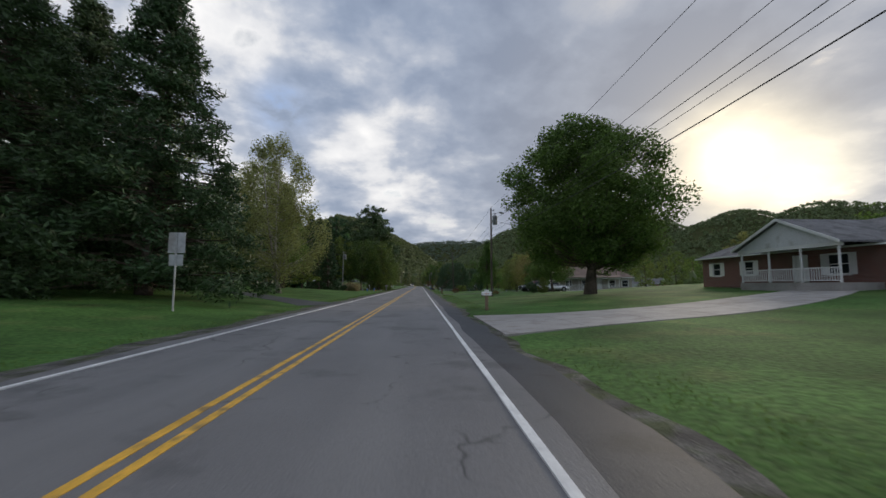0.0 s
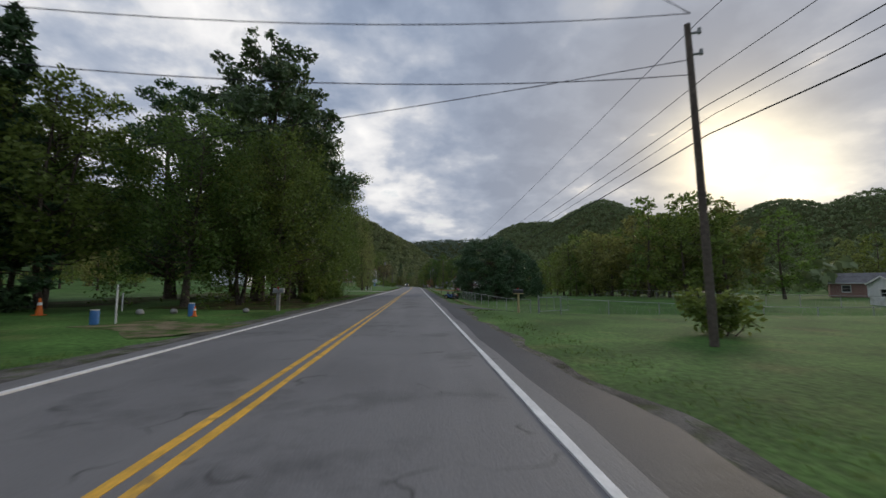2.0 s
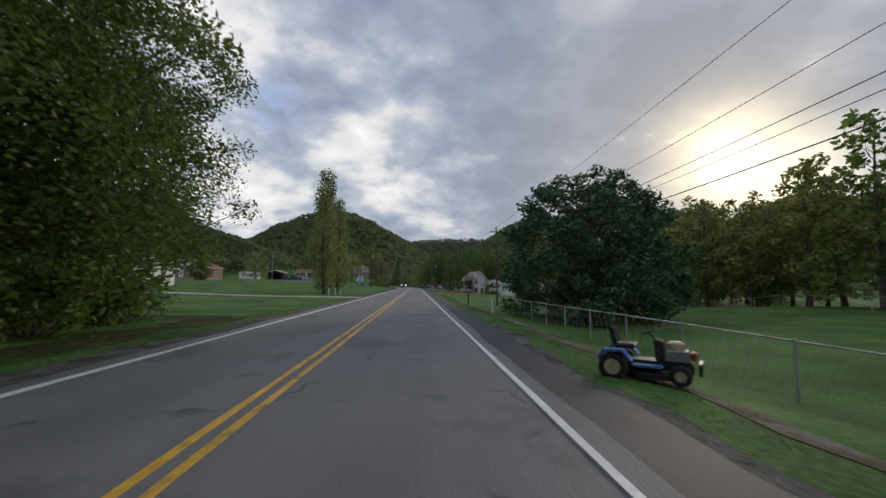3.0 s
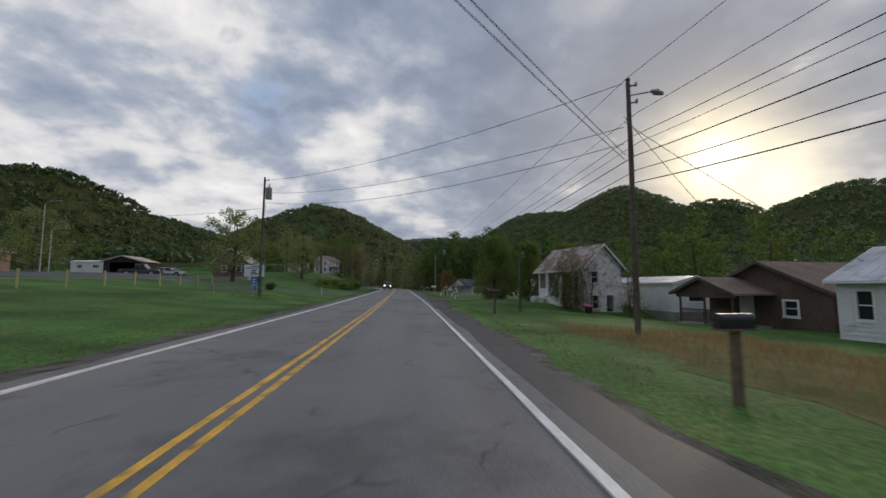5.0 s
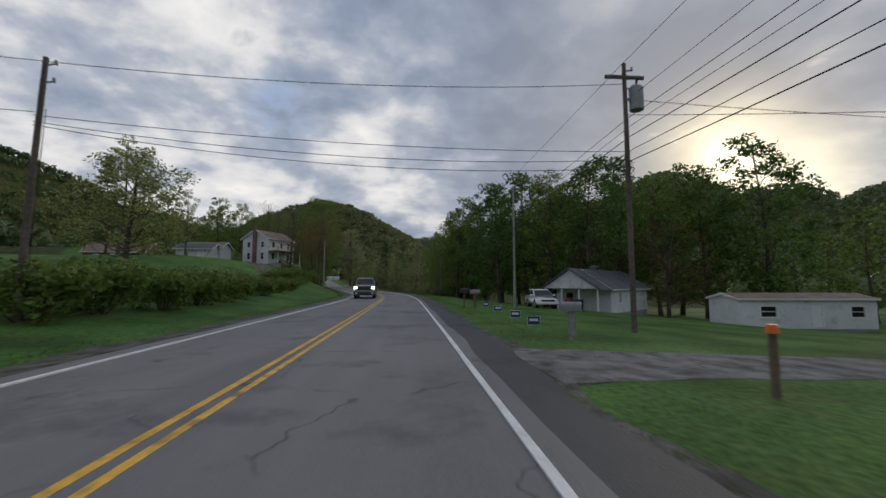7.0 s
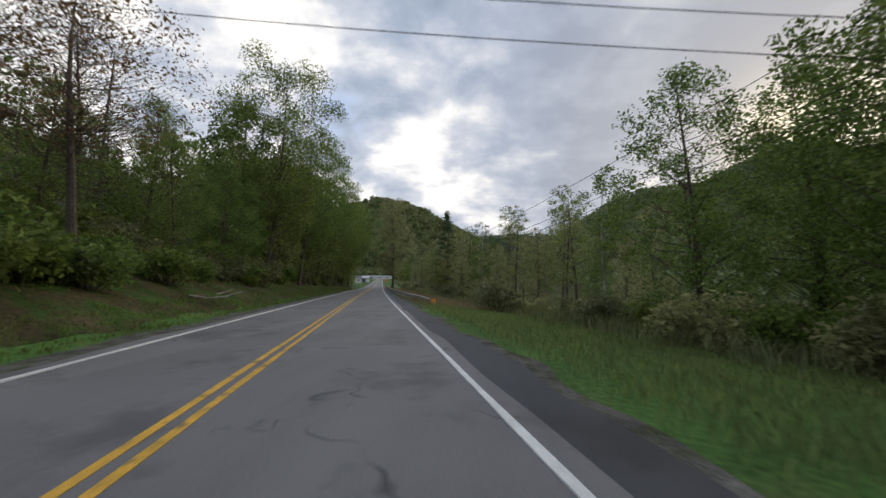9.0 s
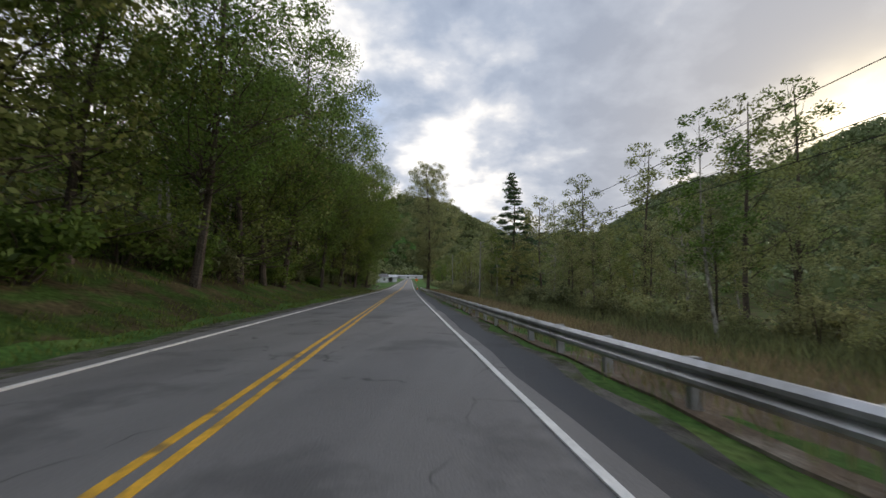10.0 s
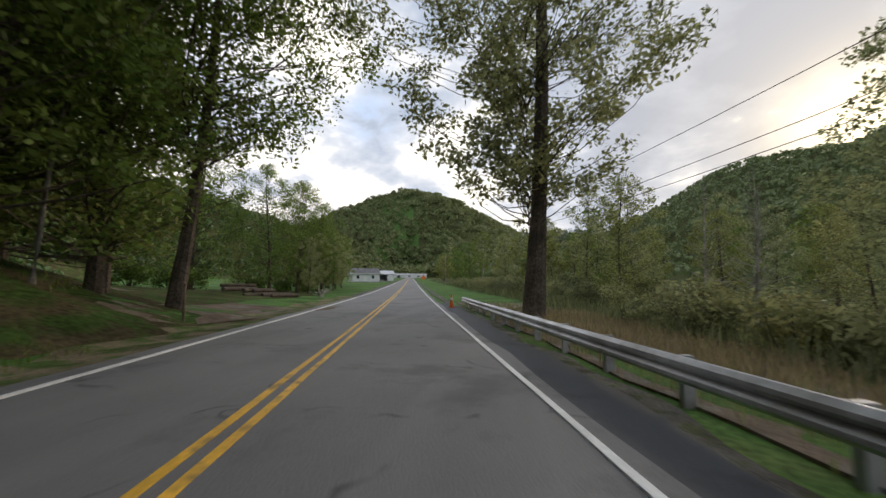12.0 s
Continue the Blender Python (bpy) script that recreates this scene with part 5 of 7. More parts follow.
def house(name, label, m, wide, deep, eave, rise, wall_mat, roof_mat, ridge="x", over=0.4, holes=None, trim=WHITE_TRIM, base=0.4, siding=0.0, chimney=None, shutters=None, hip=0.0, gable_mat=None, ribs=0, chimney_mat=BRICK, board=None):
    """A house whose front wall lies on local y = 0, with x along it; holes: {face: [(u0, u1, z0, z1, kind)]} with faces front, back, left (x = 0) and right."""
    h = empty(name, m, label, "house")
    holes = holes or {}
    t = 0.18
    faces = {"front": (0, wide), "back": (0, wide), "left": (t, deep - t), "right": (t, deep - t)}
    where = {"front": lambda u, o, z: (u, -o, z), "back": lambda u, o, z: (u, deep + o, z), "left": lambda u, o, z: (-o, u, z), "right": lambda u, o, z: (wide + o, u, z)}

    def slab(face, u0, u1, o0, o1, z0, z1):
        a, b = where[face](u0, o0, z0), where[face](u1, o1, z1)
        return boxed((min(a[0], b[0]), max(a[0], b[0]), min(a[1], b[1]), max(a[1], b[1]), z0, z1))

    for face, (u0, u1) in faces.items():
        cut = holes.get(face, [])
        bm = bmesh.new()
        wall_with_holes(bm, u0, u1, 0, eave, cut, where[face], t)
        wall = part("wall", bm, wall_mat, h)
        if siding and face in ("front", "right"):
            rows_n = int(eave / siding)
            for i in range(rows_n):
                za, zb = i * siding, (i + 1) * siding - 0.012
                spans, at = [], u0
                for hole in sorted(c for c in cut if c[2] - 0.06 < zb and za < c[3] + 0.06):
                    if hole[0] - 0.08 > at:
                        spans.append((at, hole[0] - 0.08))
                    at = max(at, hole[1] + 0.08)
                if u1 > at:
                    spans.append((at, u1))
                for a, b in spans:
                    bm = slab(face, a, b, 0.004, 0.024, za, zb)
                    for v in bm.verts:
                        if v.co.z < za + 0.01:
                            p = where[face](0, 0.014, 0)
                            q = where[face](0, 0, 0)
                            v.co.x += p[0] - q[0]
                            v.co.y += p[1] - q[1]
                    part("siding_board", bm, wall_mat, wall)
        for a, b, c, e, kind in cut:
            if kind == "open":
                continue
            if kind == "door":
                dr = part("door", slab(face, a + 0.04, b - 0.04, -0.10, -0.05, c, e - 0.04), trim, h)
                part("door_knob", slab(face, b - 0.16, b - 0.11, -0.05, 0.0, c + 0.95, c + 1.0), DULL_METAL, dr)
                bm = slab(face, a - 0.07, a + 0.04, -0.06, 0.03, c, e)
                for args in ((b - 0.04, b + 0.07, -0.06, 0.03, c, e), (a - 0.07, b + 0.07, -0.06, 0.032, e - 0.04, e + 0.08)):
                    other = slab(face, *args)
                    tmp = bpy.data.meshes.new("x")
                    other.to_mesh(tmp)
                    other.free()
                    bm.from_mesh(tmp)
                    bpy.data.meshes.remove(tmp)
                part("door_frame", bm, trim, h)
                continue
            win = part("window", slab(face, a, b, -0.12, -0.10, c, e), GLASS, h, "dark glass window")
            bm = bmesh.new()
            mid = (c + e) / 2
            for args in ((a - 0.06, a + 0.05, -0.09, 0.03, c - 0.05, e + 0.06), (b - 0.05, b + 0.06, -0.09, 0.03, c - 0.05, e + 0.06), (a + 0.05, b - 0.05, -0.09, 0.028, e - 0.05, e + 0.06),
                         (a + 0.05, b - 0.05, -0.09, 0.028, c - 0.05, c + 0.05), (a + 0.05, b - 0.05, -0.09, -0.03, mid - 0.025, mid + 0.025)):
                other = slab(face, *args)
                tmp = bpy.data.meshes.new("x")
                other.to_mesh(tmp)
                other.free()
                bm.from_mesh(tmp)
                bpy.data.meshes.remove(tmp)
            part("window_frame", bm, trim, win)
            part("window_sill", slab(face, a - 0.1, b + 0.1, -0.02, 0.07, c - 0.1, c - 0.055), trim, win)
            if shutters:
                for x0, x1 in ((a - 0.42, a - 0.08), (b + 0.08, b + 0.42)):
                    part("shutter", slab(face, x0, x1, 0.004, 0.04, c - 0.03, e + 0.04), shutters, win)
    if base:
        part("foundation", boxed((0.05, wide - 0.05, 0.05, deep - 0.05, -1.6, 0.0)), STONE, h)
    part("floor_slab", boxed((t, wide - t, t, deep - t, 0.0, 0.1)), DARK, h)
    part("ceiling_boards", boxed((t, wide - t, t, deep - t, eave - 0.05, eave)), DARK, h)
    long_, short = (wide, deep) if ridge == "x" else (deep, wide)

    def at(l, s, z):
        return (l, s, z) if ridge == "x" else (s, l, z)

    slope = rise / (short / 2)
    for side in (0, 1):
        def s_of(v):
            return v if side == 0 else short - v
        lo, up = -over, short / 2
        zl = eave - slope * over
        zr = eave + rise
        l0, l1 = -over, long_ + over
        h0, h1 = l0 + hip, l1 - hip
        vs = [at(l0, s_of(lo), zl), at(l1, s_of(lo), zl), at(h1, s_of(up), zr), at(h0, s_of(up), zr)]
        vs += [(x, y, z + 0.12) for x, y, z in vs]
        bm = bmesh.new()
        vv = [bm.verts.new(v) for v in vs]
        for f in ((0, 1, 2, 3), (7, 6, 5, 4), (0, 4, 5, 1), (1, 5, 6, 2), (2, 6, 7, 3), (3, 7, 4, 0)):
            bm.faces.new([vv[i] for i in f])
        roof = part("roof", bm, roof_mat, h)
        part("gutter", boxed((*sorted((at(l0, s_of(lo - 0.1), 0)[0], at(l1, s_of(lo), 0)[0])), *sorted((at(l0, s_of(lo - 0.1), 0)[1], at(l1, s_of(lo), 0)[1])), zl + 0.0, zl + 0.11)), board or trim, h)
        for i in range(ribs):
            l = l0 + (l1 - l0) * (i + 0.5) / ribs
            bm = tube(bmesh.new(), [at(l, s_of(lo), zl + 0.125), at(l, s_of(up), zr + 0.125)], [0.022, 0.022], 4)
            part("roof_rib", bm, roof_mat, roof)
    for end in (0, 1):
        l0 = 0.0 if end == 0 else long_ - t
        if hip:
            l = -over if end == 0 else long_ + over
            tip = l + hip if end == 0 else l - hip
            bm = bmesh.new()
            vv = [bm.verts.new(v) for v in (at(l, -over, eave - slope * over), at(l, short + over, eave - slope * over), at(tip, short / 2, eave + rise))]
            up_v = [bm.verts.new(v.co + Vector((0, 0, 0.12))) for v in vv]
            bm.faces.new(vv)
            bm.faces.new(up_v[::-1])
            for i in range(3):
                bm.faces.new((vv[i], vv[(i + 1) % 3], up_v[(i + 1) % 3], up_v[i]))
            part("roof_end", bm, roof_mat, h)
            continue
        bm = bmesh.new()
        tri = [(0, eave), (short, eave), (short / 2, eave + rise)]
        a = [bm.verts.new(at(l0, s, z)) for s, z in tri]
        b = [bm.verts.new(at(l0 + t, s, z)) for s, z in tri]
        bm.faces.new(a)
        bm.faces.new(b[::-1])
        for i in range(3):
            bm.faces.new((a[i], a[(i + 1) % 3], b[(i + 1) % 3], b[i]))
        part("gable", bm, gable_mat or wall_mat, h)
        for s0, s1 in ((-over, short / 2), (short + over, short / 2)):
            l = -over - 0.03 if end == 0 else long_ + over
            zl, zr = eave - slope * over, eave + rise
            bm = bmesh.new()
            vs = [at(l, s0, zl - 0.06), at(l, s1, zr - 0.06), at(l, s1, zr + 0.13), at(l, s0, zl + 0.13)]
            vs += [at(l + 0.03, s, z) for s, z in ((s0, zl - 0.06), (s1, zr - 0.06), (s1, zr + 0.13), (s0, zl + 0.13))]
            vv = [bm.verts.new(v) for v in vs]
            for f in ((0, 1, 2, 3), (7, 6, 5, 4), (0, 4, 5, 1), (1, 5, 6, 2), (2, 6, 7, 3), (3, 7, 4, 0)):
                bm.faces.new([vv[i] for i in f])
            part("bargeboard", bm, board or trim, h)
    if chimney:
        cx, cy, cz = chimney
        ch = part("chimney", boxed((cx - 0.3, cx + 0.3, cy - 0.3, cy + 0.3, eave - 0.3, cz)), chimney_mat, h)
        part("chimney_cap", boxed((cx - 0.36, cx + 0.36, cy - 0.36, cy + 0.36, cz, cz + 0.1)), STONE, ch)
    return h


def porch(h, x0, x1, depth, high, posts, roof_mat, floor=0.35, rail=True, rise=0.5, gable=0.0, mat=WHITE_TRIM, siding_mat=WHITE_SIDING):
    """A porch before the front wall of a house: floor, posts, railing with balusters, and a lean-to or gabled roof."""
    part("porch_floor", boxed((x0, x1, -depth, 0, -1.2, floor)), CONCRETE, h)
    for i in range(posts):
        x = x0 + 0.12 + (x1 - x0 - 0.24) * i / (posts - 1)
        part("porch_post", boxed((x - 0.05, x + 0.05, -depth + 0.07, -depth + 0.17, floor, high)), mat, h)
    if rail:
        r = part("railing", boxed((x0 + 0.1, x1 - 0.1, -depth + 0.09, -depth + 0.15, floor + 0.85, floor + 0.92), (x0 + 0.1, x1 - 0.1, -depth + 0.1, -depth + 0.14, floor + 0.1, floor + 0.16)), mat, h)
        n = int((x1 - x0) / 0.16)
        for i in range(n):
            x = x0 + 0.15 + (x1 - x0 - 0.3) * i / max(1, n - 1)
            part("baluster", boxed((x - 0.02, x + 0.02, -depth + 0.1, -depth + 0.14, floor + 0.16, floor + 0.85)), mat, r)
    part("porch_beam", boxed((x0 - 0.1, x1 + 0.1, -depth, -depth + 0.2, high, high + 0.22)), mat, h)
    if gable:
        mid = (x0 + x1) / 2
        for side in (-1, 1):
            edge = x0 - 0.35 if side < 0 else x1 + 0.35
            bm = bmesh.new()
            zl = high + 0.16
            vs = [(edge, -depth - 0.3, zl), (mid, -depth - 0.3, high + gable), (mid, 3.5, high + gable), (edge, 3.5, zl)]
            vs += [(x, y, z + 0.12) for x, y, z in vs]
            vv = [bm.verts.new(v) for v in vs]
            for f in ((0, 1, 2, 3), (7, 6, 5, 4), (0, 4, 5, 1), (1, 5, 6, 2), (2, 6, 7, 3), (3, 7, 4, 0)):
                bm.faces.new([vv[i] for i in f])
            part("porch_roof", bm, roof_mat, h)
            bm = bmesh.new()
            vs = [(edge, -depth - 0.36, zl - 0.05), (mid, -depth - 0.36, high + gable - 0.05), (mid, -depth - 0.36, high + gable + 0.14), (edge, -depth - 0.36, zl + 0.14)]
            vs += [(x, y + 0.05, z) for x, y, z in vs]
            vv = [bm.verts.new(v) for v in vs]
            for f in ((0, 1, 2, 3), (7, 6, 5, 4), (0, 4, 5, 1), (1, 5, 6, 2), (2, 6, 7, 3), (3, 7, 4, 0)):
                bm.faces.new([vv[i] for i in f])
            part("porch_bargeboard", bm, mat, h)
        bm = bmesh.new()
        a = [bm.verts.new((x, -depth - 0.02, z)) for x, z in ((x0, high + 0.225), (x1, high + 0.225), (mid, high + gable - 0.02))]
        b = [bm.verts.new((v.co.x, -depth + 0.1, v.co.z)) for v in a]
        bm.faces.new(a)
        bm.faces.new(b[::-1])
        for i in range(3):
            bm.faces.new((a[i], a[(i + 1) % 3], b[(i + 1) % 3], b[i]))
        part("porch_gable", bm, siding_mat, h)
    else:
        bm = bmesh.new()
        vs = [(x0 - 0.3, -depth - 0.3, high + 0.2), (x1 + 0.3, -depth - 0.3, high + 0.2), (x1 + 0.3, 0.0, high + 0.2 + rise), (x0 - 0.3, 0.0, high + 0.2 + rise)]
        vs += [(x, y, z + 0.1) for x, y, z in vs]
        vv = [bm.verts.new(v) for v in vs]
        for f in ((0, 1, 2, 3), (7, 6, 5, 4), (0, 4, 5, 1), (1, 5, 6, 2), (2, 6, 7, 3), (3, 7, 4, 0)):
            bm.faces.new([vv[i] for i in f])
        part("porch_roof", bm, roof_mat, h)


def right_of(s, d, dz=0.0, turn=0.0):
    """A house pose on the right: front towards the road, x back along it."""
    return spot(s, d, -90 + turn, dz)


def left_of(s, d, dz=0.0, turn=0.0):
    return spot(s, d, 90 + turn, dz)


W = "window"
brick_house = house("brick_house", "low red-brick house with a white gabled porch", right_of(37.0, 28.9, 0.0), 24, 8.5, 2.7, 1.9, BRICK, SHINGLES, hip=3.2, shutters=WHITE_TRIM,
                    holes={"front": [(1.3, 2.3, 1.0, 2.1, W), (4.9, 5.9, 1.0, 2.1, W), (9.4, 10.4, 0.1, 2.2, "door"), (11.8, 13.2, 0.9, 2.2, W), (16.5, 21.5, 0.05, 2.4, "open")], "left": [(3, 4, 1, 2.1, W)]}, chimney=(6.0, 5.5, 4.9))
porch(brick_house, 7.6, 15.0, 2.6, 2.5, 4, SHINGLES, gable=2.0)
cottage = house("porch_cottage", "beige house with a long white porch behind the trees", spot(75.0, 27.8, -16, 0.1), 13, 6.4, 2.7, 1.9, BEIGE_SIDING, BROWN_SHINGLES, hip=3.0,
                holes={"front": [(1.5, 2.6, 0.9, 2.1, W), (4.4, 5.6, 0.9, 2.1, W), (7.0, 7.9, 0.1, 2.2, "door"), (9.0, 10.2, 0.9, 2.1, W), (11.3, 12.4, 0.9, 2.1, W)], "right": [(2, 3, 0.9, 2.1, W)]}, chimney=(9, 3.5, 5.4))
porch(cottage, 0.2, 10.6, 2.4, 2.3, 7, BROWN_SHINGLES)
part("lattice_skirt", boxed((0.3, 10.5, -2.46, -2.42, -0.5, 0.3)), WHITE_TRIM, cottage)
house("small_brick_house", "small tan brick house across the field", spot(139, 74, -45), 11, 7, 2.5, 1.6, PINK_BRICK, SHINGLES, holes={"front": [(1.5, 2.6, 0.9, 2.0, W), (4.6, 5.5, 0.1, 2.1, "door"), (7.2, 8.6, 0.9, 2.0, W)], "right": [(2.5, 3.6, 0.9, 2.0, W)]})
house("white_mobile_home", "long white mobile home with a grey roof behind willows", spot(110.5, 50.8, -20), 14, 4.2, 2.3, 0.8, WHITE_SIDING, SHINGLES, over=0.2, siding=0.2, holes={"front": [(2, 3, 0.9, 1.8, W), (6, 6.9, 0.1, 2.0, "door"), (10, 11.2, 0.9, 1.8, W)], "left": [(1.4, 2.6, 0.9, 1.8, W)]})
house("white_porch_house", "low white house far behind the yard trees", left_of(101, -58, 0.2), 12, 7, 2.6, 1.7, WHITE_SIDING, SHINGLES, holes={"front": [(2, 3, 0.9, 2.0, W), (5, 5.9, 0.1, 2.1, "door"), (8, 9.2, 0.9, 2.0, W)], "right": [(2, 3, 0.9, 2, W)]})
house("left_brick_house", "red-brick house above the dark driveway", left_of(58, -50, 0.2), 12, 8, 2.7, 1.9, BRICK, SHINGLES, holes={"front": [(2, 3.2, 0.9, 2.1, W), (5.4, 6.3, 0.1, 2.2, "door"), (8.4, 9.6, 0.9, 2.1, W)], "left": [(2.5, 3.6, 0.9, 2.1, W)]}, chimney=(6, 4, 5.4))
house("far_lawn_house", "white house beyond the far lawn", left_of(160, -34, 0.2), 11, 7, 2.6, 1.7, WHITE_SIDING, BROWN_SHINGLES, holes={"front": [(1.5, 2.6, 0.9, 2.0, W), (5, 5.9, 0.1, 2.1, "door"), (7.6, 8.8, 0.9, 2.0, W)], "left": [(2.5, 3.6, 0.9, 2, W)]})
white_house = house("white_clapboard_house", "small white clapboard house with a silver metal roof", right_of(196.2, 20.4, 0.0, 15), 5.4, 7.6, 2.5, 1.5, WHITE_SIDING, SILVER_ROOF, siding=0.2, over=0.3, ribs=12, gable_mat=WHITE_SIDING,
                    holes={"front": [(0.6, 1.2, 0.85, 2.1, W), (1.9, 2.7, 0.05, 2.05, "door"), (3.3, 4.8, 0.8, 2.1, W)], "right": [(2.1, 2.7, 0.95, 2.2, W), (4.6, 5.2, 0.95, 2.2, W)]}, chimney=(1.4, 3.0, 4.4), chimney_mat=WHITE_SIDING)
brown_house = house("brown_board_house", "low dark brown board house with a deep porch", right_of(206.4, 22.6, 0.0, 8), 7.4, 9.0, 2.4, 1.7, BROWN_BOARDS, BROWN_SHINGLES, ridge="y", board=BROWN_BOARDS, holes={"front": [(4.9, 5.7, 1.0, 1.9, W), (2.3, 3.1, 0.05, 2.0, "door")], "right": [(3.0, 4.2, 0.8, 2.1, W), (6.4, 7.2, 0.9, 1.9, W)]}, base=0.4)
porch(brown_house, 0.2, 4.2, 2.8, 2.0, 3, BROWN_SHINGLES, mat=BROWN_BOARDS, gable=1.15, siding_mat=BROWN_BOARDS)
old_house = house("abandoned_house", "abandoned white house with a rusty tin roof and creepers", right_of(219.3, 14.95, -0.75, 12), 7.0, 3.9, 3.9, 1.9, OLD_WHITE, RUST_ROOF, over=0.35, ribs=16, trim=OLD_WHITE,
                  holes={"front": [(0.25, 1.25, 2.1, 3.5, "open"), (1.7, 3.5, 1.4, 3.6, "open"), (4.0, 5.3, 1.4, 3.5, "open"), (5.8, 6.4, 2.1, 3.2, W)], "right": [(0.8, 1.5, 2.6, 3.6, W), (2.3, 3.0, 0.2, 1.55, "open"), (0.8, 1.5, 0.45, 1.6, W)]})
part("leaning_pole", rod((3.1, -0.9, 1.2), (3.9, -0.25, 3.7), 0.05), OLD_WHITE, old_house)
part("front_deck", boxed((0.2, 5.2, -0.9, -0.02, 0.6, 1.35)), OLD_WHITE, old_house)
trailer = house("white_trailer", "white mobile home with a low pitched roof", right_of(221.5, 22.6, -0.15), 11.5, 3.8, 2.25, 0.5, WHITE_SIDING, SILVER_ROOF, over=0.12, holes={"front": [(2, 3, 0.9, 1.8, W), (6, 7, 0.9, 1.8, W)], "right": [(1.2, 2.6, 0.8, 1.8, W)]})
carport_house = house("pink_brick_house", "pink-brick house with a grey roof and a wide awning", right_of(262, 25.6, -0.1), 11.5, 10, 2.35, 1.7, PINK_BRICK, SHINGLES, gable_mat=WHITE_SIDING, holes={"front": [(1.4, 2.4, 0.8, 1.9, W), (4.0, 4.9, 0.05, 2.05, "door"), (7.6, 8.6, 0.8, 1.9, W)], "right": [(4.0, 7.0, 0.05, 2.0, "open")]}, base=0.4)
bm = bmesh.new()
vv = [bm.verts.new(v) for v in ((11.6, 0.5, 2.42), (15.0, 0.2, 2.1), (15.0, 11.5, 2.1), (11.6, 11.2, 2.42), (11.6, 0.5, 2.5), (15.0, 0.2, 2.18), (15.0, 11.5, 2.18), (11.6, 11.2, 2.5))]
for f in ((0, 1, 2, 3), (7, 6, 5, 4), (0, 4, 5, 1), (1, 5, 6, 2), (2, 6, 7, 3), (3, 7, 4, 0)):
    bm.faces.new([vv[i] for i in f])
part("awning_roof", bm, SILVER_ROOF, carport_house)
for y in (0.5, 4.2, 7.8, 11.2):
    part("awning_post", boxed((14.8, 14.88, y, y + 0.08, -0.6, 2.1)), WHITE_TRIM, carport_house)
gable_house = house("white_gable_house", "white house with a pillared gable porch and dark roof", spot(287.5, 20.8, 40, -0.1), 10.0, 5.4, 2.3, 1.75, WHITE_SIDING, DARK_SHINGLES, over=0.3, siding=0.2,
                    holes={"front": [(2.0, 2.6, 0.9, 1.9, W), (5.2, 5.8, 0.9, 1.9, W)], "left": [(2.0, 2.9, 0.05, 2.0, "door"), (3.6, 4.4, 0.8, 1.9, W)]}, chimney=(4.5, 3.4, 4.5))
part("porch_slab", boxed((-2.6, 0, 0, 5.4, -1.0, 0.05)), CONCRETE, gable_house)
for y in (0.1, 1.8, 3.5, 5.2):
    part("porch_post", boxed((-2.55, -2.4, y, y + 0.12, 0.05, 2.3)), WHITE_TRIM, gable_house)
for side in (0, 1):
    bm = bmesh.new()
    e = -0.3 if side == 0 else 5.7
    vs = [(-2.9, e, 2.1), (-0.25, e, 2.1), (-0.25, 2.7, 4.05), (-2.9, 2.7, 4.05)]
    vs += [(x, y, z + 0.12) for x, y, z in vs]
    vv = [bm.verts.new(v) for v in vs]
    for f in ((0, 1, 2, 3), (7, 6, 5, 4), (0, 4, 5, 1), (1, 5, 6, 2), (2, 6, 7, 3), (3, 7, 4, 0)):
        bm.faces.new([vv[i] for i in f])
    part("porch_roof", bm, DARK_SHINGLES, gable_house)
bm = bmesh.new()
vv = [bm.verts.new(v) for v in ((-2.6, 0, 2.3), (-2.6, 5.4, 2.3), (-2.6, 2.7, 4.0), (-2.5, 0, 2.3), (-2.5, 5.4, 2.3), (-2.5, 2.7, 4.0))]
for f in ((0, 1, 2), (5, 4, 3), (0, 3, 4, 1), (1, 4, 5, 2), (2, 5, 3, 0)):
    bm.faces.new([vv[i] for i in f])
part("porch_gable", bm, WHITE_SIDING, gable_house)
house("long_trailer", "long white mobile home with a brown roof edge", spot(282.5, 28.6, -8, -0.3), 10.5, 4, 2.3, 0.4, WHITE_SIDING, BROWN_SHINGLES, over=0.15, holes={"front": [(1.6, 2.9, 0.9, 1.8, W), (5.6, 6.4, 0.2, 2.0, "door"), (8.5, 9.6, 0.9, 1.8, W)]})
house("gabled_brick_house", "brick house with a pale tin roof on the rise", left_of(258.6, -26.8, 0.6), 4.8, 6.2, 2.7, 2.5, BRICK, PALE_ROOF, ribs=12, holes={"front": [(0.8, 1.7, 0.9, 2.0, W), (2.2, 3.0, 0.1, 2.1, "door"), (3.5, 4.3, 0.9, 2.0, W)], "left": [(1.2, 2.1, 0.9, 2.0, W), (3.8, 4.7, 0.9, 2.0, W)]}, chimney=(3, 3, 5.6))
farmhouse = house("white_farmhouse", "two-storey white farmhouse with a brick chimney", spot(339, -22.5, -35, 0.3), 6.0, 7.5, 4.9, 1.7, WHITE_SIDING, BROWN_SHINGLES, ridge="y", over=0.35,
                  holes={"front": [(1.0, 1.8, 0.9, 2.2, W), (4.2, 5.0, 0.9, 2.2, W), (1.0, 1.8, 3.2, 4.3, W), (4.2, 5.0, 3.2, 4.3, W)], "right": [(1.0, 1.8, 0.9, 2.2, W), (3.2, 4.0, 0.1, 2.2, "door"), (5.4, 6.2, 0.9, 2.2, W), (1.0, 1.8, 3.2, 4.3, W), (3.3, 4.1, 3.2, 4.3, W), (5.4, 6.2, 3.2, 4.3, W)]})
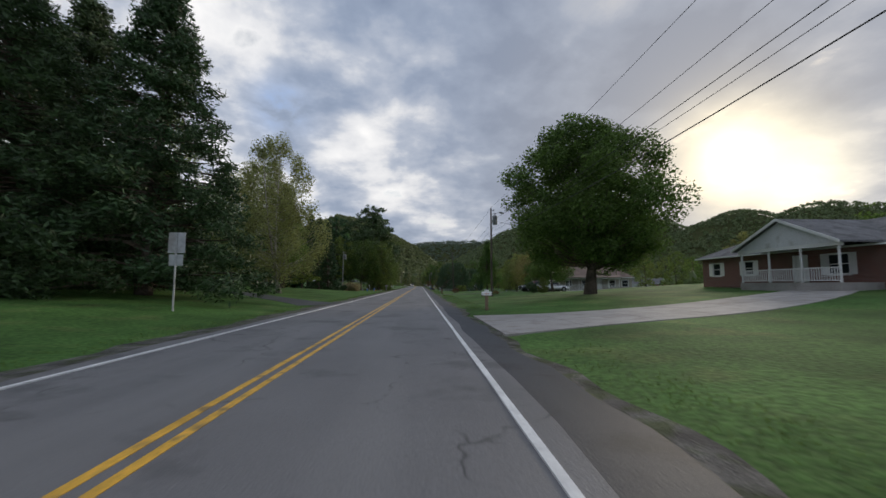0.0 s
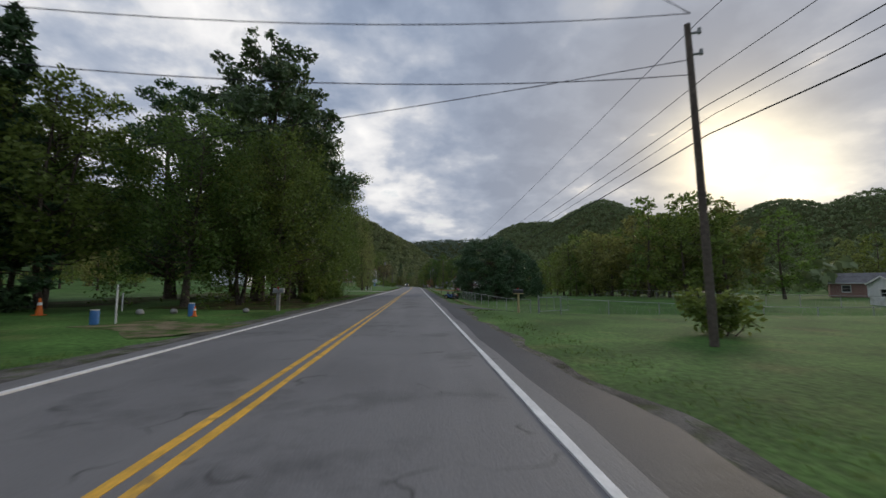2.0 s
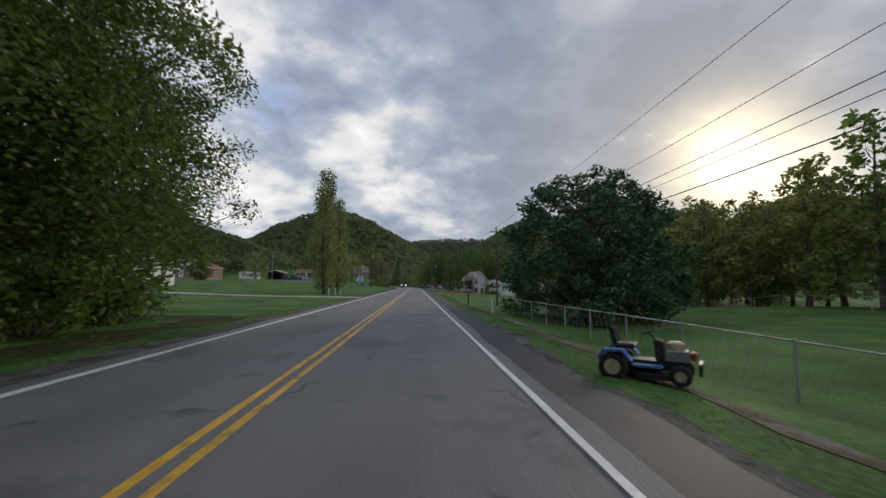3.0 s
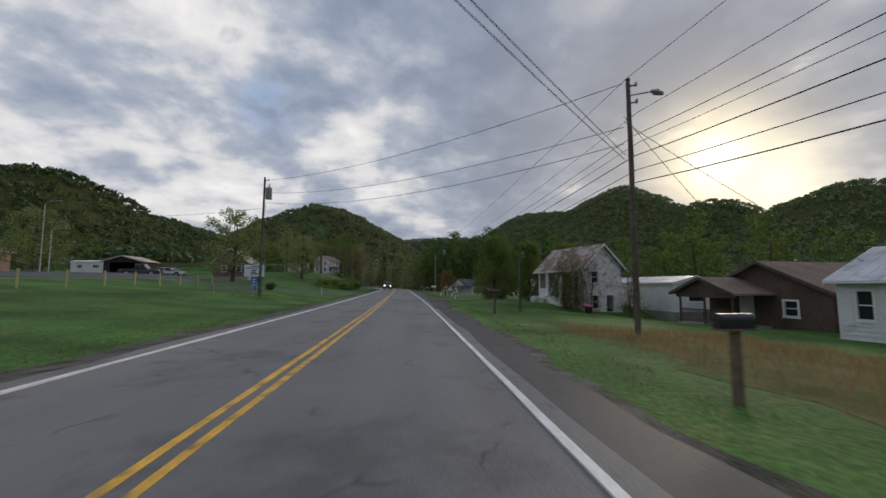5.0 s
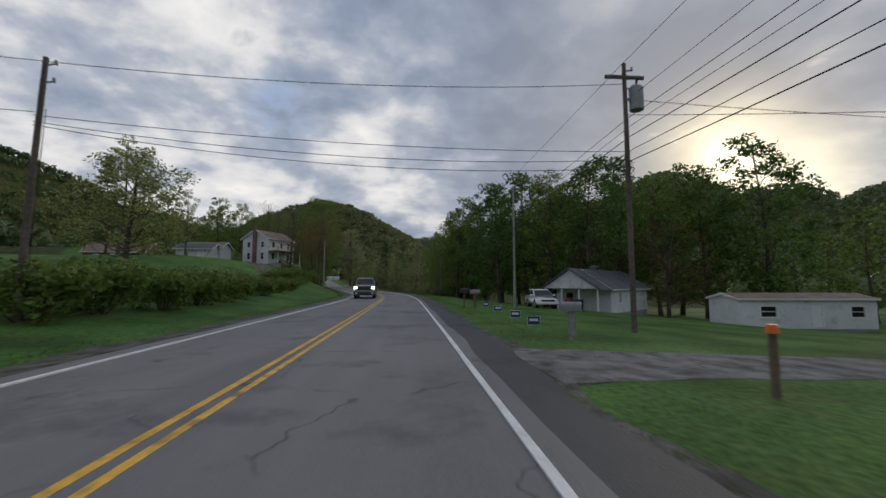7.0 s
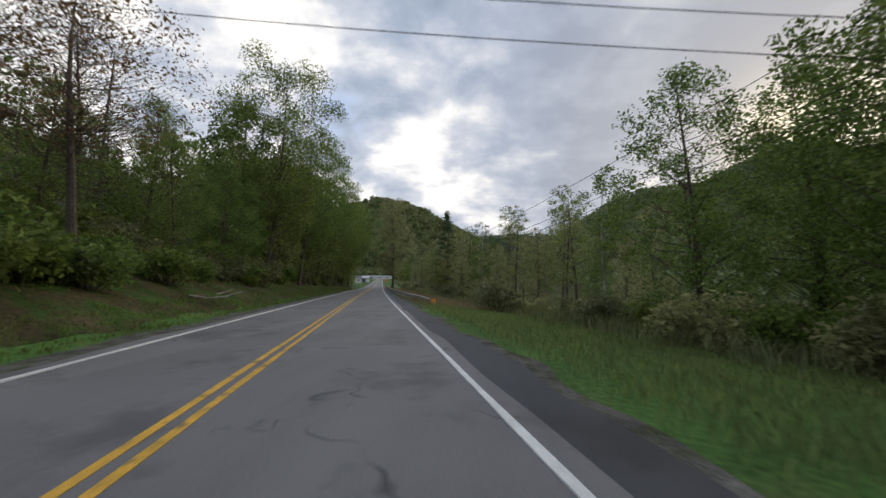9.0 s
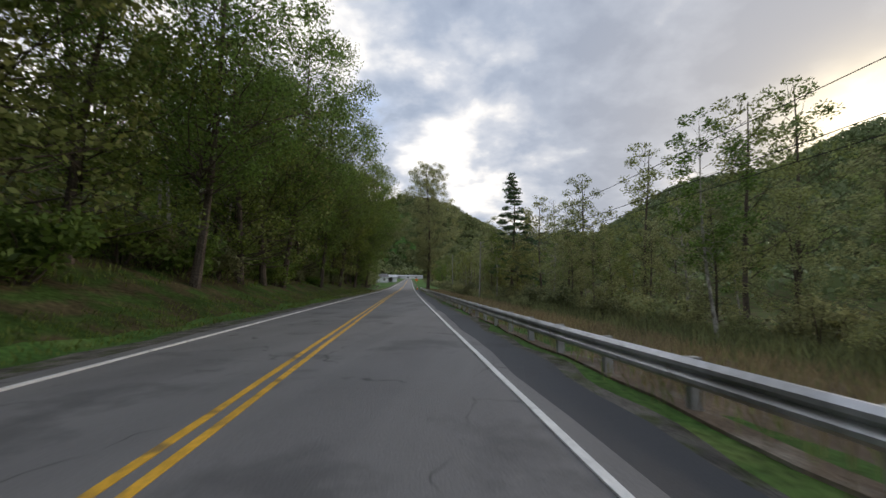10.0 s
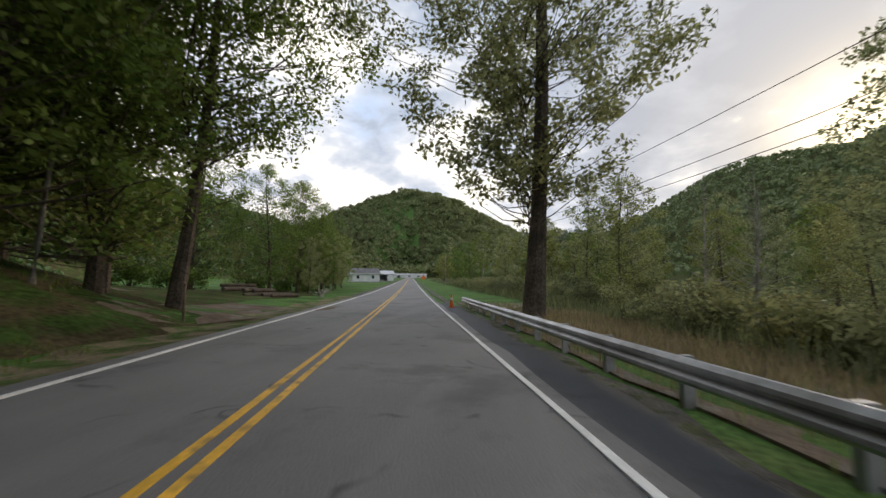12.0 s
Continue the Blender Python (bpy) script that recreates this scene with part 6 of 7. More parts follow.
part("chimney_stack", boxed((2.75, 3.35, -0.55, -0.02, -1.0, 7.2)), BRICK, farmhouse)
part("porch_deck", boxed((6.0, 8.0, 0.2, 7.3, -2.0, 0.1)), STONE, farmhouse)
for y in (0.4, 2.6, 4.8, 7.0):
    part("porch_post", boxed((7.8, 7.92, y, y + 0.12, 0.1, 2.4)), WHITE_TRIM, farmhouse)
part("porch_roof", boxed((6.03, 8.3, 0.0, 7.5, 2.4, 2.55)), BROWN_SHINGLES, farmhouse)
house("farm_shed", "low white farm shed with a dark roof", spot(330, -31.5, -10, 0.2), 5.5, 4.5, 2.2, 0.9, OLD_WHITE, DARK_SHINGLES, holes={"front": [(1.2, 2.0, 0.9, 1.7, W), (3.5, 4.4, 0.05, 2.0, "door")]})
house("white_outbuilding", "small white outbuilding by the farmhouse", spot(333, -31, -12, 0.6), 6, 4.5, 2.3, 1.0, WHITE_SIDING, BROWN_SHINGLES, holes={"front": [(1.4, 2.2, 0.9, 1.8, W), (3.6, 4.4, 0.05, 2.0, "door")]})
house("ridge_brick_house", "brown-roofed brick house up the field", spot(345, -52, -10, 0.2), 11, 6, 2.6, 1.8, BRICK, BROWN_SHINGLES, holes={"front": [(2, 3, 0.9, 2, W), (5, 5.9, 0.1, 2.1, "door"), (8, 9, 0.9, 2, W)]})
house("brick_church", "brick church hall with a red roof beyond the lot", spot(240, -76, 0, 1.0), 11, 16, 3.4, 2.4, PINK_BRICK, material("red_shingles", (0.20, 0.085, 0.075), 0.9, spread=0.2, grain=9), ridge="y", gable_mat=WHITE_SIDING, holes={"front": [(2, 3, 1, 2.4, W), (5, 6.2, 0.1, 2.3, "door"), (8, 9, 1, 2.4, W)], "right": [(3, 4, 1, 2.4, W), (7, 8, 1, 2.4, W), (11, 12, 1, 2.4, W)]})
house("dark_carport", "dark weathered shed with a pale roof edge", spot(256, -50, 0, 0.6), 6, 5, 2.3, 0.9, DARK, PALE_ROOF, ridge="y", over=0.3, trim=PALE_ROOF, holes={"front": [(1, 5, 0.05, 2.1, "open")]}, base=0.2)
house("white_camper", "white camper parked beyond the lot", spot(268, -64, -5, 1.0), 7, 2.6, 2.4, 0.25, WHITE_PLASTIC, WHITE_PLASTIC, over=0.05, holes={"front": [(1.2, 2.3, 1.2, 1.8, W), (4.2, 5.6, 1.2, 1.8, W)]}, base=0.0)
house("valley_house", "small white house in the far field", spot(560, -17, 20, 0.2), 9, 6, 2.6, 1.6, WHITE_SIDING, SHINGLES, holes={"front": [(1.6, 2.6, 0.9, 2, W), (4, 4.9, 0.1, 2.1, "door"), (6.4, 7.4, 0.9, 2, W)]})
house("valley_barn", "pale metal barn in the far field", spot(590, -13, 15, 0.2), 8, 6, 2.8, 1.2, WHITE_SIDING, SILVER_ROOF, holes={"front": [(2.5, 5.5, 0.05, 2.3, "open")]})
house("long_white_building", "long low white building at the end of the road", spot(860, -16, 5, 0.3), 34, 10, 3.4, 1.0, WHITE_SIDING, SILVER_ROOF, holes={"front": [(3, 6, 0.1, 2.6, "open"), (14, 17, 1, 2.2, W), (24, 27, 1, 2.2, W)]})


# ---- vehicles ----
def prism(points, x0, x1, bevel=0.0):
    """A side outline of y, z points drawn out from x0 to x1."""
    bm = bmesh.new()
    a = [bm.verts.new((x0, y, z)) for y, z in points]
    b = [bm.verts.new((x1, y, z)) for y, z in points]
    bm.faces.new(a)
    bm.faces.new(b[::-1])
    n = len(points)
    for i in range(n):
        bm.faces.new((a[i], a[(i + 1) % n], b[(i + 1) % n], b[i]))
    if bevel:
        bmesh.ops.recalc_face_normals(bm, faces=bm.faces)
        bmesh.ops.bevel(bm, geom=list(bm.edges), offset=bevel, segments=2, affect="EDGES")
    return bm


def hexa(low, high, z0, z1):
    """A tapered block: low and high are (x0, x1, y0, y1)."""
    bm = bmesh.new()
    vv = [bm.verts.new(v) for v in ((low[0], low[2], z0), (low[1], low[2], z0), (low[1], low[3], z0), (low[0], low[3], z0), (high[0], high[2], z1), (high[1], high[2], z1), (high[1], high[3], z1), (high[0], high[3], z1))]
    for f in ((3, 2, 1, 0), (4, 5, 6, 7), (0, 1, 5, 4), (1, 2, 6, 5), (2, 3, 7, 6), (3, 0, 4, 7)):
        bm.faces.new([vv[i] for i in f])
    return bm


def wheel(parent, x, y, r, wide=0.22, rim_mat=METAL_GREY):
    bm = bmesh.new()
    tube(bm, [(x - wide / 2, y, r), (x - wide * 0.38, y, r), (x + wide * 0.38, y, r), (x + wide / 2, y, r)], [r * 0.9, r, r, r * 0.9], 18)
    w = part("wheel", bm, RUBBER, parent, "black rubber tyre")
    s = 1 if x > 0 else -1
    xo = x + s * wide / 2
    rim = part("rim", tube(bmesh.new(), [(xo - s * 0.05, y, r), (xo + s * 0.006, y, r)], [r * 0.64, r * 0.6], 14), rim_mat, w)
    return w


def vehicle(name, label, m, length, width, height, paint, pickup=False, lit=False, belt=1.0):
    v = empty(name, m, label, "truck" if pickup else "car", "parked vehicles")
    l, w = length / 2, width / 2
    wr = 0.40 if pickup else 0.34
    nose = belt + (0.10 if pickup else -0.08)
    outline = [(-0.97 * l, 0.42), (-l, 0.62), (-0.985 * l, belt + 0.02), (0.05 * l if not pickup else -0.1 * l, belt + 0.04), (0.42 * l, nose), (0.80 * l, nose - 0.06), (0.94 * l, nose - 0.15), (l, nose - 0.32), (l, 0.42), (0.9 * l, 0.30), (-0.92 * l, 0.30)]
    part("body", prism(outline, -w, w, 0.09), paint, v).data.shade_smooth()
    if pickup:
        lo, hi = (-w + 0.05, w - 0.05, -0.28 * l, 0.42 * l), (-w + 0.2, w - 0.2, -0.2 * l, 0.18 * l)
    else:
        lo, hi = (-w + 0.05, w - 0.05, -0.95 * l, 0.46 * l), (-w + 0.22, w - 0.22, -0.74 * l, 0.04 * l)
    zb = belt - 0.02
    shell = hexa(lo, hi, zb, height)
    bmesh.ops.recalc_face_normals(shell, faces=shell.faces)
    bmesh.ops.bevel(shell, geom=list(shell.edges), offset=0.07, segments=3, affect="EDGES")
    cab = part("cabin", shell, paint, v)
    cab.data.shade_smooth()
    for s in (-1, 1):
        part("sill_trim", boxed((s * (w - 0.02), s * (w + 0.012), -0.42 * l, 0.46 * l, 0.32, 0.44)), BLACK, v)
        part("belt_trim", boxed((s * (w - 0.05), s * (w + 0.008), -0.8 * l, 0.4 * l, belt - 0.08, belt - 0.05)), BLACK, v)
        for y in (-0.08 * l, 0.40 * l):
            part("door_handle", boxed((s * (w - 0.02), s * (w + 0.03), y - 0.30 * l, y - 0.30 * l + 0.16, belt - 0.16, belt - 0.12), bevel=0.008), BLACK, v)
        part("fog_lamp", boxed((s * (w - 0.16), s * (w - 0.40), l - 0.02, l + 0.075, 0.44, 0.53), bevel=0.01), WHITE_PLASTIC, v)
    mid = lambda f: tuple(lo[i] + (hi[i] - lo[i]) * f for i in range(4))
    a, b = mid(0.12), mid(0.86)
    z0, z1 = zb + 0.12 * (height - zb), zb + 0.86 * (height - zb)
    g = 0.012
    part("windscreen", hexa((a[0] + 0.07, a[1] - 0.07, a[3] - 0.02, a[3] + g), (b[0] + 0.07, b[1] - 0.07, b[3] - 0.02, b[3] + g), z0, z1), GLASS, cab)
    part("rear_window", hexa((a[0] + 0.1, a[1] - 0.1, a[2] - g, a[2] + 0.02), (b[0] + 0.1, b[1] - 0.1, b[2] - g, b[2] + 0.02), z0 + 0.05, z1), GLASS, cab)
    for side in (0, 1):
        for f0, f1 in ((0.06, 0.47), (0.53, 0.94)):
            ya0, ya1 = a[2] + (a[3] - a[2]) * f0, a[2] + (a[3] - a[2]) * f1
            yb0, yb1 = b[2] + (b[3] - b[2]) * f0, b[2] + (b[3] - b[2]) * f1
            xa, xb = (a[0], b[0]) if side == 0 else (a[1], b[1])
            s = -1 if side == 0 else 1
            part("side_window", hexa((min(xa + s * g, xa - s * 0.02), max(xa + s * g, xa - s * 0.02), ya0, ya1), (min(xb + s * g, xb - s * 0.02), max(xb + s * g, xb - s * 0.02), yb0, yb1), z0, z1), GLASS, cab)
        s = -1 if side == 0 else 1
        part("mirror", boxed((s * (w - 0.02), s * (w + 0.2), 0.28 * l, 0.28 * l + 0.12, belt + 0.04, belt + (0.34 if pickup else 0.2)), bevel=0.02), BLACK if pickup else paint, v)
        for y in (0.62 * l, -0.58 * l):
            wheel(v, s * (w - 0.1), y, wr)
            part("wheel_arch", tube(bmesh.new(), [(s * (w - 0.28), y, wr + 0.02), (s * (w + 0.004), y, wr + 0.02)], [wr + 0.08, wr + 0.08], 16), BLACK, v)
        hl = part("headlight", boxed((s * (w - 0.05), s * (w - 0.42), l - 0.04, l + 0.012, nose - 0.36, nose - 0.20), bevel=0.01), LAMP_GLOW if lit else WHITE_PLASTIC, v)
        part("tail_light", boxed((s * (w - 0.02), s * (w - 0.16), -l - 0.012, -l + 0.03, belt - 0.32, belt - 0.02), bevel=0.01), RED_PAINT, v)
    if pickup:
        part("bed_floor", boxed((-w + 0.12, w - 0.12, -0.97 * l, -0.3 * l, belt + 0.02, belt + 0.035)), BLACK, v)
        part("hood_scoop", boxed((-0.35, 0.35, 0.5 * l, 0.75 * l, nose - 0.05, nose + 0.03), bevel=0.02), paint, v)
    part("grille", boxed((-w + 0.35, w - 0.35, l - 0.02, l + 0.02, nose - 0.52, nose - 0.16), bevel=0.01), BLACK, v)
    part("front_bumper", boxed((-w + 0.02, w - 0.02, l - 0.08, l + 0.07, 0.38, 0.60), bevel=0.03), BLACK if pickup else paint, v)
    part("rear_bumper", boxed((-w + 0.02, w - 0.02, -l - 0.06, -l + 0.08, 0.38, 0.62), bevel=0.03), BLACK, v)
    part("number_plate", boxed((-0.16, 0.16, -l - 0.075, -l - 0.06, 0.45, 0.57)), WHITE_PLASTIC, v)
    return v


PAINT_WHITE = car_paint("white_car_paint", (0.72, 0.73, 0.74))
PAINT_GREY = car_paint("grey_car_paint", (0.20, 0.22, 0.25))
PAINT_DARK = car_paint("dark_blue_car_paint", (0.03, 0.038, 0.05))
PAINT_RED = car_paint("dark_red_car_paint", (0.13, 0.014, 0.02))
PAINT_SILVER = car_paint("silver_car_paint", (0.46, 0.47, 0.48))
vehicle("white_suv", "white sport utility vehicle parked on the drive", spot(61.8, 22.5, -80, 0.02), 4.7, 1.88, 1.72, PAINT_WHITE)
vehicle("red_suv", "dark red sport utility vehicle parked on the drive", spot(64.0, 21.7, -82, 0.02), 4.5, 1.85, 1.68, PAINT_RED)
vehicle("dark_pickup", "black pickup truck parked behind the cars", spot(66.2, 21.2, 98, 0.02), 5.4, 1.95, 1.80, PAINT_DARK, True)
vehicle("dark_suv", "dark sport utility vehicle parked beside the house", spot(256.5, 20.5, 70, 0.02), 4.6, 1.86, 1.68, PAINT_DARK)
vehicle("white_crossover", "white crossover parked at the porch", spot(287.5, 14.2, 175, 0.02), 4.5, 1.84, 1.62, PAINT_WHITE)
vehicle("black_pickup", "black pickup truck parked at the lot", spot(247, -38.5, -80, 0.05), 5.4, 1.95, 1.82, PAINT_DARK, True)
vehicle("silver_sedan", "silver car parked at the lot", spot(251.5, -36.5, -95, 0.05), 4.5, 1.8, 1.5, PAINT_SILVER)
vehicle("dark_sedan", "dark car parked in the shade of the yard", spot(92, -40, 60, 0.02), 4.5, 1.8, 1.5, PAINT_DARK)
truck_s = 294.0
tx, ty = along(truck_s, -1.7)
truck = vehicle("grey_pickup", "grey pickup truck with lit headlamps on the road", pose(float(tx), float(ty), 0.03, 0, 0, heading(truck_s) + 180), 6.0, 2.02, 2.0, PAINT_GREY, True, True, 1.22)
for s in (-1, 1):
    part("marker_lamp", boxed((s * 0.98, s * 0.86, 2.97, 3.03, 0.80, 0.88)), AMBER_GLOW, truck)


# ---- garden tractor ----
def garden_tractor(m):
    t = empty("garden_tractor", m, "old blue garden tractor with the engine bare", "tractor")
    for s in (-1, 1):
        bm = tube(bmesh.new(), [(s * 0.32, -0.45, 0.27), (s * 0.35, -0.45, 0.27), (s * 0.52, -0.45, 0.27), (s * 0.55, -0.45, 0.27)], [0.22, 0.27, 0.27, 0.22], 18)
        w = part("rear_wheel", bm, RUBBER, t)
        part("rim", tube(bmesh.new(), [(s * 0.5, -0.45, 0.27), (s * 0.56, -0.45, 0.27)], [0.17, 0.15], 14), material("cream_rim_paint", (0.50, 0.42, 0.28), 0.6), w)
        bm = tube(bmesh.new(), [(s * 0.30, 0.72, 0.19), (s * 0.33, 0.72, 0.19), (s * 0.42, 0.72, 0.19), (s * 0.45, 0.72, 0.19)], [0.15, 0.19, 0.19, 0.15], 16)
        w = part("front_wheel", bm, RUBBER, t)
        part("rim", tube(bmesh.new(), [(s * 0.4, 0.72, 0.19), (s * 0.456, 0.72, 0.19)], [0.11, 0.1], 12), bpy.data.materials["cream_rim_paint"], w)
        part("fender", prism([(-0.75, 0.40), (-0.62, 0.60), (-0.25, 0.62), (-0.1, 0.42), (-0.1, 0.38), (-0.27, 0.57), (-0.6, 0.55), (-0.72, 0.38)], s * 0.28, s * 0.56, 0.008), BLUE, t)
        part("footrest", boxed((s * 0.2, s * 0.45, -0.1, 0.42, 0.30, 0.34)), BLUE, t)
    part("chassis", boxed((-0.2, 0.2, -0.6, 0.85, 0.25, 0.40)), BLACK, t)
    part("seat_pan", boxed((-0.24, 0.24, -0.45, -0.08, 0.60, 0.70), bevel=0.03), BLACK, t)
    part("seat_back", prism([(-0.50, 0.66), (-0.40, 0.66), (-0.48, 1.02), (-0.56, 1.0)], -0.23, 0.23, 0.02), BLACK, t)
    part("dashboard", prism([(0.28, 0.4), (0.45, 0.4), (0.42, 0.78), (0.26, 0.82)], -0.2, 0.2, 0.02), DARK, t)
    part("steering_column", rod((0, 0.3, 0.75), (0, 0.16, 0.92), 0.02), BLACK, t)
    bm = bmesh.new()
    ring = [(0.17 * math.cos(a), 0.15 + 0.15 * math.sin(a), 0.93 + 0.05 * math.sin(a)) for a in (2 * math.pi * i / 16 for i in range(17))]
    tube(bm, ring, [0.014] * 17, 6, caps=False)
    part("steering_wheel", bm, BLACK, t)
    part("engine", boxed((-0.2, 0.2, 0.45, 0.85, 0.40, 0.62), bevel=0.02), DULL_METAL, t)
    part("engine_cover", tube(bmesh.new(), [(0, 0.62, 0.6), (0, 0.62, 0.74), (0, 0.62, 0.78)], [0.17, 0.16, 0.1], 14), bpy.data.materials["cream_rim_paint"], t)
    part("muffler", boxed((-0.12, 0.14, 0.86, 0.98, 0.45, 0.6), bevel=0.03), RED_PAINT, t)
    part("mower_deck", tube(bmesh.new(), [(0, 0.2, 0.08), (0, 0.2, 0.18), (0, 0.2, 0.22)], [0.52, 0.52, 0.4], 18), BLACK, t)
    part("front_axle", rod((-0.36, 0.72, 0.19), (0.36, 0.72, 0.19), 0.025), BLACK, t)
    part("front_guard", boxed((-0.3, 0.3, 1.0, 1.06, 0.2, 0.42), bevel=0.02), BLACK, t)
    return t


garden_tractor(spot(114.5, 5.45, -128, 0.0, 0.8))


# ---- mailboxes, signs, posts ----
def mailbox(s, d, label, box_mat, post_mat=WOOD_POST, post=0.06, high=1.05, size=1.0, flag=True, turn=90, arm=False):
    """A round-topped mailbox on a post, its door towards the road."""
    m = empty("mailbox", spot(s, d, turn, 0, 1.0), label, "mailbox", "mailboxes")
    part("post", boxed((-post, post, -post, post, -0.2, high)), post_mat, m)
    hw, ln, z = 0.085 * size, 0.26 * size, high
    prof = [(-hw, z), (hw, z)] + [(hw * math.cos(a), z + 0.12 * size + hw * math.sin(a)) for a in (math.pi * i / 8 for i in range(9))]
    bm = bmesh.new()
    a = [bm.verts.new((x, -ln, zz)) for x, zz in prof]
    b = [bm.verts.new((x, ln, zz)) for x, zz in prof]
    bm.faces.new(a)
    bm.faces.new(b[::-1])
    for i in range(len(prof)):
        bm.faces.new((a[i], a[(i + 1) % len(prof)], b[(i + 1) % len(prof)], b[i]))
    bx = part("mailbox_body", bm, box_mat, m)
    part("door", boxed((-hw * 0.9, hw * 0.9, ln, ln + 0.012, z + 0.01, z + 0.15 * size)), box_mat, bx)
    if flag:
        part("flag", boxed((hw + 0.005, hw + 0.02, 0.0, 0.05, z + 0.1 * size, z + 0.22 * size), (hw + 0.005, hw + 0.02, -0.05, 0.05, z + 0.22 * size, z + 0.28 * size)), RED_PAINT, bx)
    part("shelf", boxed((-hw - 0.02, hw + 0.02, -ln - 0.02, ln + 0.02, z - 0.03, z - 0.004)), post_mat, m)
    if arm:
        part("brace", rod((0, -0.22, z - 0.03), (0, 0, z - 0.4), 0.025), post_mat, m)
    return m


big = mailbox(22.0, 5.8, "white mailbox with a red stripe on a thick wooden post", WHITE_PLASTIC, WOOD_POST, 0.08, 0.80, 1.0, flag=False)
part("number_bar", boxed((-0.092, -0.088, -0.12, 0.10, 0.87, 0.90)), RED_PAINT, big)
part("newspaper_box", boxed((-0.07, 0.07, -0.13, 0.13, 1.0, 1.09), bevel=0.015), WHITE_PLASTIC, big)
mailbox(93.9, 7.4, "dark mailbox on a pale yellow post", BLACK, YELLOW_WOOD, 0.05, 1.05)
mailbox(184.8, 5.9, "dark mailbox with a number plate bar on a post", BLACK, WOOD_POST, 0.045, 0.93, 0.9, flag=False)
mailbox(200.8, 6.3, "black mailbox with a red mark on a bent post", BLACK, WOOD_POST, 0.06, 1.0, 1.2, arm=True)
mailbox(94.7, -5.6, "grey mailbox on a square wooden post", DULL_METAL, GREY_POLE, 0.08, 1.0, 1.1, turn=-90)
mailbox(231.4, 7.0, "orange and white mailbox on a post", ORANGE, WOOD_POST, 0.05, 1.0, 0.9, flag=False)
mailbox(253.6, 7.3, "large white mailbox on a wooden post", WHITE_PLASTIC, GREY_POLE, 0.07, 1.0, 1.5)
mailbox(279.4, 6.0, "black mailbox on a slim post", BLACK, WOOD_POST, 0.04, 1.0, 1.1)
mailbox(278.6, 6.6, "grey mailbox on a thick post", DULL_METAL, WOOD_POST, 0.07, 0.95, 1.2)
mailbox(262.9, 6.6, "grey mailbox with a dark sign board", DULL_METAL, GREY_POLE, 0.05, 0.8, 1.1)
mailbox(140, 5.9, "small mailbox on a wooden post", DULL_METAL, WOOD_POST, 0.05, 1.0)
brick_post = empty("waste_bin", spot(64.0, 5.6, 0), "tall brown bin with a black lid beside the drive", "bin")
part("bin_body", hexa((-0.10, 0.10, -0.11, 0.11), (-0.12, 0.12, -0.13, 0.13), 0.0, 0.72), WOOD_POST, brick_post)
part("lid", boxed((-0.15, 0.15, -0.16, 0.16, 0.72, 0.92), bevel=0.03), BLACK, brick_post)


def route_sign():
    r = empty("route_sign", spot(18.2, -8.4, 0), "two grey metal sign backs on a steel post", "road sign")
    part("post", boxed((-0.03, 0.03, -0.02, 0.02, -0.3, 3.35)), METAL_GREY, r)
    part("upper_panel", boxed((-0.36, 0.36, 0.02, 0.035, 2.50, 3.40), bevel=0.005), METAL_GREY, r)
    part("lower_panel", boxed((-0.30, 0.30, 0.02, 0.035, 1.95, 2.44), bevel=0.005), METAL_GREY, r)
    for z in (2.7, 3.2, 2.2):
        part("bolt", rod((0, -0.02, z), (0, -0.035, z), 0.02, 6), DULL_METAL, r)


route_sign()


def notice_board():
    b = empty("notice_board", spot(223.3, -13.6, 8), "white church notice board on a blue base", "sign")
    part("panel", boxed((-0.95, 0.95, -0.09, 0.09, 1.35, 2.55), bevel=0.02), WHITE_PLASTIC, b)
    part("panel_frame", boxed((-1.0, -0.95, -0.1, 0.1, 1.32, 2.58), (0.95, 1.0, -0.1, 0.1, 1.32, 2.58), (-0.95, 0.95, -0.1, 0.1, 2.55, 2.58), (-0.95, 0.95, -0.1, 0.1, 1.32, 1.35)), BLUE, b)
    part("pedestal", boxed((-0.28, 0.28, -0.08, 0.08, -0.2, 1.32), bevel=0.02), BLUE, b)
    for z, a, e, mat in ((2.40, -0.3, 0.5, BLUE), (2.22, -0.8, 0.75, BLUE), (1.98, -0.25, 0.25, BLACK), (1.80, -0.3, 0.2, BLACK), (1.62, -0.35, 0.45, BLACK)):
        part("text_bar", boxed((a, e, -0.096, -0.09, z - 0.05, z + 0.05)), mat, b)
    for z in (0.5, 0.8, 1.05):
        part("pedestal_bar", boxed((-0.12, 0.12, -0.086, -0.08, z - 0.05, z + 0.05)), WHITE_PLASTIC, b)


notice_board()


def yard_sign(s, d, turn=0.0):
    y = empty("yard_sign", spot(s, d, turn, 0, 0.68), "small navy yard sign with a white bar on wire legs", "sign", "yard signs")
    part("panel", boxed((-0.3, 0.3, -0.006, 0.006, 0.28, 0.70)), WHITE_PLASTIC, y)
    part("panel_face", boxed((-0.28, 0.28, -0.011, -0.006, 0.30, 0.68)), SIGN_BLUE, y)
    part("text_bar", boxed((-0.2, 0.2, -0.015, -0.011, 0.46, 0.58)), WHITE_PLASTIC, y)
    for x in (-0.2, 0.2):
        part("leg", rod((x, 0, -0.1), (x, 0, 0.6), 0.006, 5), METAL_GREY, y)
    return y


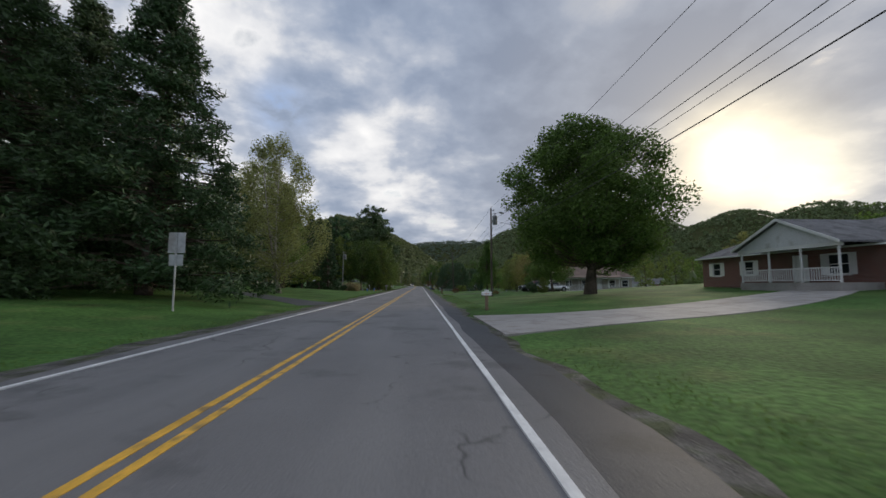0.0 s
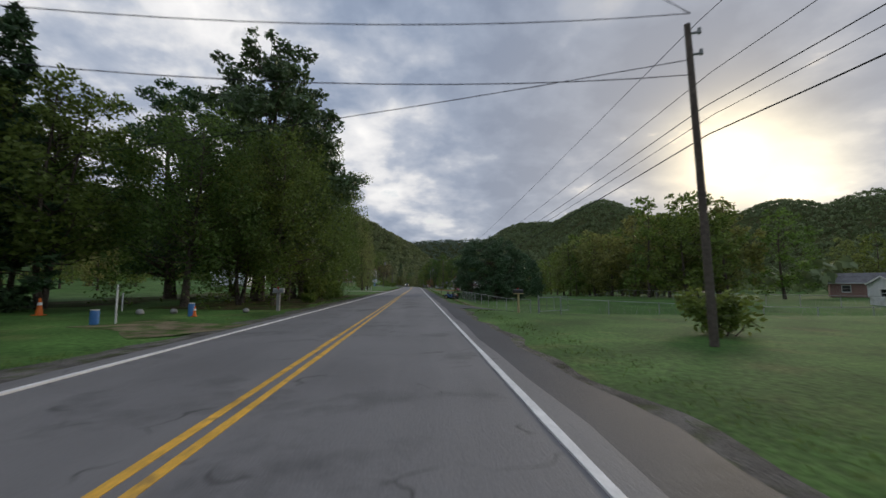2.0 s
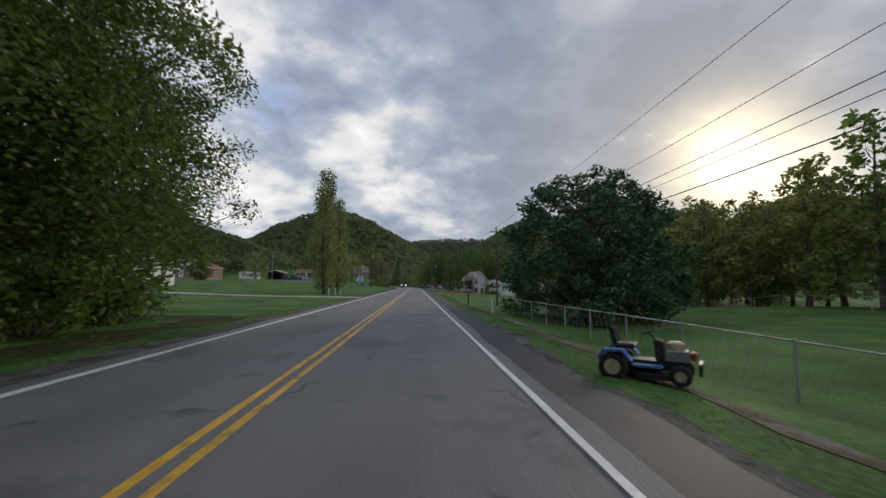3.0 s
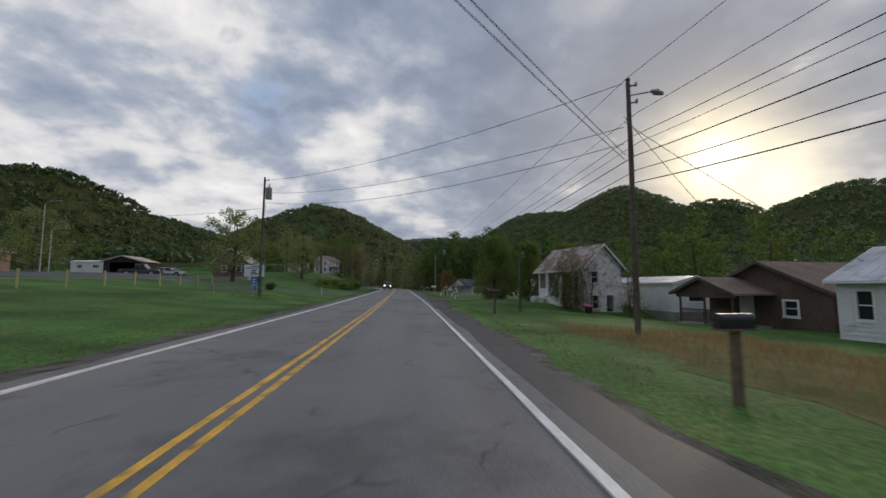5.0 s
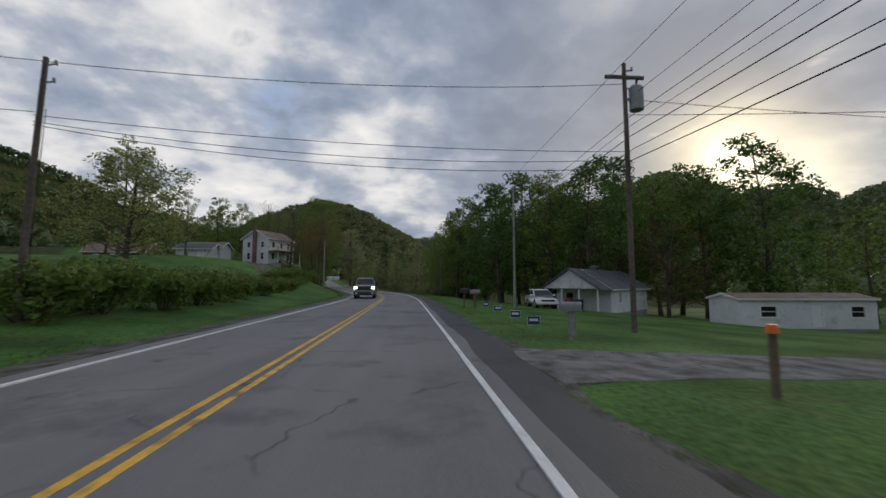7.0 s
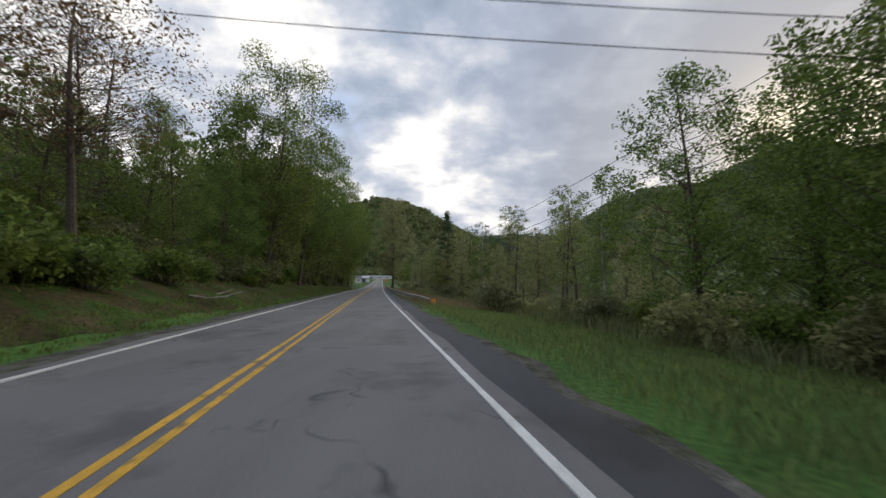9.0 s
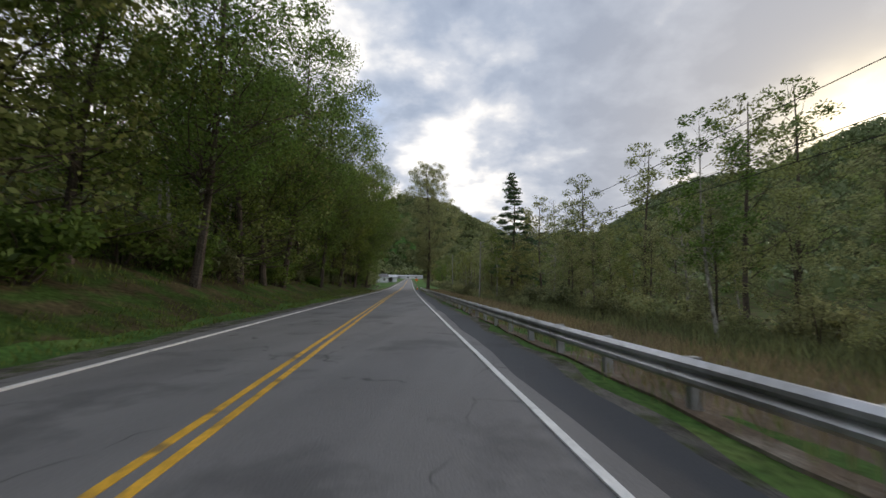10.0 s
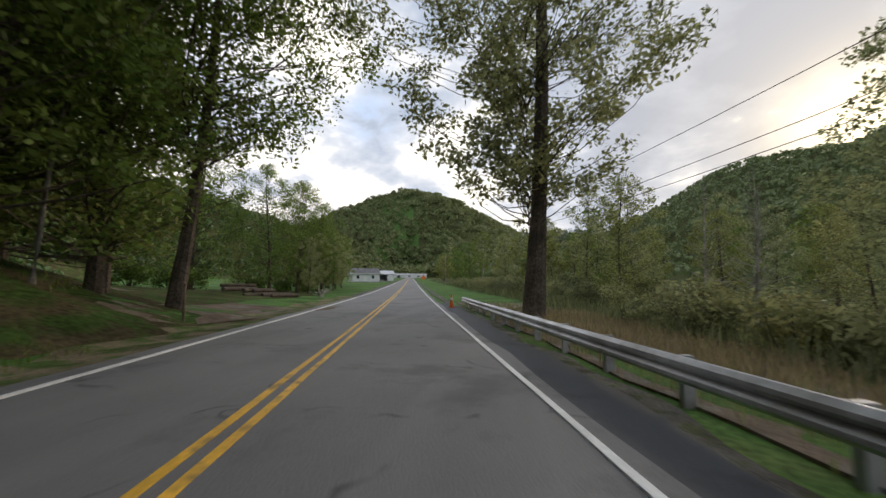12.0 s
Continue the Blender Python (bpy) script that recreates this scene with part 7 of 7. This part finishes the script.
for s, d in ((264.9, 6.2), (267.9, 6.4), (272.3, 6.7), (277, 7.0)):
    yard_sign(s, d, -8)
lot_sign = empty("lot_sign", spot(263.8, 7.1, -10), "dark sign board with pale bars on a thin post", "sign")
part("panel", boxed((-0.26, 0.26, -0.02, 0.02, 0.72, 1.08)), BLACK, lot_sign)
for z in (0.82, 0.96):
    part("text_bar", boxed((-0.2, 0.2, -0.026, -0.02, z - 0.03, z + 0.03)), WHITE_PLASTIC, lot_sign)
part("post", boxed((-0.04, 0.04, 0.02, 0.07, -0.2, 1.0)), GREY_POLE, lot_sign)
for s, d in ((560, 5.4),):
    w = empty("warning_sign", spot(s, d, 0), "orange diamond work sign on a stand", "road sign")
    bm = boxed((-0.6, 0.6, -0.01, 0.01, -0.6, 0.6))
    bmesh.ops.transform(bm, matrix=Matrix.Translation((0, 0, 1.7)) @ Matrix.Rotation(math.pi / 4, 4, "Y"), verts=bm.verts)
    part("panel", bm, ORANGE, w)
    part("post", boxed((-0.03, 0.03, 0.011, 0.06, -0.2, 2.3)), METAL_GREY, w)


def cone(s, d, k=1.0):
    c = empty("traffic_cone", spot(s, d, 0, 0.02, k), "orange traffic cone with a pale band", "cone", "traffic cones")
    part("base", boxed((-0.18, 0.18, -0.18, 0.18, 0, 0.03), bevel=0.01), ORANGE, c)
    part("cone_body", tube(bmesh.new(), [(0, 0, 0.03), (0, 0, 0.72)], [0.13, 0.03], 14), ORANGE, c)
    part("band", tube(bmesh.new(), [(0, 0, 0.42), (0, 0, 0.54)], [0.085, 0.065], 14), WHITE_PLASTIC, c)


cone(455, 3.9)
cone(90.1, -13.8)
cone(90.2, -7.6, 0.6)


def barrel(s, d, mat, label, high=0.6, r=0.2):
    b = empty("plastic_barrel", spot(s, d), label, "barrel")
    part("drum", tube(bmesh.new(), [(0, 0, 0), (0, 0, 0.05), (0, 0, high * 0.5), (0, 0, high - 0.05), (0, 0, high)], [r * 0.93, r, r * 1.04, r, r * 0.93], 16), mat, b)
    part("rim", tube(bmesh.new(), [(0, 0, high), (0, 0, high + 0.03)], [r * 1.0, r * 1.0], 16), WHITE_PLASTIC, b)


barrel(86.5, -8.9, BLUE, "blue plastic barrel beside a white post", 0.48, 0.13)
barrel(90.5, -7.9, BLUE, "blue and white plastic barrel on the grass", 0.55, 0.12)


def post(s, d, high, mat, label, r=0.05, tilt=0.0, name="marker_post", cap=None):
    p = empty(name, spot(s, d), label, "post")
    part("stake", tube(bmesh.new(), [(0, 0, -0.2), (tilt * 0.5, 0, high * 0.6), (tilt, 0, high)], [r, r, r * 0.9], 10), mat, p)
    if cap:
        part("cap", tube(bmesh.new(), [(tilt, 0, high), (tilt, 0, high + 0.12)], [r * 1.6, r * 1.2], 10), cap, p)


for s, d, h, mat, text, r in ((86.9, -8.5, 1.35, WHITE_PLASTIC, "thin white post beside the barrel", 0.03), (93, -12.5, 0.9, WHITE_PLASTIC, "short white post under the trees", 0.03),
                              (229, -7.9, 0.85, WHITE_PLASTIC, "thin white marker post on the lawn", 0.03),                               (159, -8.9, 0.9, WHITE_TRIM, "short white post at the poplars", 0.06), (161.5, -8.6, 0.9, WHITE_TRIM, "short white post at the poplars", 0.06), (164, -8.4, 0.9, WHITE_TRIM, "short white post at the poplars", 0.06),
                              (251.5, 7.6, 1.1, WOOD_POST, "rusty iron post on the lawn", 0.03), (446, -5.8, 1.25, WOOD_POST, "thin sign post at the dirt drive", 0.04),
                              (12, -24, 0.6, STONE, "short stone post on the lawn", 0.12), (132, 6.3, 0.8, WHITE_TRIM, "thin white marker post on the verge", 0.03)):
    post(s, d, h, mat, text, r)
post(257.2, 7.1, 0.85, WOOD_POST, "wooden post with an orange-red top", 0.055, 0, "topped_post", ORANGE)
post(222.9, 7.0, 0.5, WHITE_PLASTIC, "slanting white plastic pipe in the grass", 0.06, 0.22, "drain_pipe")


def swing_set(m):
    w = empty("swing_set", m, "white A-frame swing set without its swings", "swing set")
    for y in (0.0, 2.9, 5.8):
        for side in (-0.5, 0.5):
            part("a_frame", rod((side, y, 0), (0, y, 1.15), 0.03), WHITE_TRIM, w)
        part("brace", rod((-0.26, y, 0.55), (0.26, y, 0.55), 0.02), WHITE_TRIM, w)
    part("low_rail", rod((0.35, 0, 0.4), (0.35, 5.8, 0.4), 0.02), WOOD_POST, w)
    part("glider_seat", boxed((-0.25, 0.25, 3.6, 4.0, 0.3, 0.35)), BLUE, w)


swing_set(spot(229.8, 8.0, 8, 0))
hoop = empty("basketball_hoop", spot(249.5, 24, 60), "white basketball backboard on a dark pole", "hoop")
part("pole", rod((0, 0, -0.2), (0, 0, 2.4), 0.05), BLACK, hoop)
part("backboard", boxed((-0.55, 0.55, 0.1, 0.13, 2.1, 2.8)), WHITE_PLASTIC, hoop)
part("ring", tube(bmesh.new(), [(0.22 * math.cos(a), 0.36 + 0.22 * math.sin(a), 2.25) for a in (2 * math.pi * i / 14 for i in range(15))], [0.012] * 15, 5, caps=False), ORANGE, hoop)
pots = empty("yard_bin", spot(210.6, 15.9, 0, 0, 0.8), "black bin with a bright pink lid by the wall", "bin")
part("bin_body", hexa((-0.22, 0.22, -0.22, 0.22), (-0.28, 0.28, -0.28, 0.28), 0.0, 0.62), BLACK, pots)
part("lid", boxed((-0.33, 0.33, -0.33, 0.33, 0.62, 0.84), bevel=0.08), PINK, pots)
for s, d, sx in ((219.3, 14.4, 0.5), (217.9, 14.3, 0.4), (216.7, 14.5, 0.55), (240, 18, 0.4), (243, 19, 0.5)):
    j = empty("household_junk", spot(s, d, 40 * s, 0.1), "pale heap of discarded household things", "junk")
    r = np.random.default_rng(int(s * 10))
    part("crate", boxed((-sx / 2, sx / 2, -0.2, 0.25, 0, 0.4), bevel=0.02), OLD_WHITE, j)
    part("bag", tube(bmesh.new(), [(sx, 0, 0), (sx, 0, 0.15), (sx, 0.05, 0.35), (sx, 0.05, 0.5)], [0.2, 0.28, 0.2, 0.05], 9), BLACK, j)
bench = empty("plank_rail", spot(211.0, -10.8, 8), "weathered plank rail on short posts", "fence")
for x in (-1.3, 0.0, 1.3):
    part("post", boxed((x - 0.06, x + 0.06, -0.05, 0.05, -0.2, 0.75 if x else 0.45)), GREY_POLE, bench)
part("plank", boxed((-1.35, 1.35, -0.08, -0.05, 0.45, 0.58)), GREY_POLE, bench)
for i, (s, d) in enumerate(((92.0, -9.5), (93.3, -6.7), (91.2, -10.5))):
    st = empty("garden_stone", spot(s, d, 50 * i), "pale rounded stone on the grass", "stone")
    bm = bmesh.new()
    bmesh.ops.create_icosphere(bm, subdivisions=2, radius=0.16)
    for v in bm.verts:
        v.co *= 1 + 0.25 * noise.noise(v.co * 4 + Vector((i, 0, 0)))
        v.co.z = max(v.co.z * 0.9 + 0.1, 0.0)
    part("boulder", bm, STONE, st)


# ---- lamps of the lot ----
for s, d, h in ((231, -40, 8.5), (236, -43, 6.0)):
    lp = empty("lot_lamp", spot(s, d, -90), "slim street lamp with a curved arm", "street lamp", "lot lamps")
    part("pole", tube(bmesh.new(), [(0, 0, -0.2), (0, 0, h * 0.95), (0, 0.3, h), (0, 1.2, h + 0.1)], [0.08, 0.06, 0.05, 0.04], 8), METAL_GREY, lp)
    part("lamp_head", boxed((-0.12, 0.12, 1.1, 1.7, h + 0.03, h + 0.16), bevel=0.03), DULL_METAL, lp)


# ---- fences ----
def chain_fence(name, label, pts, high=1.1, gap=2.6, mat=METAL_GREY):
    """Steel posts, a top rail and a woven mesh of thin wires."""
    f = empty(name, Matrix.Identity(4), label, "fence")
    pts = np.array(pts, float)
    cum = np.concatenate([[0], np.cumsum(np.hypot(*np.diff(pts, axis=0).T))])
    n = max(2, int(cum[-1] / gap) + 1)
    at = np.linspace(0, cum[-1], n)
    ss, dd = np.interp(at, cum, pts[:, 0]), np.interp(at, cum, pts[:, 1])
    tops = [top_of(s, d, high) for s, d in zip(ss, dd)]
    lows = [top_of(s, d, 0.03) for s, d in zip(ss, dd)]
    for a, b in zip(lows, tops):
        part("fence_post", rod(a - Vector((0, 0, 0.2)), b + Vector((0, 0, 0.05)), 0.03, 8), mat, f)
    bm = tube(bmesh.new(), tops, [0.02] * n, 6)
    part("top_rail", bm, mat, f)
    bm = bmesh.new()
    for (a, b), (c, e) in zip(zip(lows, tops), zip(lows[1:], tops[1:])):
        k = max(2, int((c - a).length / 0.35))
        for i in range(k):
            for low, high_p in ((a.lerp(c, i / k), b.lerp(e, (i + 1) / k)), (a.lerp(c, (i + 1) / k), b.lerp(e, i / k))):
                tube(bm, [low, high_p], [0.003, 0.003], 3, caps=False)
    mesh = part("wire_mesh", bm, mat, f)
    mesh["kind"] = "stuff"
    return f


chain_fence("chain_link_fence", "low chain-link fence along the hay field", [(137, 8.6), (118, 8.4), (101.5, 10.2)])
chain_fence("chain_link_fence", "low chain-link fence at the field gate", [(98, 11.2), (96, 18), (93, 34)])
chain_fence("chain_link_fence", "far chain-link fence at the wood edge", [(84, 42), (110, 42), (140, 41), (165, 40)], 1.2, 4.0)
gate = empty("field_gate", spot(100.0, 10.4, 30), "tubular steel field gate standing half open", "gate")
part("gate_frame", tube(bmesh.new(), [(0, 0, 0.25), (3.0, 0, 0.25), (3.0, 0, 1.2), (0, 0, 1.2), (0, 0, 0.25)], [0.025] * 5, 6), METAL_GREY, gate)
for x in (0.75, 1.5, 2.25):
    part("upright", rod((x, 0, 0.25), (x, 0, 1.2), 0.015, 6), METAL_GREY, gate)
part("hinge_post", rod((-0.08, 0, -0.2), (-0.08, 0, 1.35), 0.05, 8), METAL_GREY, gate)
white_fence = empty("picket_fence", spot(49, -44, 0), "low white picket fence by the house", "fence")
for i in range(18):
    part("picket", boxed((i * 0.2, i * 0.2 + 0.1, 0, 0.03, 0.05, 0.75)), WHITE_TRIM, white_fence)
part("rail", boxed((0, 3.6, 0.03, 0.06, 0.2, 0.28), (0, 3.6, 0.03, 0.06, 0.5, 0.58)), WHITE_TRIM, white_fence)
field_fence = empty("wire_field_fence", Matrix.Identity(4), "wooden posts with wire along the pasture", "fence")
prev = None
for i in range(14):
    s = 184 + i * 3.0
    p = top_of(s, -17.5, 1.0)
    part("fence_post", rod(top_of(s, -17.5, -0.2), p, 0.05, 7), YELLOW_WOOD, field_fence)
    if prev:
        for z in (0.1, 0.5):
            part("fence_wire", rod(prev - Vector((0, 0, z)), p - Vector((0, 0, z)), 0.006, 4), METAL_GREY, field_fence)
    prev = p
old_gate = empty("wooden_gate", spot(264.0, -10.8, 70), "grey wooden gate with a diagonal board", "gate")
for z in (0.35, 1.1):
    part("board", boxed((0, 2.6, -0.02, 0.02, z, z + 0.11)), GREY_POLE, old_gate)
part("diagonal", rod((0.05, 0, 0.4), (2.5, 0, 1.12), 0.04, 6), GREY_POLE, old_gate)
for x in (0.0, 2.6):
    part("gate_post", boxed((x - 0.08, x + 0.08, -0.08, 0.08, -0.2, 1.4)), GREY_POLE, old_gate)


# ---- guardrail ----
RAIL = [(353.5, 6.1, 0.34), (357, 5.45, 0.42), (362, 5.0, 0.45), (372, 4.82, 0.46), (400, 4.78, 0.46), (457, 4.72, 0.46)]
rail = empty("guardrail", Matrix.Identity(4), "galvanised steel guardrail along the bend", "guardrail")
rs = np.arange(353.5, 457.1, 1.0)
rd = np.interp(rs, [r[0] for r in RAIL], [r[1] for r in RAIL])
rd = np.convolve(np.pad(rd, 4, mode="edge"), np.ones(9) / 9, mode="valid")
rz = np.interp(rs, [r[0] for r in RAIL], [r[2] for r in RAIL])
profile = [(0.0, -0.155), (-0.02, -0.15), (-0.075, -0.10), (-0.075, -0.055), (-0.01, 0.0), (-0.075, 0.055), (-0.075, 0.10), (-0.02, 0.15), (0.0, 0.155), (0.006, 0.15), (-0.06, 0.10), (-0.06, 0.06), (0.004, 0.0), (-0.06, -0.06), (-0.06, -0.10), (0.006, -0.15)]
SEG = 4
for i0 in range(0, len(rs) - 1, SEG):
    verts, faces = [], []
    ids = range(i0, min(i0 + SEG, len(rs) - 1) + 1)
    for i in ids:
        for off, z in profile:
            x, y = along(rs[i], rd[i] + off)
            verts.append((float(x), float(y), float(ground_z(rs[i], rd[i])) + rz[i] + z - 0.02))
    n = len(profile)
    for a in range(len(ids) - 1):
        for k in range(n):
            faces.append((a * n + k, a * n + (k + 1) % n, (a + 1) * n + (k + 1) % n, (a + 1) * n + k))
    link_mesh("rail_beam", verts, faces, RAIL_METAL, rail, smooth=False)
for s in np.arange(355, 457, 1.9):
    d = float(np.interp(s, rs, rd))
    z = float(np.interp(s, rs, rz))
    x, y = along(s, d + 0.14)
    pm = pose(float(x), float(y), float(ground_z(s, d)), 0, 0, heading(s))
    ob = part("rail_post", boxed((-0.07, 0.07, -0.05, 0.05, -0.4, z + 0.12)), METAL_GREY, rail)
    ob.matrix_local = pm
ob = part("end_marker", boxed((-0.16, 0.16, -0.03, 0.0, 0.2, 0.5)), material("amber_marker", (0.80, 0.30, 0.03), 0.5), rail, "bright orange end marker")
ob.matrix_local = spot(353.4, 6.1)


# ---- logs and litter at the dirt drive ----
r = np.random.default_rng(77)
for i in range(9):
    lg = empty("cut_log", spot(465.5 + 0.6 * (i % 3) + r.random() * 0.4, -8.0 - 0.5 * i - r.random(), 60 + 30 * r.random(), 0.15 + 0.28 * (i // 4)), "cut log lying in a loose pile", "log", "log pile")
    ln, rr = 1.2 + 1.0 * r.random(), 0.13 + 0.06 * r.random()
    part("log_bark", tube(bmesh.new(), [(-ln, 0, 0), (0, 0, 0.03), (ln, 0, 0)], [rr, rr * 0.95, rr * 0.9], 10), BARK, lg)
    part("log_face", rod((ln, 0, 0), (ln + 0.01, 0, 0), rr * 0.85, 10), LOG_END, lg)
stump = empty("uprooted_stump", spot(470, -6.6, 30), "pale uprooted stump with bare roots", "stump")
bm = bmesh.new()
rg = np.random.default_rng(9)
for i in range(9):
    a = i * 0.7
    limb(bm, (0, 0, 0.3), (1.1 * math.cos(a), 0.9 * math.sin(a), 0.25 + 0.8 * rg.random()), 0.09, 0.02, rg, 5)
tube(bm, [(0, 0, -0.1), (0, 0, 0.7)], [0.28, 0.2], 10)
part("stump_wood", bm, PALE_BARK, stump)
fallen = empty("fallen_branch", spot(346, -7.2, 20, 0.08), "fallen pale branch on the bank", "branch")
bm = bmesh.new()
limb(bm, (0, 0, 0), (2.4, 0.5, 0.15), 0.06, 0.03, rg, 6)
limb(bm, (1.2, 0.2, 0.05), (2.0, 1.0, 0.3), 0.03, 0.01, rg, 5)
part("branch_wood", bm, PALE_BARK, fallen)
# creepers and thin saplings on the old house
creeper = make_tree("creeper_vine", "tangled half-dead creeper on the old house", 210, 4.2, 1.3, 0.3, 0.05, LEAF_WOOD, clumps=70, leaves=1500, leaf=0.08, clump_r=0.34, shape="column", stems=2, limb_k=0.22)
plant(creeper, [(212.3, 15.6, 1.05), (211.8, 20.4, 0.8), (213.8, 15.2, 1.0)])
dead_vine = make_tree("dead_vine", "brown leafless vine climbing the old house", 212, 5.0, 1.2, 0.2, 0.06, LEAF_RUST, clumps=120, leaves=900, leaf=0.07, clump_r=0.3, shape="column", stems=3, limb_k=0.2)
plant(dead_vine, [(211.7, 15.3, 1.1), (211.2, 16.4, 1.0), (213.0, 15.0, 1.05), (211.0, 19.6, 0.9)])
